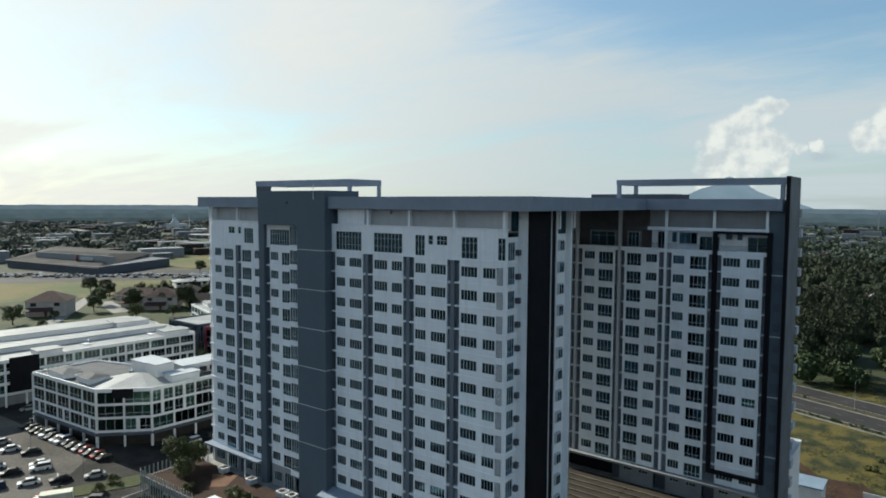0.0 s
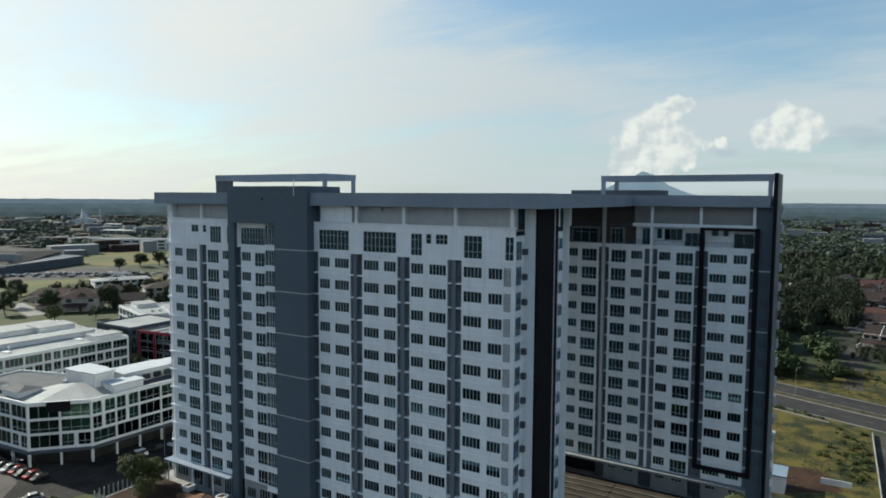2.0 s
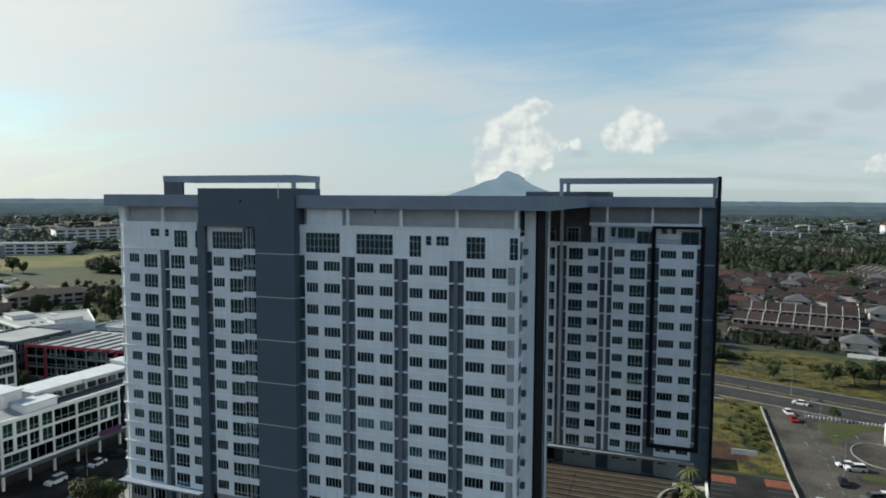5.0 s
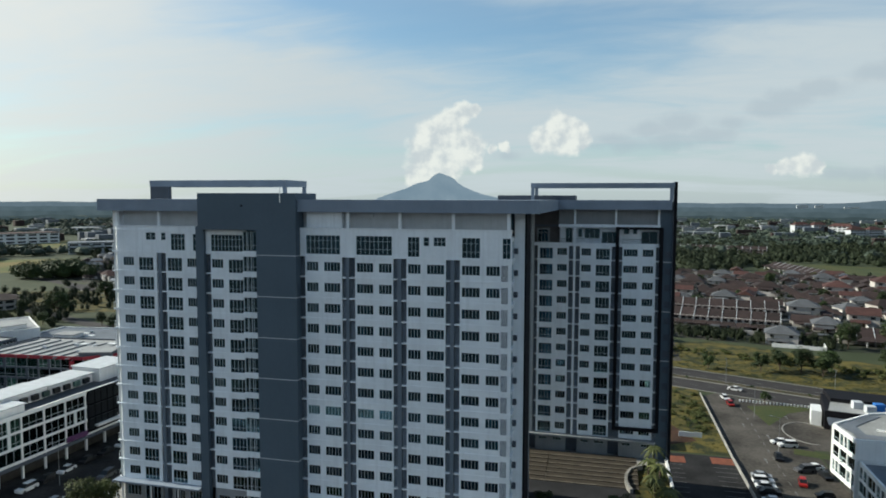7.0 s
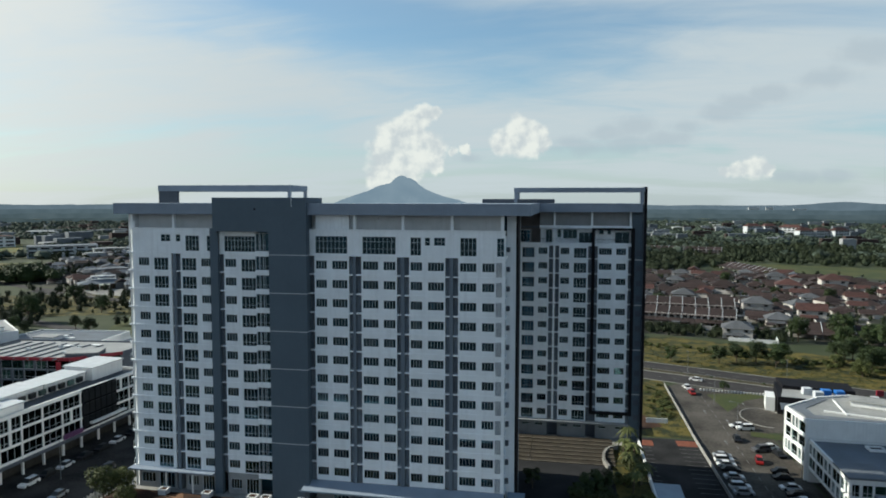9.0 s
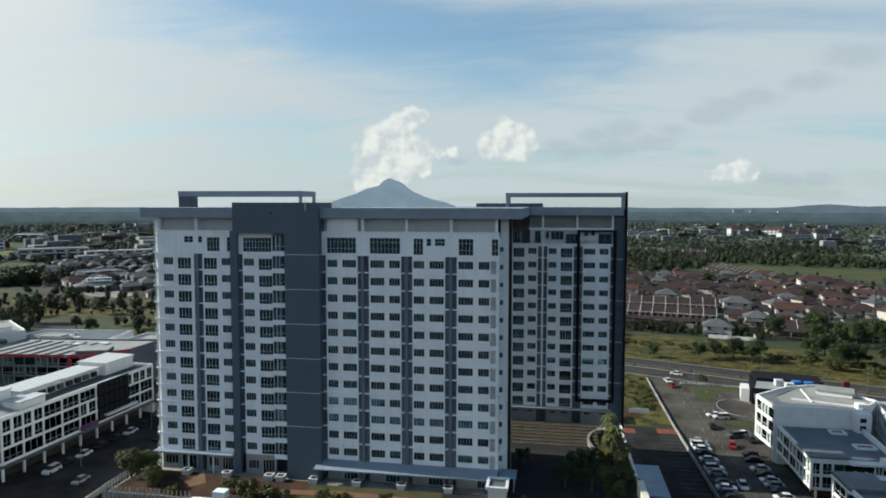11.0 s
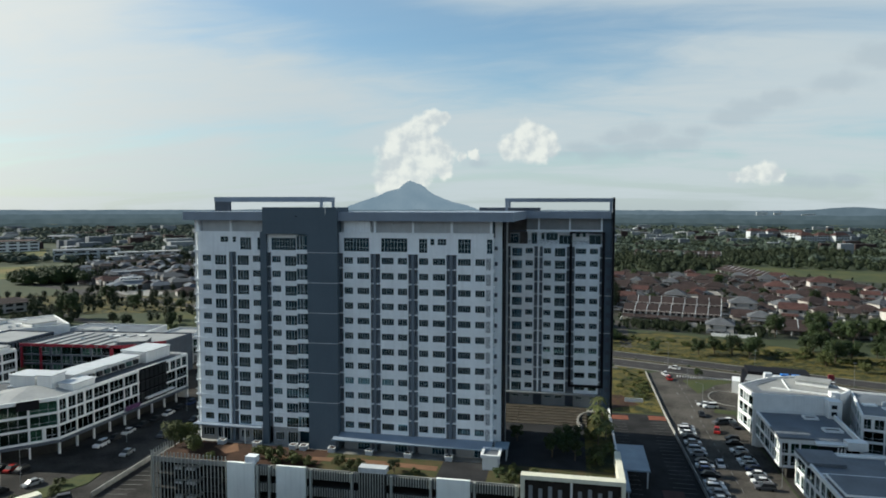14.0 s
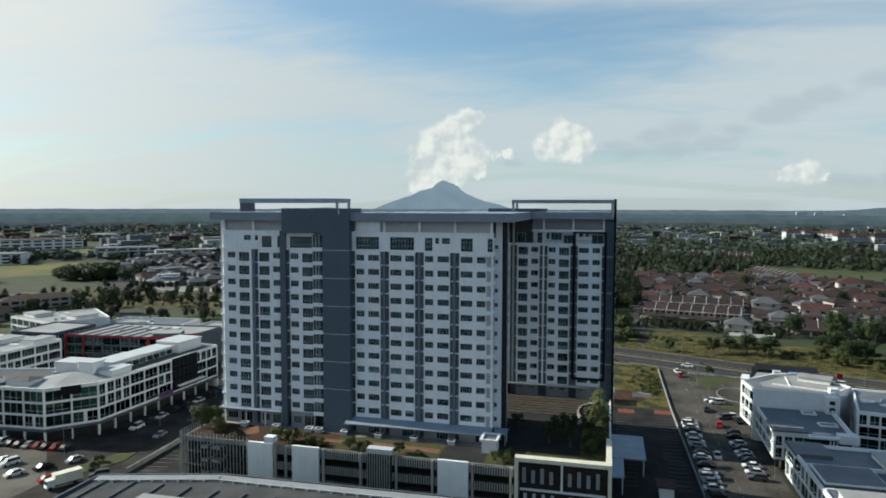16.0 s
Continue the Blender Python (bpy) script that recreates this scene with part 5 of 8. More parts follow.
def shophouse(name, poly, fronts, floors, fh, ground_h, label, wallm=WHITE2, roofm=ROOFMETAL, bay=4.4, seed=0, boxes=(), recess_ground=2.2, sashes=4, band=0.55, groundm=MIDGREY, posts=True, cw=0.34, coverm=ROOFMETAL):
    top = ground_h + floors * fh
    cx = sum(p[0] for p in poly) / len(poly)
    cy = sum(p[1] for p in poly) / len(poly)
    b = thing(name, (cx, cy, 0), label, "building", "shophouses")
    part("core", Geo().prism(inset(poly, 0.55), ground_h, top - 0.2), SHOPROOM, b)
    # a dark groundm puts the arcade's shade into the wall colour
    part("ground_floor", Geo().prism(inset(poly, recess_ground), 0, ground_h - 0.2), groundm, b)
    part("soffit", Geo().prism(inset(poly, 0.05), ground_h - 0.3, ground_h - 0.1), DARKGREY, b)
    part("roof", Geo().prism(inset(poly, 0.42), top - 0.2, top + 0.25), roofm, b)
    k = len(poly)
    for i in range(k):
        p, q = poly[i], poly[(i + 1) % k]
        if i in fronts:
            shop_facade(b, p, q, ground_h, floors, fh, bay, wallm, seed=seed * 17 + i, sashes=sashes, band=band, ground=posts, cw=cw)
        else:
            part("side_wall", Geo().beam(p, q, 0.4, 0, top + 0.7), wallm, b)
    for x0, y0, x1, y1, h, ang in boxes:
        m = Matrix.Rotation(radians(ang), 2)
        c = Vector(((x0 + x1) / 2, (y0 + y1) / 2))
        def rect(e):
            return [tuple(c + m @ Vector(v)) for v in ((-(x1 - x0) / 2 - e, -(y1 - y0) / 2 - e), ((x1 - x0) / 2 + e, -(y1 - y0) / 2 - e), ((x1 - x0) / 2 + e, (y1 - y0) / 2 + e), (-(x1 - x0) / 2 - e, (y1 - y0) / 2 + e))]
        rb = part("roof_room", Geo().prism(rect(0), top + 0.25, top + h), wallm, b)
        part("roof_room_cover", Geo().prism(rect(0.3), top + h, top + h + 0.25), coverm, b)
    if boxes:
        r = random.Random(seed + 90)
        k = 0
        while k < 7:
            w = [r.random() for _ in poly]
            t_ = sum(w)
            x, y = sum(a * p[0] for a, p in zip(w, poly)) / t_, sum(a * p[1] for a, p in zip(w, poly)) / t_
            k += 1
            if k % 3 == 0:
                part("skylight", Geo().box(x - 1.6, y - 0.9, top + 0.25, x + 1.6, y + 0.9, top + 0.55), WHITE2, b)
            else:
                part("aircon_unit", Geo().box(x - 0.6, y - 0.4, top + 0.25, x + 0.6, y + 0.4, top + 1.15), LIGHTGREY, b)
    return b


A = shophouse("corner_shophouse", [(-198.5, 75.5), (-167.3, 77.6), (-158.2, 87.2), (-154.8, 140), (-175, 141.5), (-178.5, 99), (-199.5, 93)], (0, 1, 2, 6), 3, 3.4, 4.0,
              "white four-storey corner shophouse block with green glazing", seed=3, roofm=TILE_GREY, groundm=DARKCONC, bay=6.0, band=0.52, cw=0.4, sashes=3, coverm=LIGHTGREY,
              boxes=((-177.5, 92.5, -170, 98.5, 3.9, 2), (-168.8, 92, -164.4, 97, 4.4, 2), (-163.4, 93.5, -158.6, 101, 2.2, -4), (-170.5, 99.5, -163.2, 112, 2.9, -4), (-169.8, 112.6, -162.6, 126, 2.6, -4), (-169, 126.6, -160, 138, 3.6, -4)))
for x0, y0, x1, y1 in ((-194, 77.2, -184.5, 83), (-181.5, 78.8, -173.5, 85)):      # grey low hipped roofs over the stair heads
    part("stair_head", Geo().box(x0 + 0.4, y0 + 0.4, 14.3, x1 - 0.4, y1 - 0.4, 16.0), WHITE2, A)
    cx_, cy_ = (x0 + x1) / 2, (y0 + y1) / 2
    part("stair_head_roof", Geo().add([(x0, y0, 16.0), (x1, y0, 16.0), (x1, y1, 16.0), (x0, y1, 16.0), (cx_ - 1.5, cy_, 16.7), (cx_ + 1.5, cy_, 16.7)],
                                      [(0, 1, 5, 4), (1, 2, 5), (2, 3, 4, 5), (3, 0, 4), (0, 3, 2, 1)]), TILE_GREY, A)
for k in range(8):                                     # windows along the roof storey
    y = 101.5 + k * 3.05
    x = -163.1 + 0.045 * (y - 100) + 0.75
    part("roof_storey_window", Geo().box(x - 0.55, y - 0.9, 15.0, x + 0.12, y + 0.9, 16.3), CARGLASS if k % 3 else TEAL, A)
for p, q in (((-198.5, 75.5), (-167.3, 77.6)), ((-167.3, 77.6), (-158.2, 87.2)), ((-158.2, 87.2), (-154.8, 140))):
    part("shop_fascia", Geo().beam(p, q, -0.5, 3.1, 3.75), DARKGREY, A)
# sunlit ridge and dark sign on the corner block
part("hip_roof", Geo().add([(-166.6, 78.6, 14.5), (-159.2, 87.0, 14.5), (-159.0, 97, 14.5), (-178, 79.5, 14.5), (-169.5, 90.5, 16.3), (-178, 90.5, 14.6), (-169, 98, 14.6)],
                           [(0, 1, 4), (1, 2, 4), (3, 0, 4), (3, 4, 5), (2, 6, 4)]), ROOFMETAL, A)
part("sign_panel", Geo().beam((-164.4, 80.4), (-161.0, 84.0), -0.35, 12.6, 14.9), BLACK, A)
part("dark_bay", Geo().beam((-156.25, 117), (-155.5, 129), -0.25, 4.4, 14.7), BLACK, A)
for i in range(6):
    u = (i + 0.5) / 6
    for z in (4.9, 8.2, 11.5):
        part("dark_pane", Geo().beam((-156.25 + 0.75 * (u - 0.07), 117 + 12 * (u - 0.07)), (-156.25 + 0.75 * (u + 0.07), 117 + 12 * (u + 0.07)), -0.4, z, z + 2.8), CARGLASS, A)
part("entrance_band", Geo().beam((-156.1, 119), (-155.3, 131.5), -1.3, 5.4, 5.9), WHITE2, A)
part("sign_panel", Geo().beam((-156.75, 110.5), (-156.3, 116.6), -0.45, 4.0, 5.2), PURPLE, A)
B = shophouse("shophouse_row", [(-245, 66), (-222, 66), (-218, 137), (-241, 138.5)], (1,), 3, 3.3, 3.8, "white shophouse row with stepped metal roofs", seed=5, bay=5.6, cw=0.5, band=0.75,
              boxes=((-228.5, 66.5, -222.5, 76, 1.5, -3), (-227, 86, -221, 93, 1.6, -3), (-225, 126.5, -219, 135.5, 1.8, -3), (-240, 70, -233, 134, 1.6, -3)))
part("dark_bay", Geo().beam((-221.3, 78), (-220.85, 86), -0.4, 4.4, 14.8), BLACK, B)
shophouse("shophouse_row", [(-272, 72), (-250, 70), (-244, 138), (-266, 140)], (1,), 3, 3.3, 3.8, "white shophouse row with stepped metal roofs", seed=6, bay=5.2,
               boxes=((-264, 80, -252, 134, 1.8, -5), (-256, 136 - 12, -247, 136, 2.0, -5)))
RB = shophouse("red_shophouse", [(-224, 145.5), (-186, 149), (-176, 160), (-175, 176), (-224, 171)], (0, 1), 3, 3.3, 3.6, "grey shophouse block with red painted fascia and piers", wallm=DARKGREY, roofm=ROOFMETAL, seed=7, bay=7.4, sashes=2,
               boxes=((-190, 151.5, -180.5, 159, 1.6, 20),))
part("fascia", Geo().beam((-224.3, 145.4), (-186, 148.9), -0.3, 13.3, 14.3).beam((-186, 148.9), (-175.8, 160.1), -0.3, 13.3, 14.3), RED, RB, "red painted fascia")
for a, b in (((-223.8, 145.1), (-223.0, 145.2)), ((-216.5, 145.8), (-215.7, 145.9)), ((-190, 148.2), (-188.6, 148.4)), ((-181, 153.8), (-177.6, 157.6))):
    part("red_pier", Geo().beam(a, b, -0.3, 3.4, 13.0), RED, RB)
for i in range(8):
    part("roof_rib", Geo().beam((-222 + i * 4.6, 146.5), (-221.6 + i * 4.6, 169), 0.3, 13.75, 14.1), ROOFDARK, RB)
shophouse("white_shophouse", [(-282, 176), (-252, 166), (-238, 186), (-262, 205)], (0,), 3, 3.2, 3.6, "white office block with pale roof", seed=8, bay=5.0, boxes=((-278, 178, -268, 186, 1.6, -20), (-254, 178, -246, 188, 1.6, -20)))
shophouse("white_shophouse", [(-246, 158 + 22), (-205, 186), (-207, 208), (-244, 204)], (0,), 2, 3.2, 3.6, "white shophouse with grey sheet roof", roofm=ROOFDARK, seed=9, bay=5.0, boxes=((-232, 186, -224, 192, 1.5, 5),))
shophouse("white_shophouse", [(-200, 182), (-165, 186), (-166, 206), (-198, 204)], (0,), 2, 3.2, 3.6, "white shophouse with grey sheet roof", roofm=ROOFDARK, seed=10, bay=5.0, boxes=((-190, 188, -182, 194, 1.5, 5),))
shophouse("white_shophouse", [(-152, 146), (-128, 146), (-128, 172), (-152, 172)], (0,), 3, 3.3, 3.6, "white shophouse with pale roof", seed=12, bay=4.8, boxes=((-150, 148, -142, 154, 1.6, 0),))
shophouse("dark_shophouse", [(-250, 146), (-230, 146), (-230, 168), (-250, 168)], (0, 1), 3, 3.3, 3.6, "dark grey shophouse end block", wallm=DARKGREY, seed=13, bay=5)
R1 = shophouse("white_shophouse", [(18.2, 104.8), (35.4, 104.4), (37.0, 127.4), (18.6, 127.6)], (3, 0), 2, 2.9, 3.4, "white two-storey shophouse over an arcade, grey flat roof", wallm=WHITE2, roofm=ROOFDARK, seed=21, bay=4.6, sashes=2, band=0.5, posts=False, groundm=DARKCONC)
part("corner_room", Geo().box(18.15, 104.75, 9.2, 25.2, 112.0, 10.1), WHITE2, R1)
part("corner_roof", Geo().box(17.9, 104.4, 10.1, 25.5, 112.3, 10.5), ROOFDARK, R1)
part("window_strip", Geo().box(26.2, 104.2, 8.0, 31.6, 104.45, 9.0), CARGLASS, R1)
part("eaves_slab", Geo().box(25.5, 103.4, 9.3, 32.0, 104.9, 9.75), WHITE2, R1)
part("corner_box", Geo().box(32.0, 103.2, 8.6, 36.2, 106.0, 10.5), WHITE2, R1)
for x in (30.2, 30.9, 31.6):
    part("facade_fin", Geo().box(x, 103.8, 4.0, x + 0.18, 104.4, 8.9), WHITE2, R1)
part("roof_parapet", Geo().beam((35.6, 106.0), (37.0, 127.4), 0.45, 9.2, 10.6), WHITE2, R1)
for x, y, w in ((29.0, 122.5, 3.4), (30.5, 113.0, 4.2)):
    part("roof_light_frame", Geo().box(x, y, 9.45, x + w, y + 0.4, 9.95).box(x, y + 2.2, 9.45, x + w, y + 2.6, 9.95).box(x, y + 0.4, 9.45, x + 0.4, y + 2.2, 9.95).box(x + w - 0.4, y + 0.4, 9.45, x + w, y + 2.2, 9.95), WHITE2, R1)
    part("roof_light", Geo().box(x + 0.4, y + 0.4, 9.45, x + w - 0.4, y + 2.2, 9.7), CARGLASS, R1)
R1T = shophouse("white_shophouse", [(18.0, 128.0), (37.2, 127.8), (45.0, 137.0), (36.0, 151.0), (26.5, 147.5), (16.8, 138.5)], (5, 4), 3, 3.3, 3.5, "tall white shophouse end with broad white piers", wallm=WHITE2, roofm=PALEROOF, seed=31, bay=3.6, sashes=1, band=0.8, posts=False, groundm=DARKCONC)
# tower shadow across the roof edge, laid on as dark strips
part("roof_margin", Geo().prism([(18.7, 128.6), (36.4, 128.4), (37.0, 130.4), (19.0, 133.2)], 13.7, 13.8), ROOFDARK, R1T)
part("roof_margin", Geo().prism([(19.0, 133.2), (21.4, 132.9), (21.2, 138.0), (29.0, 146.6), (26.6, 146.5), (17.8, 138.2)], 13.7, 13.8), ROOFDARK, R1T)
part("roof_ridge", Geo().beam((24.5, 136.0), (38.0, 131.5), 0.35, 13.65, 14.0).beam((30.0, 146.0), (28.5, 133.8), 0.3, 13.65, 13.95), WHITE2, R1T)
part("roof_lantern", Geo().prism([(32.5, 142.0), (40.0, 139.0), (41.8, 143.4), (34.3, 146.4)], 13.7, 14.9), WHITE2, R1T)
part("lantern_cover", Geo().prism([(32.1, 141.8), (40.3, 138.5), (42.3, 143.6), (34.1, 146.9)], 14.9, 15.15), PALEROOF, R1T)
part("chimney_box", Geo().box(37.4, 129.4, 12.0, 39.6, 131.6, 15.0), WHITE2, R1T)
part("stair_tower", Geo().box(35.2, 124.6, 9.2, 38.4, 127.9, 13.9), WHITE2, R1)
for z in (10.2, 12.0):
    part("stair_window", Geo().box(35.9, 124.5, z, 37.2, 124.62, z + 1.0), CARGLASS, R1)
shophouse("white_shophouse", [(40.0, 117.0), (64.0, 112.0), (70.0, 136.0), (46.0, 140.0)], (0, 3), 3, 3.0, 3.4, "white shophouse block with dark glazing and grey roof", wallm=WHITE2, roofm=ROOFDARK, seed=33, bay=4.6, sashes=2,
               boxes=((55, 126, 64, 134, 1.6, -12),))
R2 = shophouse("white_shophouse", [(18.6, 55), (50, 55), (52, 93.5), (18.6, 94.5)], (3, 2, 0), 2, 3.4, 3.6, "white shophouse block with grey flat roof", wallm=WHITE2, roofm=ROOFDARK, posts=False, groundm=DARKCONC, seed=22, bay=5.6, sashes=2,
               boxes=((34, 74, 44, 90, 1.2, 0), (20.5, 58, 29, 66, 1.6, 0)))
part("corner_roof", Geo().box(18.3, 86.5, 10.65, 25.6, 94.8, 11.3), ROOFDARK, R2)
part("corner_roof", Geo().box(19.5, 70.0, 10.65, 30.0, 79.0, 12.0), ROOFDARK, R2)
part("roof_band", Geo().box(18.2, 86.4, 10.2, 25.7, 94.9, 10.65), WHITE2, R2)
part("roof_band", Geo().box(19.2, 69.7, 11.5, 30.3, 79.3, 11.85), WHITE2, R2)
part("roof_band", Geo().box(25.7, 92.8, 10.2, 50.0, 93.3, 11.0), WHITE2, R2)
part("party_parapet", Geo().beam((19.0, 80.5), (50, 80.5), 0.4, 10.4, 11.4), WHITE2, R2)
part("party_parapet", Geo().beam((19.0, 68.0), (50, 68.0), 0.4, 10.4, 11.4), WHITE2, R2)
N1 = shophouse("grey_shophouse", [(-114, 10), (-44, 10), (-42, 43.5), (-91, 42.5), (-114, 36.5)], (), 3, 3.1, 3.4, "grey flat-roofed shophouse with raised parapet", wallm=DARKGREY, roofm=NEARROOF, seed=23)
for i in range(12):
    part("roof_rib", Geo().box(-111 + i * 5.6, 11, 12.9, -110.7 + i * 5.6, 36, 13.25), DARKGREY, N1)
part("roof_cover", Geo().box(-100, 20, 12.9, -78, 31, 13.5), ROOFMETAL, N1)
for p, q in (((-91.2, 41.9), (-42.3, 42.9)), ((-113.6, 36.1), (-91.2, 41.9))):
    part("gutter_ledge", Geo().beam(p, q, -2.0, 12.95, 13.3), MIDGREY, N1)
    d = (Vector(q) - Vector(p)).normalized()
    e = Vector((d.y, -d.x)) * 2.3
    part("roof_pipe", Geo().rod((p[0] + e.x, p[1] + e.y, 13.35), (q[0] + e.x, q[1] + e.y, 13.35), 0.09), LIGHTGREY, N1)
    k = int((Vector(q) - Vector(p)).length / 2.4)
    for i in range(k):
        c = Vector(p) + d * (i + 0.5) * 2.4 + e
        part("pipe_block", Geo().box(c.x - 0.2, c.y - 0.2, 12.9, c.x + 0.2, c.y + 0.2, 13.3), LIGHTGREY, N1)

# drive-through restaurant behind
DT = thing("restaurant", (42, 190, 0), "low dark brown drive-through restaurant", "building")
part("wall", Geo().prism([(27, 178), (47, 173.4), (51, 191.4), (31, 196)], 0, 5.2), BLACK, DT)
part("parapet", Geo().prism([(31, 187), (50, 183.2), (51.5, 192.5), (32, 197)], 5.2, 6.4), BLACK, DT)
part("roof", Geo().prism([(28, 178.4), (46.6, 174.2), (49, 183), (31, 187)], 5.2, 5.3), ROOFMETAL, DT)
part("side_room", Geo().prism([(24.5, 181), (27, 180.4), (28.5, 187), (26, 187.6)], 0, 4.2), WHITE2, DT)
for a, b in ((0.30, 0.62),):
    part("sign_bar", Geo().beam((27 + 35 * a, 178 - 8 * a), (27 + 35 * b, 178 - 8 * b), -0.12, 3.9, 4.5), WHITE2, DT)
part("drive_window", Geo().beam((30.5, 177.2), (36, 175.95), -0.1, 1.0, 3.2), CARGLASS, DT)
part("canopy", Geo().prism([(26, 171), (34, 169), (35.6, 175.8), (27.5, 177.6)], 3.3, 3.6), DARKGREY, DT)
for x, y in ((26.8, 171.8), (33.4, 170.2)):
    part("canopy_post", Geo().rod((x, y, 0), (x, y, 3.3), 0.1), DFRAME, DT)
for i, (x, y) in enumerate(((35, 181), (40, 180), (43.4, 179.4), (37, 177.4))):
    part("roof_unit", Geo().box(x, y, 5.3, x + 2.4, y + 2.2, 7.2), BLUEPLASTIC if i in (1, 2) else LIGHTGREY, DT)

totem = thing("sign_totem", (54.7, 178.7, 0), "red sign box on a slim pole", "sign")
part("pole", Geo().rod((54.7, 178.7, 0), (54.7, 178.7, 6.6), 0.12), DFRAME, totem)
part("sign_box", Geo().box(53.8, 178.4, 6.6, 55.6, 179.0, 8.3), RED, totem)

# ---- trees ----
def quads_mesh(name, verts, faces, material):
    me = bpy.data.meshes.new(name)
    nv, nf = len(verts), len(faces)
    k = faces.shape[1]
    me.vertices.add(nv)
    me.vertices.foreach_set("co", np.asarray(verts, dtype=np.float32).ravel())
    me.loops.add(nf * k)
    me.loops.foreach_set("vertex_index", faces.astype(np.int32).ravel())
    me.polygons.add(nf)
    me.polygons.foreach_set("loop_start", np.arange(0, nf * k, k, dtype=np.int32))
    me.update(calc_edges=True)
    me.validate()
    me.materials.append(material)
    return me


def leaf_cloud(rs, centres, radii, per, size, flat=0.75):
    """Small tilted leaf clusters scattered over the shells of several clumps."""
    vs = []
    for c, r in zip(centres, radii):
        d = rs.normal(size=(per, 3))
        d /= np.linalg.norm(d, axis=1)[:, None]
        p = np.array(c) + d * (r * rs.uniform(0.55, 1.08, (per, 1))) * np.array((1, 1, flat))
        n = d + rs.normal(scale=0.55, size=(per, 3)) + np.array((0, 0, 0.35))
        n /= np.linalg.norm(n, axis=1)[:, None]
        a = np.cross(n, rs.normal(size=(per, 3)))
        a /= np.linalg.norm(a, axis=1)[:, None]
        b = np.cross(n, a)
        s = size * rs.uniform(0.6, 1.3, (per, 1))
        q = np.stack([p - a * s, p - b * s * 0.6 + n * s * 0.15, p + a * s, p + b * s * 0.6 + n * s * 0.15], axis=1)
        vs.append(q.reshape(-1, 3))
    return np.concatenate(vs)


def tree_proto(seed, height, spread, trunk_h, leaf, clumps, per, size, label):
    rs = np.random.RandomState(seed)
    r = random.Random(seed)
    t = thing("tree", (0, 0, 0), label, "tree")
    g = Geo()
    g.rod((0, 0, 0), (r.uniform(-0.2, 0.2), 0, trunk_h), 0.05 * height ** 0.8, 0.03 * height ** 0.8, 7)
    centres, radii = [], []
    for i in range(clumps):
        a = 2 * math.pi * (i * 0.618 + r.random() * 0.2)
        u = (i + 0.5) / clumps
        rad = spread * (0.25 + 0.75 * math.sqrt(r.random())) * (1 - 0.45 * u)
        z = trunk_h + (height - trunk_h) * (0.12 + 0.75 * u)
        c = (rad * math.cos(a), rad * math.sin(a), z)
        centres.append(c)
        radii.append(spread * r.uniform(0.28, 0.48))
        if i % 2 == 0:
            g.rod((0, 0, trunk_h * r.uniform(0.6, 0.95)), (c[0] * 0.85, c[1] * 0.85, c[2] - 0.2), 0.018 * height, 0.006 * height, 5)
    part("trunk", g, BARK, t)
    v = leaf_cloud(rs, centres, radii, int(per * 1.6), size * 0.8)
    part("crown", quads_mesh("crown", v, np.arange(len(v)).reshape(-1, 4), leaf), None, t)
    return t


def palm_proto(seed, height, label):
    r = random.Random(seed)
    t = thing("palm_tree", (0, 0, 0), label, "palm")
    g = Geo()
    for i in range(5):
        g.rod((0.08 * i, 0, height * i / 5), (0.08 * (i + 1), 0, height * (i + 1) / 5), 0.17 - 0.015 * i, 0.16 - 0.015 * i, 7)
    part("trunk", g, BARK, t)
    g = Geo()
    for i in range(16):
        a = i * 2.4
        L, up = r.uniform(1.9, 2.6), r.uniform(0.2, 1.0)
        d = Vector((math.cos(a), math.sin(a), 0))
        s = Vector((-d.y, d.x, 0))
        prev = None
        for k in range(6):
            u = k / 5
            c = Vector((0.4, 0, height)) + d * L * u + Vector((0, 0, up * u * 2 - 2.4 * u * u))
            w = 0.32 * math.sin(math.pi * (0.12 + 0.85 * u))
            row = [c - s * w - Vector((0, 0, 0.14)), c, c + s * w - Vector((0, 0, 0.14))]
            if prev:
                g.add(prev + row, [(0, 1, 4, 3), (1, 2, 5, 4)])
            prev = row
    part("crown", g, LEAF2, t)
    return t


T = [
    tree_proto(1, 7.5, 3.6, 2.2, LEAF, 14, 120, 0.30, "leafy green broadleaf tree with uneven crown"),
    tree_proto(2, 10.5, 4.6, 3.5, LEAF, 18, 130, 0.36, "tall dark green broadleaf tree"),
    tree_proto(3, 6.0, 3.4, 1.6, LEAF2, 12, 120, 0.28, "spreading olive green tree"),
    tree_proto(4, 5.0, 2.2, 1.6, LEAF, 9, 110, 0.24, "small young garden tree"),
    tree_proto(5, 2.2, 1.7, 0.3, LEAF2, 8, 90, 0.2, "low rounded garden shrub"),
    palm_proto(6, 4.2, "slender palm with drooping fronds"),
]
FIRST = set()


def plant(i, x, y, z=0.0, s=1.0, label=""):
    r = random.Random(int(x * 31 + y * 17))
    m = pose(x, y, z, 0, 0, r.uniform(0, 360))
    if i in FIRST:
        o = copy_thing(T[i], m)
    else:
        FIRST.add(i)
        o = T[i]
        o.matrix_basis = m
    o.scale = (s * r.uniform(0.9, 1.1), s * r.uniform(0.9, 1.1), s * r.uniform(0.88, 1.12))
    if label:
        tagged(o, label)
    return o


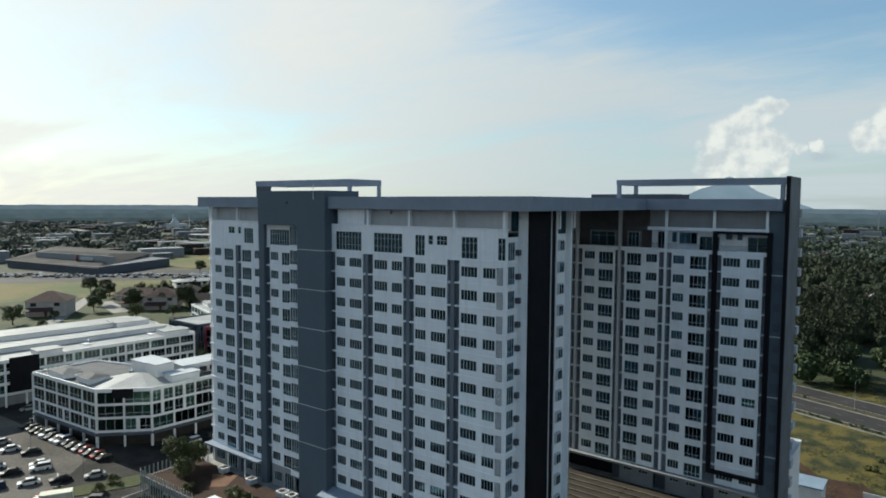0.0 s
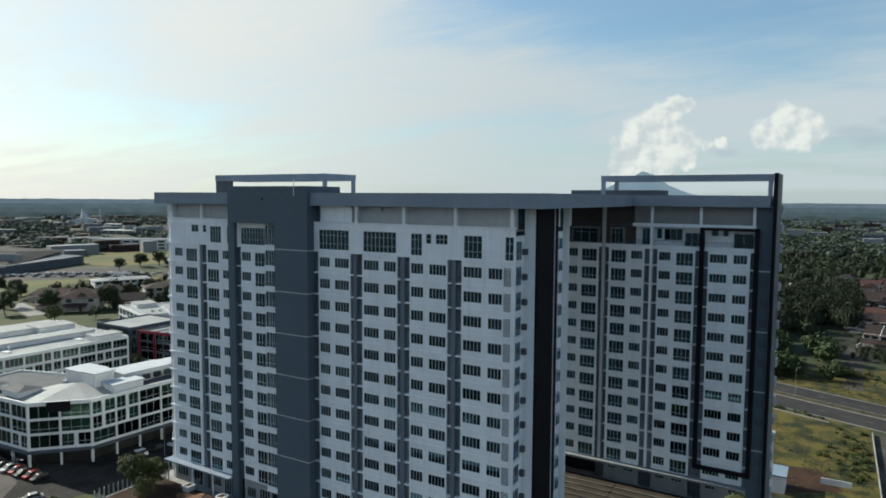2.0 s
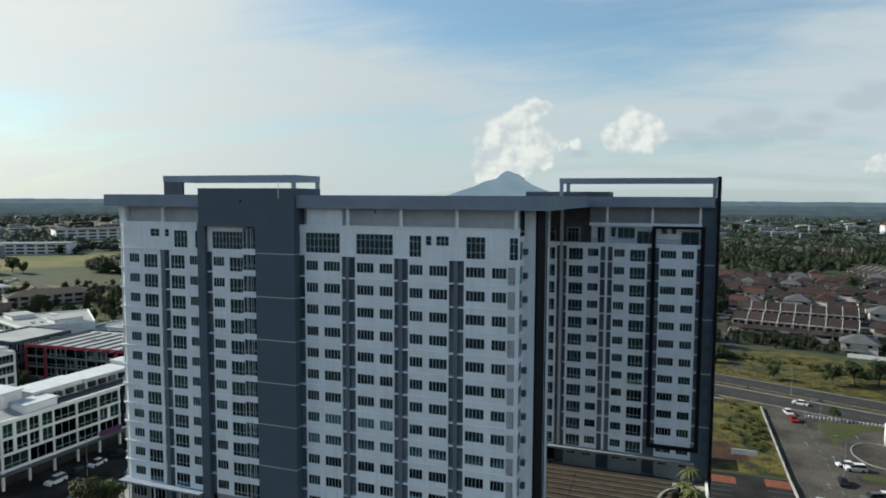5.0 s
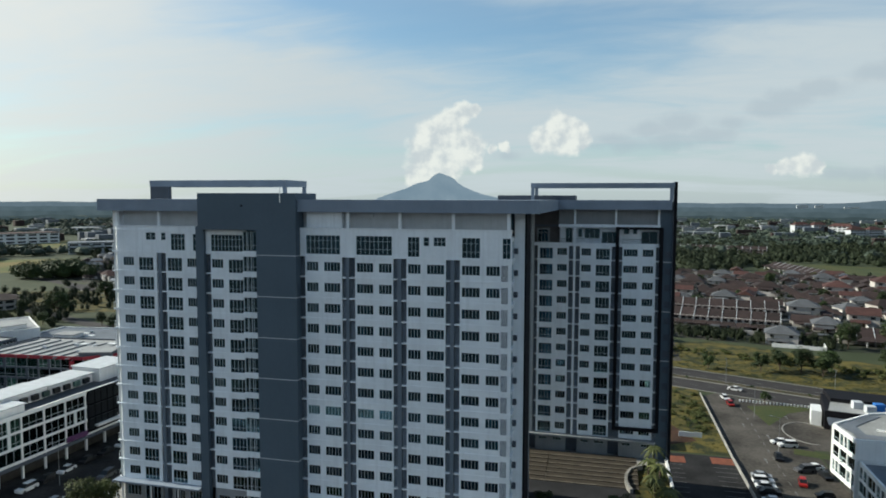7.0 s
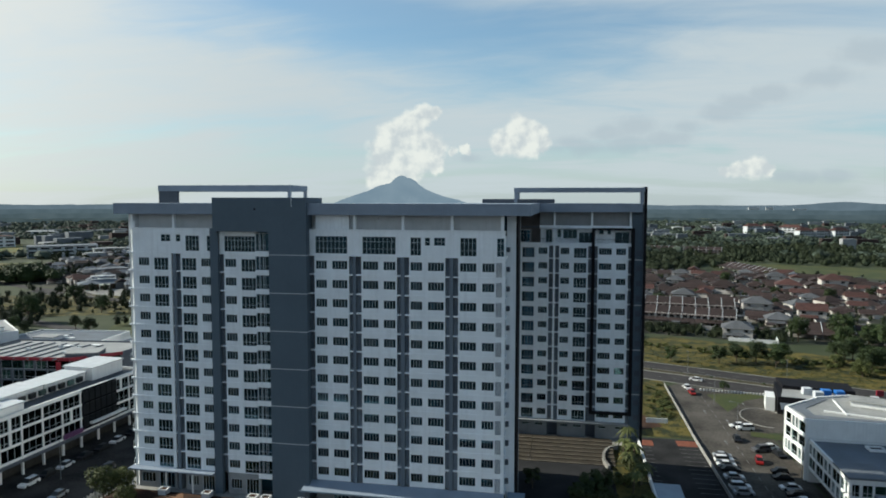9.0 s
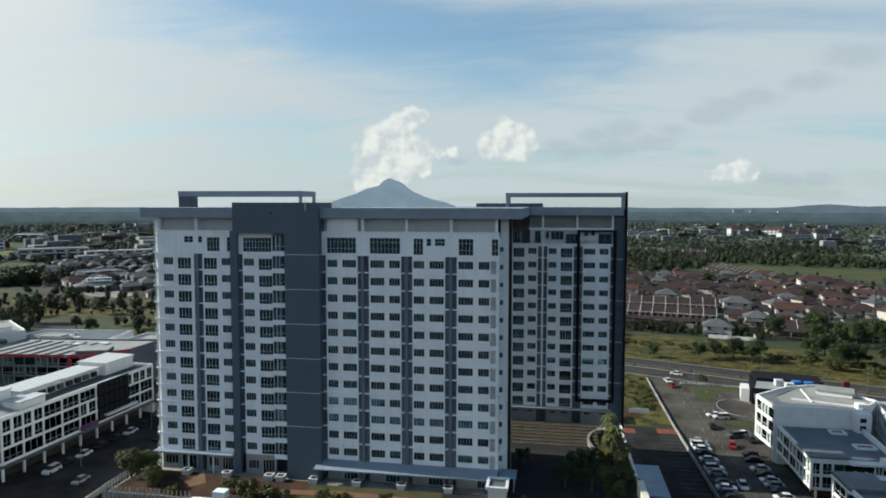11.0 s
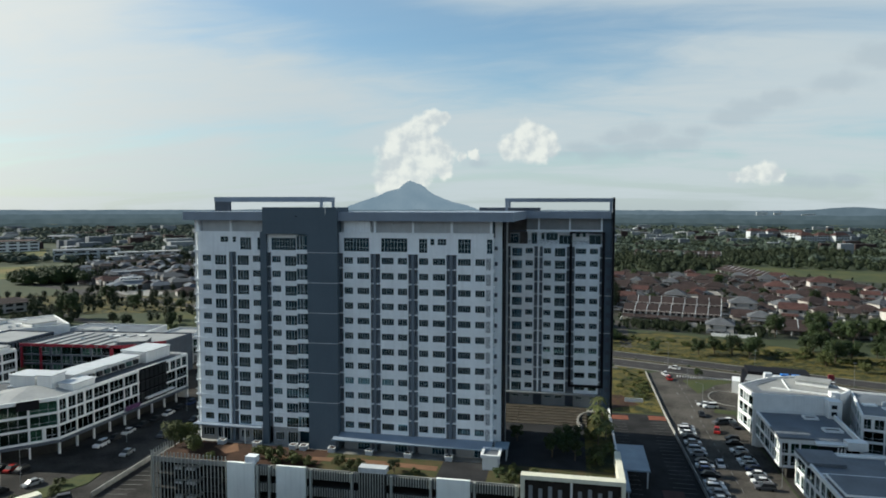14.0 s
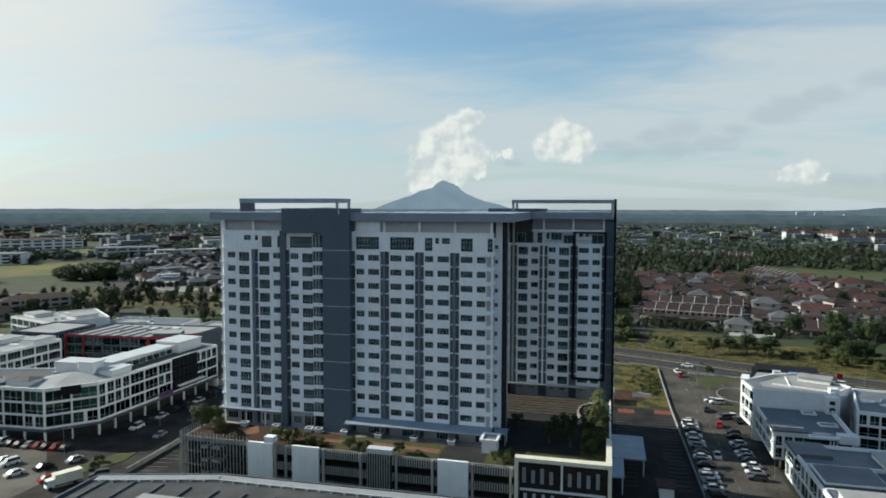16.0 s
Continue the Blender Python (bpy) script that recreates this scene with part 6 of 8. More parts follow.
# roof garden
plant(2, -112.0, 66.5, DECK, 0.9, "broad olive green tree at the garden corner")
plant(2, -110.6, 69.0, DECK, 0.8)
for x, y, i, s in ((-91.5, 64.0, 2, 0.5), (-88.0, 63.0, 4, 1.3), (-83.5, 62.6, 4, 1.2), (-74.0, 62.6, 2, 0.45), (-71.0, 62.2, 4, 1.1), (-62.8, 62.2, 3, 0.6), (-80.5, 62.2, 4, 0.8), (-106.0, 64.0, 2, 0.6), (-101.0, 62.0, 4, 0.7),
                   (-58.5, 62.0, 4, 0.6), (-42.5, 62.3, 3, 0.55), (-40.0, 61.8, 4, 1.0), (-34.5, 62.4, 4, 0.9), (-30.5, 62.2, 4, 0.8), (-26.5, 63.0, 4, 0.9), (-40.5, 66.5, 4, 0.8), (-36.0, 65.0, 4, 0.8),
                   (-31.0, 79.0, 0, 0.72), (-29.0, 83.0, 0, 0.62), (-33.2, 76.0, 3, 1.0), (-28.6, 75.0, 3, 0.95), (-41.0, 84.0, 3, 0.8)):
    plant(i, x, y, DECK, s)
for x, y, s in ((-23.0, 104.5, 1.0), (-24.2, 101.0, 0.9), (-22.2, 98.0, 1.0), (-23.4, 94.0, 0.85), (-22.0, 89.0, 0.95), (-23.8, 85.0, 0.8)):
    plant(5, x, y, DECK, s)
for x, y in ((-22.2, 80), (-24.5, 77), (-22.0, 92), (-23.5, 97), (-25.0, 88), (-22.5, 101), (-24.0, 74)):
    plant(4, x, y, DECK, 1.1)
# street trees
for x, y, i, s in ((-141.5, 66, 4, 0.9), (-143.8, 70, 4, 0.9), (-146.5, 60, 4, 0.9), (-163, 63, 4, 0.4), (-227, 141.5, 0, 0.9), (-222, 142.3, 0, 0.8), (-234, 60, 3, 1.2),
                   (16.5, 213 - 14, 3, 0.7), (6, 240, 0, 0.7), (24, 240, 0, 0.9), (31, 243, 0, 1.1), (38, 242, 1, 0.8), (44, 238, 0, 1.1), (47.5, 246, 1, 0.8)):
    plant(i, x, y, 0, s)
r = random.Random(5)
for k in range(58):                                   # wood edge right of the restaurant
    x, y = r.uniform(68, 150), r.uniform(215, 300)
    if (Vector((x, y)) - RC).dot(rn) > 16:
        plant(r.choice((0, 1, 1, 2)), x, y, 0, r.uniform(0.7, 1.15))
for k in range(9):                                    # trees beyond the verge
    u = r.uniform(50, 85)
    p = RC + RD * u + rn * r.uniform(30, 46)
    plant(r.choice((0, 2, 4, 4)), p.x, p.y, 0, r.uniform(0.6, 1.0))
for k in range(20):                                   # gardens among the houses
    u, v = r.uniform(-5, 190), r.uniform(300, 560)
    plant(r.choice((0, 0, 1, 2)), u, v + 0.1 * u, 0, r.uniform(0.55, 0.95))
for x, y, i, s in ((-368, 132, 0, 1.5), (-352, 139, 4, 1.5), (-365, 150, 3, 1.2), (-400, 190, 1, 1.1), (-427, 209, 1, 1.0), (-372, 196, 1, 1.2), (-360, 205, 0, 1.2), (-350, 215, 1, 1.2), (-378, 176, 1, 0.9), (-340, 180, 2, 1.2), (-330, 195, 0, 1.0),
                   (-516, 331, 1, 1.1), (-540, 367, 0, 1.2), (-525, 375, 1, 1.2), (-530, 360, 1, 1.3), (-510, 372, 0, 1.2), (-308, 268, 1, 1.3), (-330, 329, 1, 1.2), (-328, 330, 0, 1.0), (-337, 275, 0, 1.1), (-345, 285, 0, 1.2), (-320, 290, 0, 0.9),
                   (-455, 210, 1, 1.1), (-446, 216, 1, 0.9), (-300, 250, 0, 0.9), (-285, 240, 0, 0.8), (-380, 262, 1, 1.0), (-372, 270, 0, 1.2), (-392, 255, 2, 1.1), (-356, 262, 0, 1.0), (-345, 250, 1, 0.9),
                   (-270, 255, 0, 0.9), (-255, 245, 1, 0.8), (-240, 262, 0, 0.9), (-225, 240, 0, 0.7), (-205, 250, 1, 0.8), (-190, 238, 0, 0.8), (-175, 230, 0, 0.8), (-160, 222, 0, 0.7), (-290, 300, 1, 1.0), (-265, 310, 0, 1.1)):
    plant(i, x, y, 0, s)

# ---- woods ----
def inside(px, py, poly):
    c = np.zeros(len(px), bool)
    j = len(poly) - 1
    for i in range(len(poly)):
        xi, yi, xj, yj = *poly[i], *poly[j]
        if yi != yj:
            c ^= ((yi > py) != (yj > py)) & (px < (xj - xi) * (py - yi) / (yj - yi) + xi)
        j = i
    return c


OPEN = [
    [(-700, 110), (-250, 90), (-230, 220), (-280, 330), (-330, 460), (-560, 560), (-660, 470), (-760, 400), (-760, 240)],
    [(-20, 290), (-5, 600), (200, 560), (260, 470), (200, 330), (110, 300), (60, 240)],
    [(-250, 100), (-250, 330), (-110, 260), (0, 205), (60, 200), (60, 0), (-250, 0)],
    [(100, 620), (240, 560), (300, 640), (140, 700)],
    [(-70, 470), (-15, 470), (-15, 505), (-70, 530)],
]


def wood(name, pts, hmin, hmax, seed, label, per=40, grow=0.75, leaf=0.2, material=None):
    """Many tree crowns in one mesh: a rough dome each, with leaf clusters over it."""
    rs = np.random.RandomState(seed)
    tmpl = []
    for s in range(6):
        ra = random.Random(seed * 10 + s)
        cs = [(0.55 * math.cos(i * 2.4 + s), 0.55 * math.sin(i * 2.4 + s), ra.uniform(0.45, 0.8)) for i in range(6)] + [(0, 0, 0.82)]
        v = leaf_cloud(rs, cs, [ra.uniform(0.34, 0.5) for _ in cs], per // 7, leaf)
        dome = []
        for j, (rad, z) in enumerate(((0.6, 0.15), (0.86, 0.45), (0.6, 0.85), (0.2, 1.02))):
            rad *= 0.66 if per >= 100 else 0.8
            dome.append([(rad * ra.uniform(0.8, 1.05) * math.cos(k * math.pi / 3), rad * ra.uniform(0.8, 1.05) * math.sin(k * math.pi / 3), z * 0.86) for k in range(6)])
        q = []
        for j in range(3):
            for k in range(6):
                q += [dome[j][k], dome[j][(k + 1) % 6], dome[j + 1][(k + 1) % 6], dome[j + 1][k]]
        tmpl.append(np.concatenate([v, np.array(q)]))
    out = []
    for x, y in pts:
        t = tmpl[rs.randint(6)]
        h = rs.uniform(hmin, hmax)
        w = h * grow * rs.uniform(0.75, 1.2)
        a = rs.uniform(0, 6.28)
        c, s = math.cos(a), math.sin(a)
        px = (t[:, 0] * c - t[:, 1] * s) * w * 0.62 + x
        py = (t[:, 0] * s + t[:, 1] * c) * w * 0.62 + y
        out.append(np.stack([px, py, t[:, 2] * h], axis=1))
    v = np.concatenate(out)
    ob = new(name, quads_mesh(name, v, np.arange(len(v)).reshape(-1, 4), material or FOREST))
    return tagged(ob, label, "trees", kind="stuff")


def polar(rs, n, a0, a1, r0, r1, power=1.0):
    a = np.radians(rs.uniform(a0, a1, n))
    d = r0 + (r1 - r0) * rs.uniform(0, 1, n) ** power
    return np.stack([-40 - d * np.sin(a), d * np.cos(a)], axis=1)


def cleared(p, keep=0.0, seed=0):
    rs = np.random.RandomState(seed)
    bad = np.zeros(len(p), bool)
    for poly in OPEN:
        bad |= inside(p[:, 0], p[:, 1], poly)
    off = (p - np.array(RC)) @ np.array(rn)
    bad |= (np.abs(off) < 22)
    bad |= (p[:, 1] < 150) & (p[:, 0] > -260)
    bad |= (off < 0) & (p[:, 0] > -150) & (p[:, 1] < 330)
    if keep:
        bad &= rs.uniform(0, 1, len(p)) > keep
    return p[~bad]


rs = np.random.RandomState(8)
near = rs.uniform((-95, 255), (4, 500), (300, 2))
near = near[((near - np.array(RC)) @ np.array(rn) > 26) & (near[:, 0] < 2 - 0.02 * near[:, 1] + 6) & ~inside(near[:, 0], near[:, 1], OPEN[4]) & ((near[:, 1] > 350) | (near[:, 0] < -27))]
wood("woodland", near, 8, 14, 3, "dark dense wood behind the road", per=760, leaf=0.07)
mid = cleared(polar(rs, 4600, -46, 8, 330, 1150, 0.8), seed=1)
patchy = np.array([noise.noise(Vector((x * 0.006, y * 0.006, 2))) for x, y in mid])
wood("woodland", mid[patchy > -0.26], 4.5, 9, 4, "dense green wood with small clearings", per=84, grow=1.0, leaf=0.13)
far = cleared(polar(rs, 7600, -48, 76, 800, 2050, 0.9), seed=2)
patchy = np.array([noise.noise(Vector((x * 0.004, y * 0.004, 7))) for x, y in far])
keep = ~inside(far[:, 0], far[:, 1], [(-735, 650), (-600, 600), (-660, 690), (-795, 805), (-850, 762)])
far, patchy = far[keep], patchy[keep]
wood("woodland", far[patchy > -0.25], 6, 10, 5, "far green woods paled for haze in their colour", per=35, grow=2.1, leaf=0.2, material=FARWOOD)
left = cleared(polar(rs, 1500, 8, 78, 300, 900, 0.8), seed=3)
patchy = np.array([noise.noise(Vector((x * 0.009, y * 0.009, 4))) for x, y in left])
wood("woodland", left[patchy > 0.0], 5, 10, 6, "scattered dark trees", per=190, leaf=0.13)
clump = np.array([(-446 + r.gauss(0, 8), 420 + r.gauss(0, 9)) for _ in range(34)] + [(-474 + r.gauss(0, 5), 408 + r.gauss(0, 4)) for _ in range(4)])
wood("woodland", clump, 7, 14, 7, "large dark clump of trees", per=560, grow=1.35, leaf=0.08, material=LEAF)
hedge = np.array([(-440 + r.uniform(0, 150), 225 + r.uniform(0, 70)) for _ in range(70)])
wood("woodland", hedge, 4, 8, 9, "hedge trees between gardens", per=210, leaf=0.11)
verge = np.array([tuple(RC + RD * r.uniform(-26, 120) + rn * r.uniform(40, 50)) for _ in range(150)])
wood("bushes", verge, 0.6, 1.7, 12, "low bushes along the verge", per=180, grow=2.0, leaf=0.12, material=SCRUB)
shade = np.array([(r.uniform(-46, -10), r.uniform(258, 306)) for _ in range(26)])
wood("woodland", shade, 4, 9, 23, "dark trees shading the grass beyond the road", per=520, grow=1.3, leaf=0.09, material=LEAF)
strip_scrub = np.array([tuple(RC + RD * r.uniform(-50, 2) - rn * r.uniform(13.8, 16.4)) for _ in range(60)] + [tuple(RC + RD * (-60 + 9.5 * k + r.uniform(-2, 2)) + rn * 0.6) for k in range(16)])
wood("bushes", strip_scrub, 0.35, 1.0, 24, "low scrub and small shrubs along the road kerbs", per=130, grow=1.6, leaf=0.13, material=LEAF)
lot = np.array([(-3 - abs(r.gauss(0, 4)), r.uniform(166, 205)) for _ in range(70)])
wood("bushes", lot, 0.4, 1.1, 13, "low scrub in the grass plot", per=140, grow=2.2, leaf=0.13, material=SCRUB)
tuft = np.array([(r.uniform(-46, -2), r.uniform(154, 208)) for _ in range(1500)])
clumpy = np.array([noise.noise(Vector((x * 0.12, y * 0.12, 3))) for x, y in tuft])
wood("grass_tufts", tuft[clumpy > -0.05], 0.08, 0.22, 19, "tall rough grass tufts in the plot", per=42, grow=3.6, leaf=0.2, material=TUFT)
vt = np.array([tuple(RC + RD * r.uniform(-40, 130) + rn * r.uniform(15, 40)) for _ in range(1500)])
wood("grass_tufts", vt, 0.12, 0.35, 20, "tall rough grass along the road verge", per=42, grow=3.4, leaf=0.2, material=TUFT)
front = np.array([(u, v - 0.23 * u) for u, v in ((r.uniform(-10, 30), r.uniform(296, 318)) for _ in range(34))])
front = np.concatenate([front, np.array([(u, v - 0.23 * u) for u, v in ((r.uniform(2, 66), r.uniform(299, 318)) for _ in range(190))])])
wood("garden_trees", front, 1.6, 3.6, 15, "dark garden trees before the terrace", per=210, leaf=0.10)
yard = np.array([(u, v - 0.15 * u) for u, v in ((r.uniform(-8, 215), r.uniform(305, 620)) for _ in range(480))])
wood("garden_trees", yard, 1.6, 4.2, 14, "garden trees and shrubs among the houses", per=140, leaf=0.12)

scatter = rs.uniform((-450, 215), (-235, 352), (210, 2))
scatter = scatter[np.array([noise.noise(Vector((x * 0.02, y * 0.02, 9))) for x, y in scatter]) > -0.12]
wood("park_trees", scatter, 2.5, 7.0, 21, "garden trees and palms between lawns and lanes", per=180, leaf=0.11)
park = np.array([(x + r.gauss(0, 5), y + r.gauss(0, 5)) for x, y in ((-404, 322), (-392, 318), (-372, 318), (-386, 342), (-360, 336), (-352, 320), (-330, 318), (-316, 330), (-302, 318), (-284, 322), (-398, 376), (-372, 372), (-352, 380), (-312, 360), (-290, 352), (-274, 344)) for _ in range(4)])
wood("park_trees", park, 2.5, 6.5, 16, "small trees and shrubs along the park street", per=180, leaf=0.11)
low = np.array([(-410 + 150 * u + r.gauss(0, 2), 352 - 52 * u + r.gauss(0, 3)) for u in (r.random() for _ in range(60))])
wood("bushes", low, 0.8, 2.0, 17, "low clipped shrubs beside the park street", per=110, grow=1.6, leaf=0.14)
est = np.array([(-470 + 190 * u - 90 * v, 420 + 250 * v - 40 * u) for u, v in ((r.random(), r.random()) for _ in range(190))])
wood("garden_trees", est, 3, 7, 18, "dark garden trees among the estate houses", per=190, leaf=0.12)

# ---- houses ----
def house_proto(kind, w, d, h, roofm, label):
    """A small tiled house: walls, hip or gable roof, porch, windows and a door."""
    t = thing("house", (0, 0, 0), label, "house")
    part("wall", Geo().box(-w / 2, -d / 2, 0, w / 2, d / 2, h), HOUSEWALL, t)
    e = 0.8
    g = Geo()
    W, D, rise = w / 2 + e, d / 2 + e, min(w, d) * 0.27
    if kind == "hip":
        k = (W - D) if W > D else 0.3
        vs = [(-W, -D, h - 0.15), (W, -D, h - 0.15), (W, D, h - 0.15), (-W, D, h - 0.15), (-k, 0, h + rise), (k, 0, h + rise)]
        g.add(vs, [(0, 1, 5, 4), (1, 2, 5), (2, 3, 4, 5), (3, 0, 4), (3, 2, 1, 0)])
    else:
        vs = [(-W, -D, h - 0.15), (W, -D, h - 0.15), (W, D, h - 0.15), (-W, D, h - 0.15), (-W, 0, h + rise), (W, 0, h + rise)]
        g.add(vs, [(0, 1, 5, 4), (1, 2, 5), (2, 3, 4, 5), (3, 0, 4), (3, 2, 1, 0)])
    part("roof", g, roofm, t)
    part("porch_roof", Geo().add([(-w * 0.45, -d / 2 - 4, 2.5), (w * 0.2, -d / 2 - 4, 2.5), (w * 0.2, -d / 2, 3.3), (-w * 0.45, -d / 2, 3.3), (-w * 0.45, -d / 2 - 4, 2.3), (w * 0.2, -d / 2 - 4, 2.3), (w * 0.2, -d / 2, 3.0), (-w * 0.45, -d / 2, 3.0)],
                                  [(0, 1, 2, 3), (7, 6, 5, 4), (0, 4, 5, 1), (1, 5, 6, 2), (3, 7, 4, 0)]), roofm, t)
    zz = h - 1.9
    for x in (-w * 0.3, w * 0.28):
        part("window", Geo().box(x - 0.9, -d / 2 - 0.05, zz, x + 0.9, -d / 2 + 0.02, zz + 1.2), CARGLASS, t)
    part("door", Geo().box(-0.5, -d / 2 - 0.05, 0, 0.5, -d / 2 + 0.02, 2.1), BARK, t)
    return t


def terrace_proto(label, roofm, two=True):
    t = thing("terrace_house", (0, 0, 0), label, "house", "terrace houses")
    w, d, h = 5.9, 15.0, 5.6 if two else 3.4
    part("wall", Geo().box(-w / 2, -d / 2, 0, w / 2, d / 2, h), HOUSEWALL, t)
    part("roof", Geo().add([(-w / 2, -d / 2 - 0.8, h - 0.5), (w / 2, -d / 2 - 0.8, h - 0.5), (w / 2, 0, h + 3.0), (-w / 2, 0, h + 3.0), (w / 2, d / 2 + 0.8, h - 0.5), (-w / 2, d / 2 + 0.8, h - 0.5)],
                           [(0, 1, 2, 3), (3, 2, 4, 5), (0, 5, 4, 1), (1, 4, 2), (0, 3, 5)]), roofm, t)
    part("party_wall", Geo().add([(w / 2 - 0.11, -d / 2 - 0.9, h - 0.4), (w / 2 + 0.11, -d / 2 - 0.9, h - 0.4), (w / 2 + 0.11, 0, h + 3.45), (w / 2 - 0.11, 0, h + 3.45), (w / 2 + 0.11, d / 2 + 0.9, h - 0.4), (w / 2 - 0.11, d / 2 + 0.9, h - 0.4),
                                  (w / 2 - 0.11, -d / 2 - 0.9, 0), (w / 2 + 0.11, -d / 2 - 0.9, 0), (w / 2 + 0.11, d / 2 + 0.9, 0), (w / 2 - 0.11, d / 2 + 0.9, 0)],
                                 [(0, 1, 2, 3), (3, 2, 4, 5), (6, 7, 1, 0), (8, 9, 5, 4), (7, 8, 4, 2, 1), (9, 6, 0, 3, 5)]), LIGHTGREY, t)
    part("porch_roof", Geo().add([(-w / 2, -d / 2 - 5, 2.6), (w / 2 - 0.2, -d / 2 - 5, 2.6), (w / 2 - 0.2, -d / 2, 3.6), (-w / 2, -d / 2, 3.6), (-w / 2, -d / 2 - 5, 2.4), (w / 2 - 0.2, -d / 2 - 5, 2.4), (w / 2 - 0.2, -d / 2, 3.4), (-w / 2, -d / 2, 3.4)],
                                  [(0, 1, 2, 3), (7, 6, 5, 4), (0, 4, 5, 1), (1, 5, 6, 2), (3, 7, 4, 0)]), roofm, t)
    part("porch_post", Geo().box(-0.15, -d / 2 - 4.8, 0, 0.15, -d / 2 - 4.5, 2.5), WHITE2, t)
    for x in (-1.5, 1.3):
        part("window", Geo().box(x - 0.9, -d / 2 - 0.05, h - 1.8, x + 0.9, -d / 2 + 0.02, h - 0.7), CARGLASS, t)
    return t


def row(proto, p, q, n, used):
    p, q = Vector(p), Vector(q)
    d = q - p
    ang = math.degrees(math.atan2(d.y, d.x))
    for i in range(n):
        c = p + d * ((i + 0.5) / n)
        m = pose(c.x, c.y, 0, 0, 0, ang)
        if proto not in used:
            used.add(proto)
            proto.matrix_basis = m
            o = proto
        else:
            o = copy_thing(proto, m)
        o.scale = (d.length / n / 5.9, 1, 1)


used = set()
TER = terrace_proto("two-storey terrace house with brown tiled roof", TILE)
TER1 = terrace_proto("low terrace house with dark tiled roof and pale walls", TILE, False)
row(TER, (0.6, 337), (50.5, 325.5), 8, used)
row(TER, (4.5, 371), (58, 362), 8, used)
row(TER1, (70, 309), (116, 299), 7, used)
row(TER1, (-70, 524), (-24, 484), 7, used)
row(TER1, (120, 640), (146, 545), 12, used)
row(TER, (50, 835), (150, 812), 12, used)
row(TER1, (-140, 868), (-50, 930), 11, used)
HOUSES = [
    house_proto("hip", 15, 12, 5.8, TILE_GREY, "two-storey pale house with grey hipped roof"),
    house_proto("hip", 13, 10, 3.6, TILE, "bungalow with brown hipped tile roof"),
    house_proto("gable", 12, 10, 5.6, TILE_RED, "house with terracotta gabled roof"),
    house_proto("hip", 12, 11, 4.0, TILE_GREY, "house with pale grey roof"),
    house_proto("gable", 14, 10, 3.6, TILE, "low house with long brown tiled roof"),
    house_proto("hip", 13, 11, 5.6, TILE_RED, "two-storey house with red hipped roof"),
]


def house(i, x, y, ang, s=1.0):
    m = pose(x, y, 0, 0, 0, ang)
    if HOUSES[i] in used:
        o = copy_thing(HOUSES[i], m)
    else:
        used.add(HOUSES[i])
        o = HOUSES[i]
        o.matrix_basis = m
    o.scale = (s, s, s)


taken = []
for i, x, y, a, s in ((0, 44, 296, -12, 0.85), (3, 72, 331, -10, 1.0), (2, 94, 350, -14, 1.1), (0, 73, 374, -10, 1.0), (3, 98, 383, 10, 1.0), (5, 116, 460, -14, 1.2), (4, 66, 341, -12, 0.9), (3, 40, 416, -12, 1.1), (2, 53, 418, 70, 0.9), (1, 76, 470, -10, 1.2),
                      (5, 156, 492, -8, 1.3), (1, 30, 487, -12, 1.2), (4, 52, 455, -12, 1.1), (1, 33, 516, -12, 1.0), (1, 77, 527, -12, 1.1), (1, 98, 560, -12, 1.0), (3, 14, 402, -12, 1.0), (2, 5, 392, -12, 1.0), (3, 160, 400, 20, 0.9), (2, 148, 352, 30, 1.0), (1, 122, 405, 20, 1.0),
                      (3, -55, 410, 10, 0.9),
                      (5, -388, 158, 50, 1.5), (2, -380, 203, 40, 1.3), (5, -362, 208, 48, 1.4), (1, -412, 216, 40, 1.2), (4, -352, 228, 50, 1.2), (1, -398, 246, 40, 1.2), (2, -384, 404, 45, 1.0), (5, -398, 414, 50, 0.9), (1, -300, 372, 40, 1.0)):
    house(i, x, y, a, s)
    taken.append((x, y))
r = random.Random(21)
for v in range(13):
    for u in range(15):
        x = -6 + u * 13.4 + r.uniform(-2, 2)
        y = 390 + v * 16.2 - 0.2 * x + r.uniform(-4, 4)
        if r.random() < 0.2 or any((x - a) ** 2 + (y - b) ** 2 < 120 for a, b in taken) or (x > 150 and y < 420):
            continue
        house(r.choice((1, 1, 4, 4, 1, 4, 1, 2, 0)), x, y, -12 + r.choice((0, 0, 90, 180)), r.uniform(0.68, 0.92))
        taken.append((x, y))
for k in range(46):                                  # estates on the left
    x, y = -470 + r.uniform(0, 190), 400 + r.uniform(0, 150)
    if any((x - a) ** 2 + (y - b) ** 2 < 330 for a, b in taken) or ((x + 460) ** 2 + (y - 425) ** 2 < 1800):
        continue
    house(r.choice((1, 4, 1, 4)), x, y, 45 + r.choice((0, 90)), r.uniform(0.6, 0.8))
    taken.append((x, y))

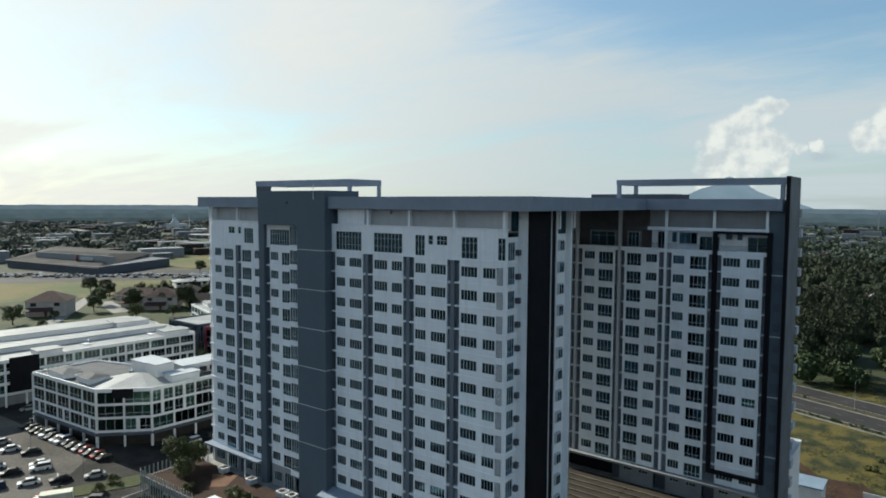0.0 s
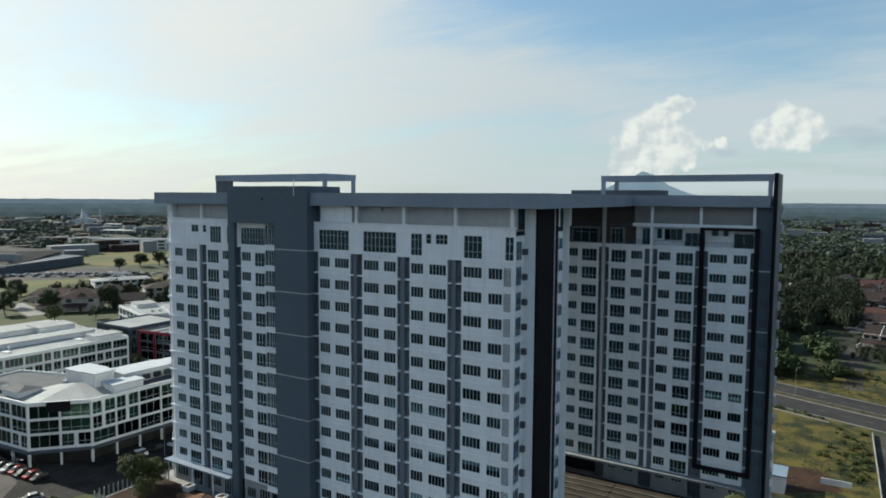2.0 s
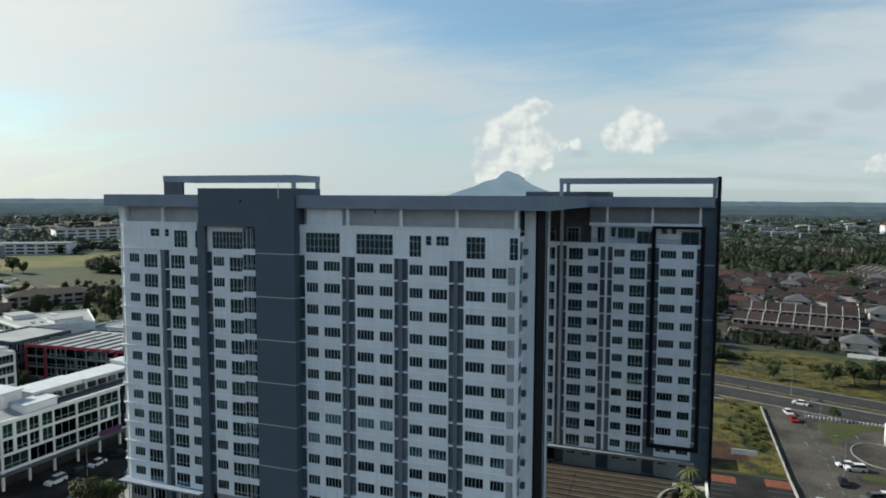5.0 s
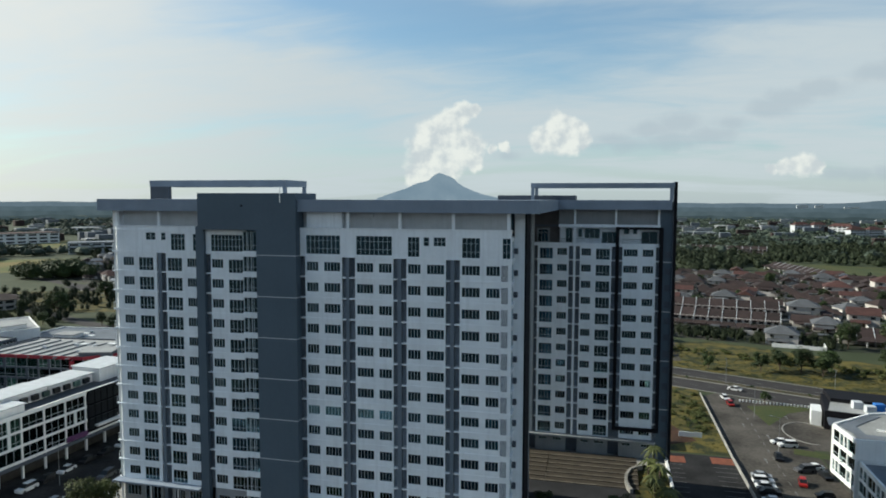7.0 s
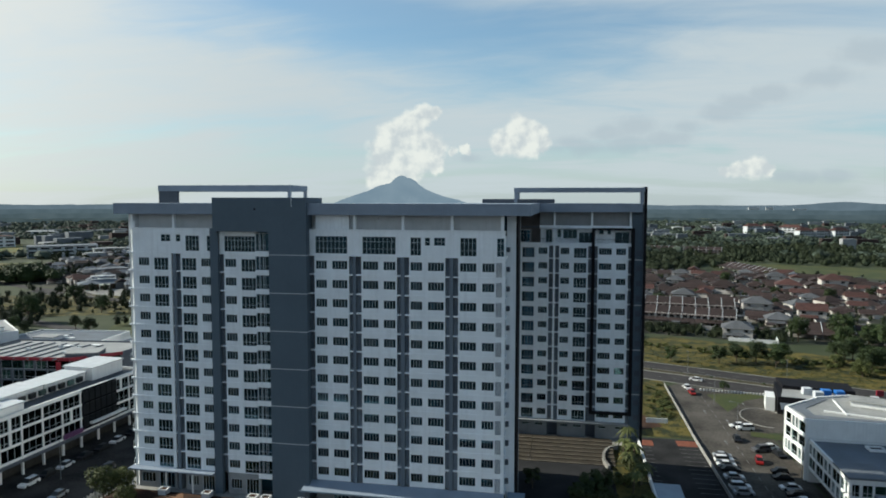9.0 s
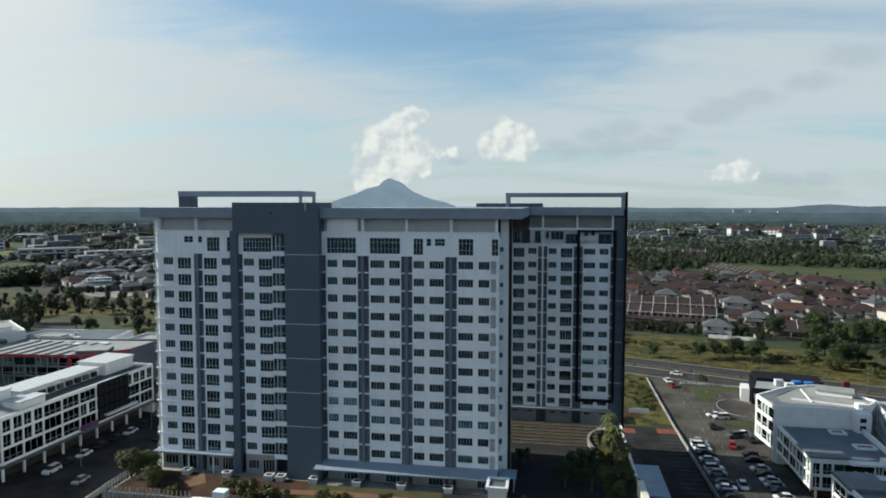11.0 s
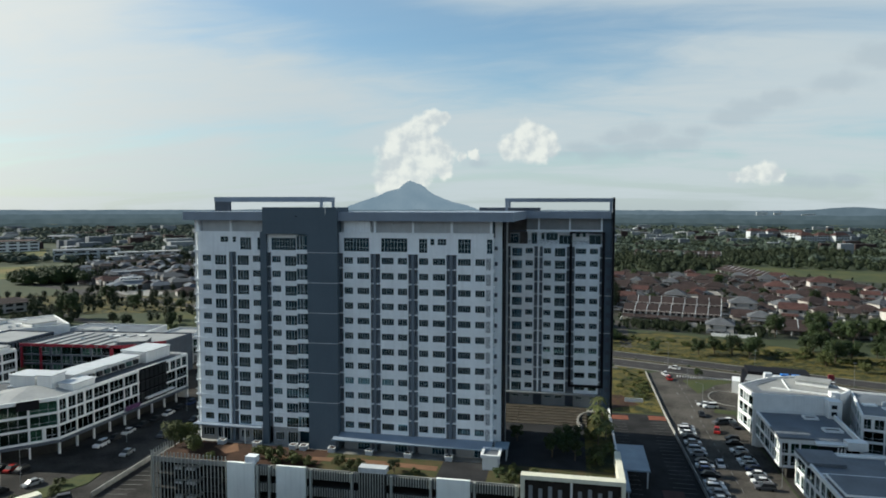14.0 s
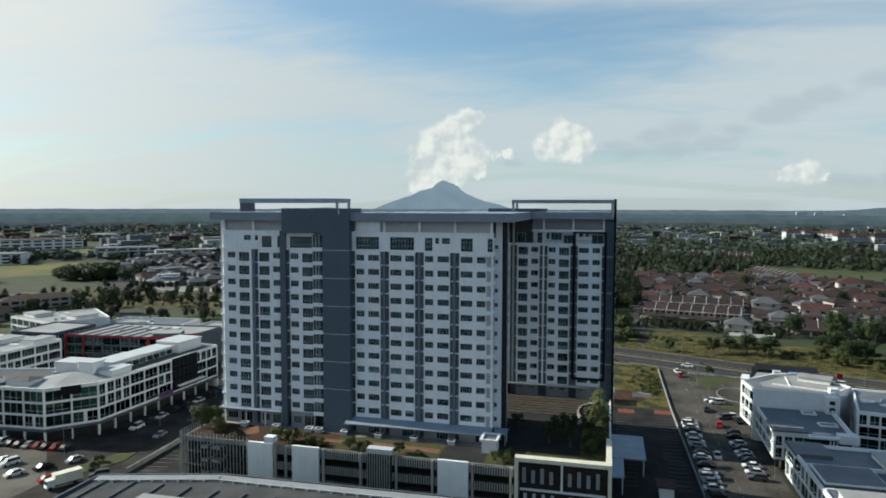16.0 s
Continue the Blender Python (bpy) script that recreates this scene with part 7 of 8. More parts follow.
# ---- far buildings ----
def block(name, p, q, depth, h, wallm, roofm, label, storeys=3, hip=0.0, bays=10):
    """A long building from p to q with window bands, floor by floor, and a roof."""
    L, ang = facing(p, q)
    c = ((p[0] + q[0]) / 2, (p[1] + q[1]) / 2)
    b = thing(name, (c[0], c[1], 0), label, "building")
    part("wall", Geo().box(-L / 2, 0, 0, L / 2, depth, h), wallm, b, at=(c[0], c[1], 0), turn=ang)
    if hip:
        g = Geo().add([(-L / 2 - 1, -1, h - 0.1), (L / 2 + 1, -1, h - 0.1), (L / 2 + 1, depth + 1, h - 0.1), (-L / 2 - 1, depth + 1, h - 0.1), (-L / 2 + depth / 2, depth / 2, h + hip), (L / 2 - depth / 2, depth / 2, h + hip)],
                      [(0, 1, 5, 4), (1, 2, 5), (2, 3, 4, 5), (3, 0, 4), (3, 2, 1, 0)])
    else:
        g = Geo().box(-L / 2 - 0.4, -0.6, h, L / 2 + 0.4, depth + 0.4, h + 0.7)
    part("roof", g, roofm, b, at=(c[0], c[1], 0), turn=ang)
    fh = h / storeys
    me = Geo().box(0, -0.12, 0, L / bays * 0.72, 0.05, fh * 0.5).mesh("window", CARGLASS)
    for f in range(storeys):
        for i in range(bays):
            s = -L / 2 + L / bays * (i + 0.14)
            part("window", me, None, b, at=(c[0] + s * math.cos(ang), c[1] + s * math.sin(ang), f * fh + fh * 0.3), turn=ang)
    return b


block("office_row", (-750, 448), (-628, 516), 30, 11, WHITE2, ROOFDARK, "long white three-storey office row", bays=14)
block("office_row", (-826, 672), (-770, 760), 40, 14, WHITE2, TILE_RED, "white office row with red roof", bays=8)
block("office_row", (-608, 600), (-556, 645), 30, 12, LIGHTGREY, ROOFDARK, "grey three-storey office building", bays=6)
block("long_hall", (-422, 252), (-410, 284), 14, 6.5, WHITE2, ROOFMETAL, "long white hall with pale metal roof", 2, 1.2, 8)
block("long_hall", (-371, 252), (-350, 290), 16, 6, HOUSEWALL, TILE, "long hall with maroon tiled roof", 2, 2.5, 8)
block("roadside_shop", (-412, 448), (-396, 474), 14, 6, LIGHTGREY, ROOFDARK, "low grey roadside shop building", 1, 0, 4)
for k, (p, q) in enumerate((((312, 1340), (340, 1350)), ((344, 1342), (368, 1350)), ((356, 1300), (384, 1270)), ((342, 1143), (366, 1150)), ((370, 1150), (392, 1158)), ((398, 1150), (425, 1165)))):
    block("apartment_block", p, q, 14, 16, LIGHTGREY, TILE_RED, "far pale apartment block with red roof", 4, 5.0, 5)
for k, (x, y, w) in enumerate(((260, 1500, 30), (210, 1480, 22), (120, 1400, 26), (60, 1380, 30), (20, 1420, 40), (420, 1560, 24), (470, 1600, 26), (330, 1640, 30), (-110, 1330, 36), (-215, 1440, 20), (-160, 1400, 26), (140, 1700, 30), (240, 1780, 36),
                               (-540, 1250, 60), (-700, 1200, 50), (-620, 1330, 70), (-820, 1080, 60), (-930, 980, 50), (-1050, 860, 60), (-1180, 760, 60), (-1250, 560, 70), (-1000, 640, 60), (-900, 820, 70))):
    block("far_building", (x - w / 2, y), (x + w / 2, y + (12 if k % 2 else -8)), 12, 6 + (k % 3) * 1.6, LIGHTGREY if k % 3 else MIDGREY, ROOFMETAL if k % 2 else TILE_GREY, "far low pale building among trees", 2, 1.5, 4)
# low roofs of the far town, too small to tell apart
for nm, mt, sd in (("far_town", MIDGREY, 1), ("far_town", ROOFDARK, 2), ("far_town", TILE, 3)):
    g = Geo()
    q = random.Random(sd)
    for k in range(90):
        a, d = radians(q.uniform(12, 76)), q.uniform(720, 1950)
        if 0.70 < a < 0.92 and d < 1010:
            continue
        x, y = -40 - d * math.sin(a), d * math.cos(a)
        w, t_, h = q.uniform(12, 46), q.uniform(8, 18), q.uniform(5, 13)
        c, s_ = math.cos(a + 0.3), math.sin(a + 0.3)
        g.prism([(x + u * c - v * s_, y + u * s_ + v * c) for u, v in ((-w / 2, -t_ / 2), (w / 2, -t_ / 2), (w / 2, t_ / 2), (-w / 2, t_ / 2))], 0, h)
    for k in range(60):
        a, d = radians(q.uniform(-30, 10)), q.uniform(1000, 1950)
        x, y = -40 - d * math.sin(a), d * math.cos(a)
        w, t_, h = q.uniform(10, 34), q.uniform(8, 14), q.uniform(7, 15)
        g.box(x - w / 2, y - t_ / 2, 0, x + w / 2, y + t_ / 2, h)
    single(nm, g, mt, "low roofs of a far town among trees", "buildings", kind="stuff")
# crowded small houses of the estate beyond the park
for mt, sd, lab in ((TILE_GREY, 41, "crowded grey-roofed houses of an estate"), (TILE, 42, "crowded brown-roofed houses of an estate"), (DARKGREY, 43, "crowded dark-roofed houses of an estate")):
    g, gw = Geo(), Geo()
    q = random.Random(sd)
    for k in range(60):
        u, v = q.uniform(0, 1), q.uniform(0, 1)
        x, y = -470 + 190 * u - 90 * v, 420 + 250 * v - 40 * u
        if (x + 460) ** 2 + (y - 425) ** 2 < 1900:
            continue
        w, d_, h = q.uniform(5, 9), q.uniform(4, 6), q.uniform(3.2, 5.5)
        a = radians(45 + q.choice((0, 0, 90)) + q.uniform(-6, 6))
        c, s_ = math.cos(a), math.sin(a)
        at = lambda i, j: (x + i * c - j * s_, y + i * s_ + j * c)
        gw.prism([at(-w, -d_), at(w, -d_), at(w, d_), at(-w, d_)], 0, h)
        e = [(*at(i * (w + 0.6), j * (d_ + 0.6)), h) for i, j in ((-1, -1), (1, -1), (1, 1), (-1, 1))] + [(*at(-w + 2, 0), h + 2.2), (*at(w - 2, 0), h + 2.2)]
        g.add(e, [(0, 1, 5, 4), (1, 2, 5), (2, 3, 4, 5), (3, 0, 4), (3, 2, 1, 0)])
    single("estate_roofs", g, mt, lab, "houses", kind="stuff")
    single("estate_walls", gw, DIMWALL, "pale walls of crowded estate houses", "houses", kind="stuff")
# garden walls, car porches and sheds crowded between the houses
for mt, sd, lab, nm in ((HOUSEWALL, 51, "low pale garden walls and porches between houses", "yard_walls"), (TILE_GREY, 52, "small grey sheds and porch roofs between houses", "yard_sheds"), (TILE, 53, "small brown lean-to roofs between houses", "yard_sheds")):
    g = Geo()
    q = random.Random(sd)
    for k in range(260):
        x = q.uniform(-6, 200)
        y = q.uniform(312, 600) - 0.15 * x
        a = radians(-12 + q.choice((0, 90)) + q.uniform(-5, 5))
        d, n_ = Vector((math.cos(a), math.sin(a))), Vector((-math.sin(a), math.cos(a)))
        L = q.uniform(3, 9) if mt is HOUSEWALL else q.uniform(1.6, 3.4)
        w = 0.2 if mt is HOUSEWALL else q.uniform(1.2, 2.4)
        h0, h1 = (0, q.uniform(1.2, 2.2)) if mt is HOUSEWALL else (2.3, q.uniform(2.5, 3.1))
        c = Vector((x, y))
        g.prism([tuple(c - d * L - n_ * w), tuple(c + d * L - n_ * w), tuple(c + d * L + n_ * w), tuple(c - d * L + n_ * w)], h0, h1)
        if h0:
            for e, f in ((-1, -1), (1, 1)):
                p = c + d * L * 0.9 * e + n_ * w * 0.9 * f
                g.box(p.x - 0.12, p.y - 0.12, 0, p.x + 0.12, p.y + 0.12, h0)
    single(nm, g, mt, lab, "yards", kind="stuff")
single("boundary_wall", Geo().beam((38, 286.5), (58, 282), 0.25, 0, 1.6).beam((58, 282), (60, 292), 0.25, 0, 1.6), WHITE2, "white plastered wall round a corner house", "wall", kind="structure")
# low hall with a white roof lantern beside the street
LH = (-361, 396, 0)
lh = thing("roadside_hall", LH, "low hall with grey roof and a white roof lantern", "building")
part("wall", Geo().box(-13, -6, 0, 13, 6, 4.2), BARK, lh, at=LH, turn=radians(40))
part("roof", Geo().add([(-17, -9, 4.0), (17, -9, 4.0), (17, 9, 4.0), (-17, 9, 4.0), (-8, -1.5, 6.6), (8, -1.5, 6.6), (8, 1.5, 6.6), (-8, 1.5, 6.6)],
                       [(0, 1, 5, 4), (1, 2, 6, 5), (2, 3, 7, 6), (3, 0, 4, 7), (4, 5, 6, 7), (3, 2, 1, 0)]), ROOFDARK, lh, at=LH, turn=radians(40))
g = Geo().box(-8, -1.4, 8.6, 8, 1.4, 9.2).box(-8, -1.4, 6.5, 8, 1.4, 7.0)
for i in range(7):
    g.box(-8 + i * 2.62, -1.4, 7.0, -7.7 + i * 2.62, 1.4, 8.6)
part("lantern", g, WHITE2, lh, at=LH, turn=radians(40))
part("porch", Geo().box(-3.5, -12, 3.2, 3.5, -6, 4.0).box(-3.3, -11.8, 0, -2.8, -11.3, 3.2).box(2.8, -11.8, 0, 3.3, -11.3, 3.2), CREAM, lh, at=LH, turn=radians(40))
block("office_row", (-548, 628), (-496, 676), 18, 9, WHITE2, ROOFMETAL, "white school block with pale roof", bays=7)
# supermarket hall with dark sloping roof
hall = thing("supermarket_hall", (-650, 300, 0), "large supermarket hall with dark sloping roof", "building")
part("wall", Geo().prism([(-690, 245), (-560, 266), (-600, 352), (-748, 330)], 0, 7), DARKGREY, hall)
part("roof", Geo().add([(-692, 243, 7), (-558, 264, 6), (-636, 356, 10), (-750, 332, 12), (-676, 276, 15), (-610, 300, 14), (-746, 310, 14)], [(0, 1, 5, 4), (1, 2, 5), (4, 5, 2, 3, 6), (0, 4, 6)]), HALLROOF, hall)
part("fascia", Geo().beam((-672, 262), (-566, 281), 1.0, 8.5, 14.6), MIDGREY, hall)
part("sign_disc", Geo().rod((-612, 271.5, 11.5), (-612.3, 270.6, 11.5), 3.0, 3.0, 20), RED, hall)
part("sign_bar", Geo().beam((-607, 272.2), (-590, 275.2), -0.5, 10.4, 12.6), LIGHTGREY, hall)
# mosque far away
mosque = thing("far_mosque", (-1316, 788, 0), "far white domed building with slender towers", "building")
part("wall", Geo().box(-1338, 780, 0, -1292, 800, 15), LIGHTGREY, mosque)
g = Geo()
for i in range(6):
    g.rod((-1318, 788, 15 + i * 2.2), (-1318, 788, 17.2 + i * 2.2), 9 * math.cos(i * 0.26), 9 * math.cos((i + 1) * 0.26), 14)
part("dome", g, LIGHTGREY, mosque)
for x in (-1284, -1346):
    part("tower", Geo().rod((x, 800, 0), (x, 800, 34), 1.6, 0.9, 8), LIGHTGREY, mosque)
for k, (az, d, h, w) in enumerate(((-14.8, 4330, 24, 60), (-15.9, 4320, 22, 40), (-18.0, 4340, 14, 70), (3.0, 1800, 38, 2))):
    a = radians(az)
    single("far_block", Geo().box(-w / 2, -6, 0, w / 2, 6, h + 8), LIGHTGREY, "far pale slab block on the horizon", "building", at=(-40 - d * math.sin(a), d * math.cos(a), 0))

# ---- cars ----
def car_proto(kind, col, label):
    """A car: moulded body with tapered cabin, glass band, wheels and lamps."""
    L, W, H = {"sedan": (4.4, 1.74, 1.45), "hatch": (3.7, 1.66, 1.5), "suv": (4.5, 1.82, 1.75), "van": (4.6, 1.8, 1.95)}[kind]
    t = thing("car", (0, 0, 0), label, "car")
    g = Geo()
    hb = H * 0.56
    prof = {"sedan": (-0.30, -0.12, 0.24, 0.38), "hatch": (-0.30, -0.12, 0.40, 0.48), "suv": (-0.27, -0.12, 0.42, 0.48), "van": (-0.40, -0.27, 0.46, 0.49)}[kind]
    lower = [(-L / 2, 0.32), (-L / 2 + 0.05, hb * 0.86), (prof[0] * L, hb), (prof[3] * L, hb + 0.04), (L / 2 - 0.04, hb * 0.95), (L / 2, 0.36), (L / 2 - 0.1, 0.2), (-L / 2 + 0.1, 0.2)]
    vs, k = [], len(lower)
    for s, ins in ((-1, 0.06), (-1, 0.0), (1, 0.0), (1, 0.06)):
        for x, z in lower:
            zz = z if abs(ins) < 0.01 else z
            vs.append((x * (1 - ins * 0.2), s * (W / 2 - ins), zz + (0.03 if (ins and z > 0.5) else 0)))
    fs = []
    for a in range(3):
        for i in range(k):
            j = (i + 1) % k
            fs.append((a * k + i, (a + 1) * k + i, (a + 1) * k + j, a * k + j))
    fs += [tuple(range(k)), tuple(range(4 * k - 1, 3 * k - 1, -1))]
    g.add(vs, fs)
    roof_w = W / 2 - 0.22
    top = [(prof[1] * L, H), (prof[2] * L, H)]
    g.add([(top[0][0] + 0.05, -roof_w, H - 0.04), (top[1][0], -roof_w, H - 0.04), (top[1][0], roof_w, H - 0.04), (top[0][0] + 0.05, roof_w, H - 0.04), (top[0][0] + 0.15, -roof_w + 0.1, H), (top[1][0] - 0.1, -roof_w + 0.1, H), (top[1][0] - 0.1, roof_w - 0.1, H), (top[0][0] + 0.15, roof_w - 0.1, H)],
          [(3, 2, 1, 0), (4, 5, 6, 7), (0, 1, 5, 4), (1, 2, 6, 5), (2, 3, 7, 6), (3, 0, 4, 7)])
    part("body", g, CARCOL[col], t)
    wb = W / 2 - 0.08
    g = Geo().add([(prof[0] * L, -wb, hb + 0.02), (prof[3] * L, -wb, hb + 0.04), (prof[3] * L, wb, hb + 0.04), (prof[0] * L, wb, hb + 0.02), (top[0][0], -roof_w, H - 0.045), (top[1][0], -roof_w, H - 0.045), (top[1][0], roof_w, H - 0.045), (top[0][0], roof_w, H - 0.045)],
                  [(0, 1, 5, 4), (1, 2, 6, 5), (2, 3, 7, 6), (3, 0, 4, 7), (4, 5, 6, 7)])
    part("window_band", g, CARGLASS, t)
    wm = Geo().rod((0, -0.1, 0), (0, 0.1, 0), 0.31, 0.31, 14).mesh("wheel", TYRE)
    for x in (-L * 0.3, L * 0.3):
        for y in (-W / 2 + 0.1, W / 2 - 0.1):
            part("wheel", wm, None, t, at=(x, y, 0.31))
    return t


CARS = [car_proto("sedan", "white", "white saloon car on dark asphalt"), car_proto("sedan", "silver", "silver saloon car on dark asphalt"), car_proto("hatch", "black", "small black hatchback on asphalt"), car_proto("hatch", "red", "small red hatchback on asphalt"),
        car_proto("suv", "white", "white parked sport utility car"), car_proto("suv", "grey", "dark grey parked sport utility car"), car_proto("sedan", "black", "black saloon car on asphalt"), car_proto("van", "silver", "silver people carrier on asphalt"), car_proto("hatch", "blue", "small dark blue hatchback on asphalt")]


def park(i, x, y, ang, z=0.03):
    m = pose(x, y, z, 0, 0, ang)
    if CARS[i] in used:
        return copy_thing(CARS[i], m)
    used.add(CARS[i])
    CARS[i].matrix_basis = m
    return CARS[i]


r = random.Random(77)
for i, y in enumerate([139, 136, 133.2, 130.4, 126, 123.2, 120.5, 117.8, 112.2, 109.5, 106.7, 104, 99, 96.2, 93.5, 90, 86.5]):
    park((1, 4, 0, 6, 0, 2, 4, 1, 6, 0, 8, 6, 0, 4, 1, 0, 2)[i], 2.9 + r.uniform(-0.25, 0.25), y, 180 + r.uniform(-4, 4))
for i, y in enumerate([131, 127.5, 122, 118.5, 115.2, 112.4, 109.6, 106.2, 102.2, 98.5]):
    park((2, 6, 0, 6, 0, 1, 8, 0, 0, 5)[i], 13.6 + r.uniform(-0.25, 0.25), y, r.uniform(-4, 4))
for i, x, y, a in ((0, 6.7, 111.5, 88), (0, 5.4, 201, 100), (3, 5.9, 194.5, 95), (0, 12.4, 163, 8), (4, 13.8, 161.2, 8), (6, 9.6, 152, 85), (5, 13.5, 145, 20), (6, 17.0, 142.5, 100), (0, 10.2, 212, -22), (0, 15.9, 147, 10), (3, 11, 137, 80), (4, 60, 196, -22), (0, 110, 181, 158)):
    park(i, x, y, a)
row_c = (6, 2, 6, 2, 4, 6, 0, 4, 2, 6, 1, 3, 6, 3, 2)
for i in range(15):                                  # in front of the corner block
    park(row_c[i], -197 + i * 2.75 + r.uniform(-0.2, 0.2), 73.4 + i * 0.12, 90 + r.uniform(-4, 4))
for i, x, y, a in ((0, -182, 63.6, 80), (1, -189, 64, 75), (0, -166.5, 64.2, 70), (4, -163.6, 63.2, 70), (6, -166, 58, 70), (0, -157, 58.2, 70), (6, -153.6, 63.2, 75), (1, -149.8, 68.9, 70), (3, -146.8, 57.3, 62), (5, -137, 62.6, 40), (6, -176, 66, 75), (2, -186, 58, 75), (0, -172.5, 57, 72), (8, -160, 53, 72), (0, -195, 57, 75),
                   (4, -151.6, 94, 88), (2, -151.4, 99, 90), (0, -151.2, 104.5, 92), (6, -150.8, 110.4, 90), (6, -150.2, 116, 88), (0, -150, 121.6, 90), (2, -149.8, 127.2, 92), (8, -149.4, 133, 90), (1, -141, 90, 90), (6, -139, 118, 88), (5, -140, 104, 92), (0, -214, 88, 84), (6, -214, 94, 84), (3, -213.6, 100, 84), (1, -214, 80, 84), (2, -214, 108, 86), (6, -213, 114, 86)):
    park(i, x, y, a)
for z in (3.4, 6.5, 9.5):                            # inside the car park
    for i, x in enumerate((-108.5, -105.6, -100.2)):
        park((0, 4, 6)[i], x, 64.0, 90, z)
# white box lorry
lorry = thing("box_lorry", (-141.6, 55.6, 0.03), "cream box lorry standing on the street", "lorry")
lorry.rotation_euler.z = radians(62)
part("cargo_box", Geo().box(-1.2, -1.15, 0.95, 4.6, 1.15, 3.2), CREAM, lorry, at=(-141.6, 55.6, 0.03))
part("cab", Geo().add([(-3.0, -1.0, 0.5), (-1.35, -1.0, 0.5), (-1.35, 1.0, 0.5), (-3.0, 1.0, 0.5), (-2.75, -0.95, 2.25), (-1.35, -0.95, 2.3), (-1.35, 0.95, 2.3), (-2.75, 0.95, 2.25)], [(3, 2, 1, 0), (4, 5, 6, 7), (0, 1, 5, 4), (1, 2, 6, 5), (2, 3, 7, 6), (3, 0, 4, 7)]), WHITE2, lorry, at=(-141.6, 55.6, 0.03))
part("windscreen", Geo().box(-3.0, -0.85, 1.35, -2.8, 0.85, 2.05), CARGLASS, lorry, at=(-141.6, 55.6, 0.03))
part("chassis", Geo().box(-1.35, -0.5, 0.5, 4.4, 0.5, 0.95), TYRE, lorry, at=(-141.6, 55.6, 0.03))
lw = Geo().rod((0, -0.15, 0), (0, 0.15, 0), 0.42, 0.42, 14).mesh("wheel", TYRE)
for x in (-2.2, 3.0):
    for y in (-0.9, 0.9):
        part("wheel", lw, None, lorry, at=(-141.6 + x, 55.6 + y, 0.45))
# crowd of tiny far cars beside the hall
for col, n_cars, lab in (("white", 70, "rows of far white parked cars beside the hall"), ("silver", 60, "rows of far silver parked cars beside the hall"), ("black", 110, "rows of far dark parked cars beside the hall")):
    g = Geo()
    for k in range(n_cars):
        u, v = r.random(), r.random()
        x, y = -625 + 150 * u + r.uniform(-6, 6), 205 + 125 * u + (v - 0.5) * 30
        a = r.choice((0.7, 2.2)) + r.uniform(-0.1, 0.1)
        d, s = Vector((math.cos(a), math.sin(a))), Vector((-math.sin(a), math.cos(a)))
        p = Vector((x, y))
        for (l0, l1, w, z0, z1) in ((-2.1, 2.1, 0.85, 0.3, 0.9), (-1.0, 1.4, 0.7, 0.9, 1.45)):
            g.prism([tuple(p + d * l0 - s * w), tuple(p + d * l1 - s * w), tuple(p + d * l1 + s * w), tuple(p + d * l0 + s * w)], z0, z1)
    single("parked_cars", g, CARCOL[col], lab, "cars", kind="stuff")

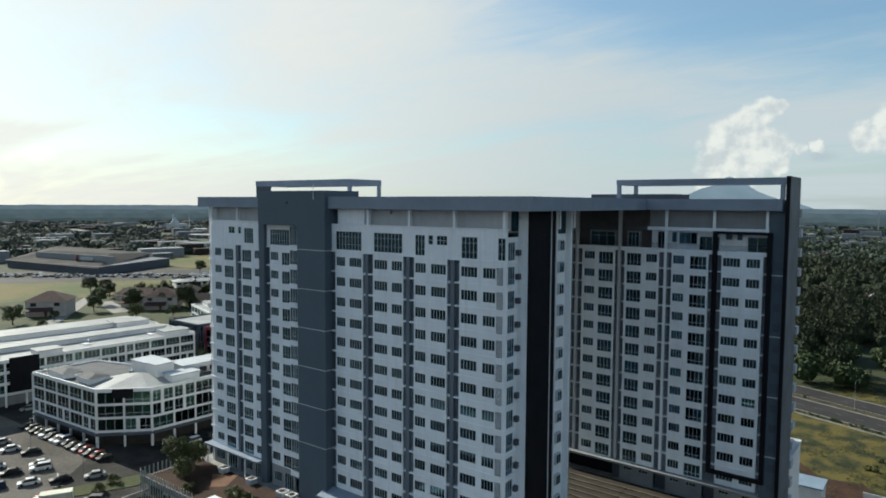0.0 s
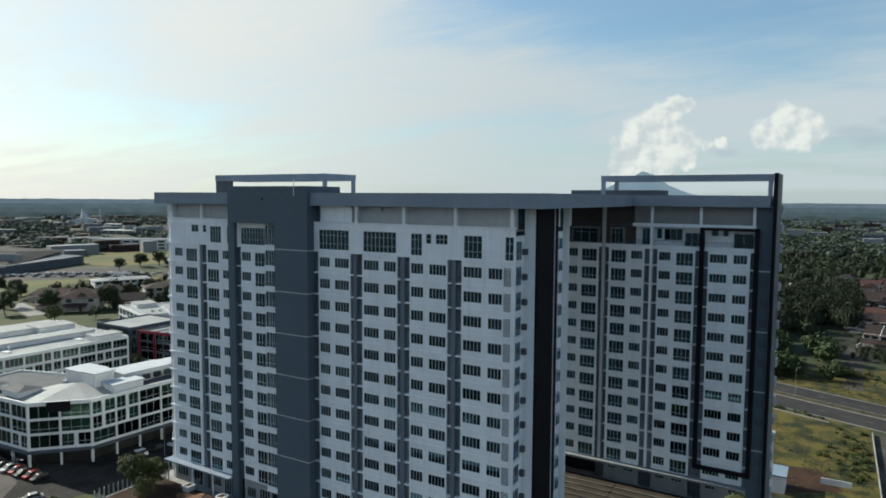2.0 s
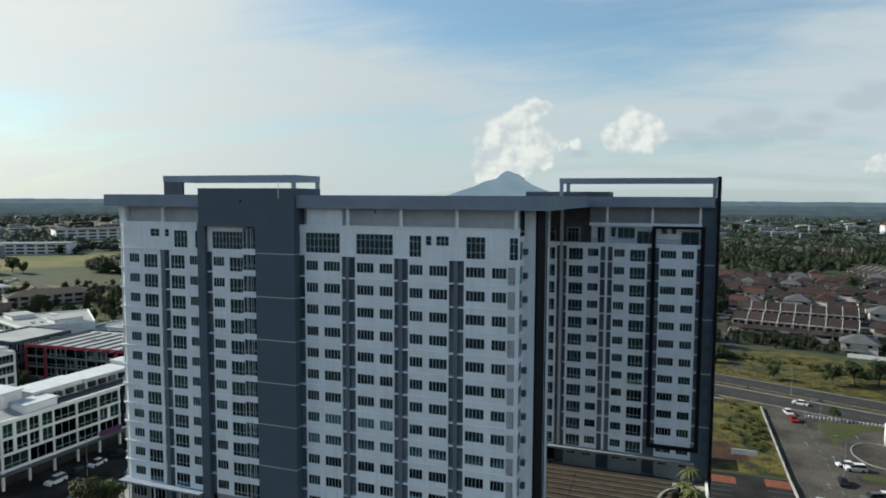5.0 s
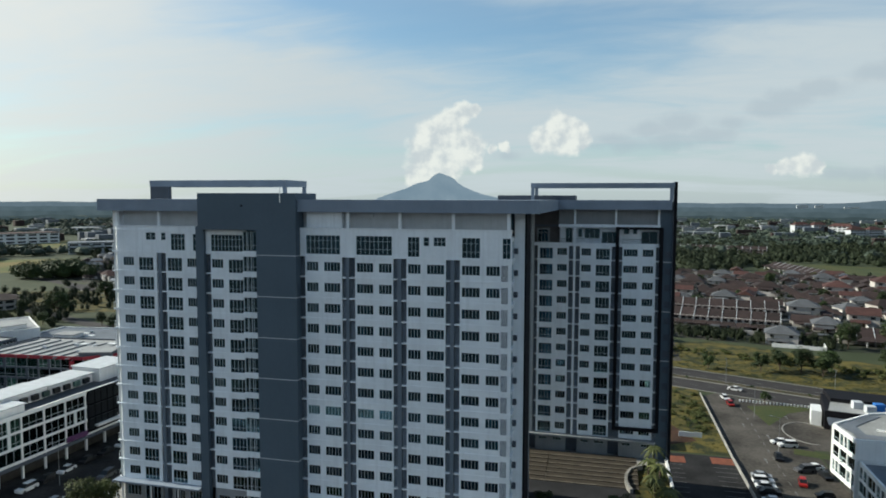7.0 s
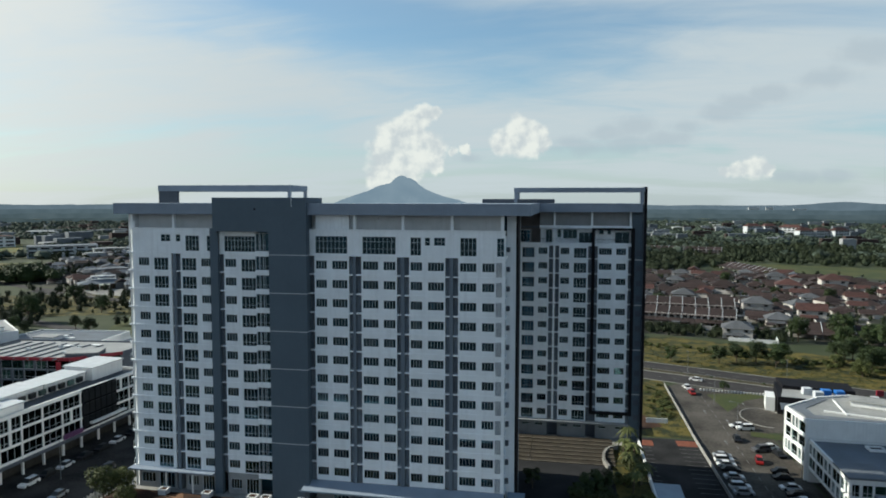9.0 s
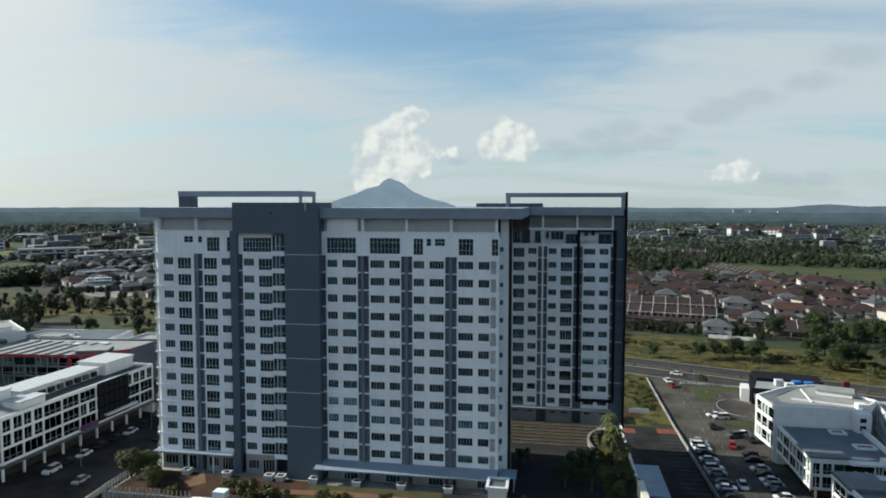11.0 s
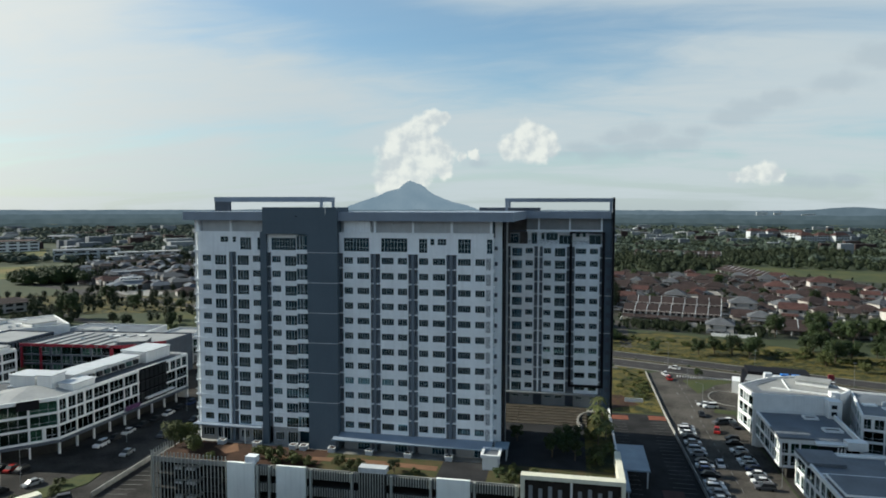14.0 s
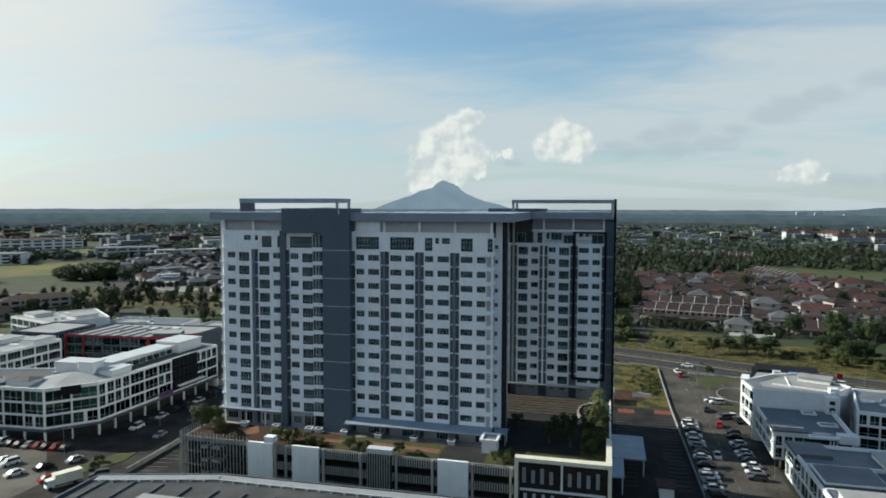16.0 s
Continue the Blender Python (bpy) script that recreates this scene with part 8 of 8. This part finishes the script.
# ---- street furniture ----
def street_lamp(x, y, ang, h=9.0):
    t = thing("street_lamp", (x, y, 0), "slim grey street lamp with one arm", "street lamp", "street lamps")
    part("pole", Geo().rod((0, 0, 0), (0, 0, h), 0.07, 0.045, 8), POLE, t, at=(x, y, 0))
    d = Vector((math.cos(ang), math.sin(ang), 0))
    part("arm", Geo().rod((0, 0, h - 0.1), tuple(d * 1.8 + Vector((0, 0, h + 0.3))), 0.045, 0.035, 6), POLE, t, at=(x, y, 0))
    e = d * 2.0 + Vector((0, 0, h + 0.3))
    part("lamp_head", Geo().box(e.x - 0.35, e.y - 0.14, e.z - 0.08, e.x + 0.35, e.y + 0.14, e.z + 0.06), POLE, t, at=(x, y, 0))


for k in range(9):
    p = RC + RD * (-110 + k * 32)
    street_lamp(p.x, p.y, 1.2 if k % 2 else -1.9)
for y in (100, 128, 156, 184):
    street_lamp(10.5 if y > 150 else 17.5, y, math.pi)
for x, y in ((-151, 67), (-147, 98), (-146.5, 126), (-176, 66)):
    street_lamp(x, y, 0.0 if x < -150 else math.pi)
# chevron kerb posts round the forecourt corner
g = Geo()
for k in range(22):
    c = Vector((9.5, 199.5)) + Vector((1, -0.12)).normalized() * (k * 0.95)
    g.box(c.x - 0.2, c.y - 0.15, 0, c.x + 0.2, c.y + 0.15, 0.7)
single("barrier_posts", g, WHITE2, "row of short white barrier posts", "bollards", kind="stuff")
g = Geo()
for k in range(40):
    a = k / 40 * 2 * math.pi
    b = (k + 1) / 40 * 2 * math.pi
    if 0.5 < a < 4.6:
        g.beam((22 + 6.5 * math.cos(a), 173 + 9 * math.sin(a)), (22 + 6.5 * math.cos(b), 173 + 9 * math.sin(b)), 0.3, 0, 0.2)
single("kerb", g, PAVING, "curved pale kerb of the drive-through lane", "kerb", kind="structure")
sign = thing("plot_sign", (-9.5, 161.8, 0), "long low white sign in the grass", "sign")
part("panel", Geo().box(-12.4, 161.7, 0.4, -6.6, 161.85, 1.7), WHITE2, sign)
for x in (-11.9, -9.5, -7.1):
    part("post", Geo().box(x - 0.06, 161.85, 0, x + 0.06, 161.97, 1.6), CONCRETE, sign)
tankhouse = thing("pump_house", (-21, 155.5, 0), "small white flat-roofed pump house", "hut")
part("wall", Geo().box(-23.5, 152, 0, -18.8, 158, 3.7), WHITE2, tankhouse)
part("roof", Geo().box(-23.8, 151.7, 3.7, -18.5, 158.3, 4.0), BLUEMETAL, tankhouse)
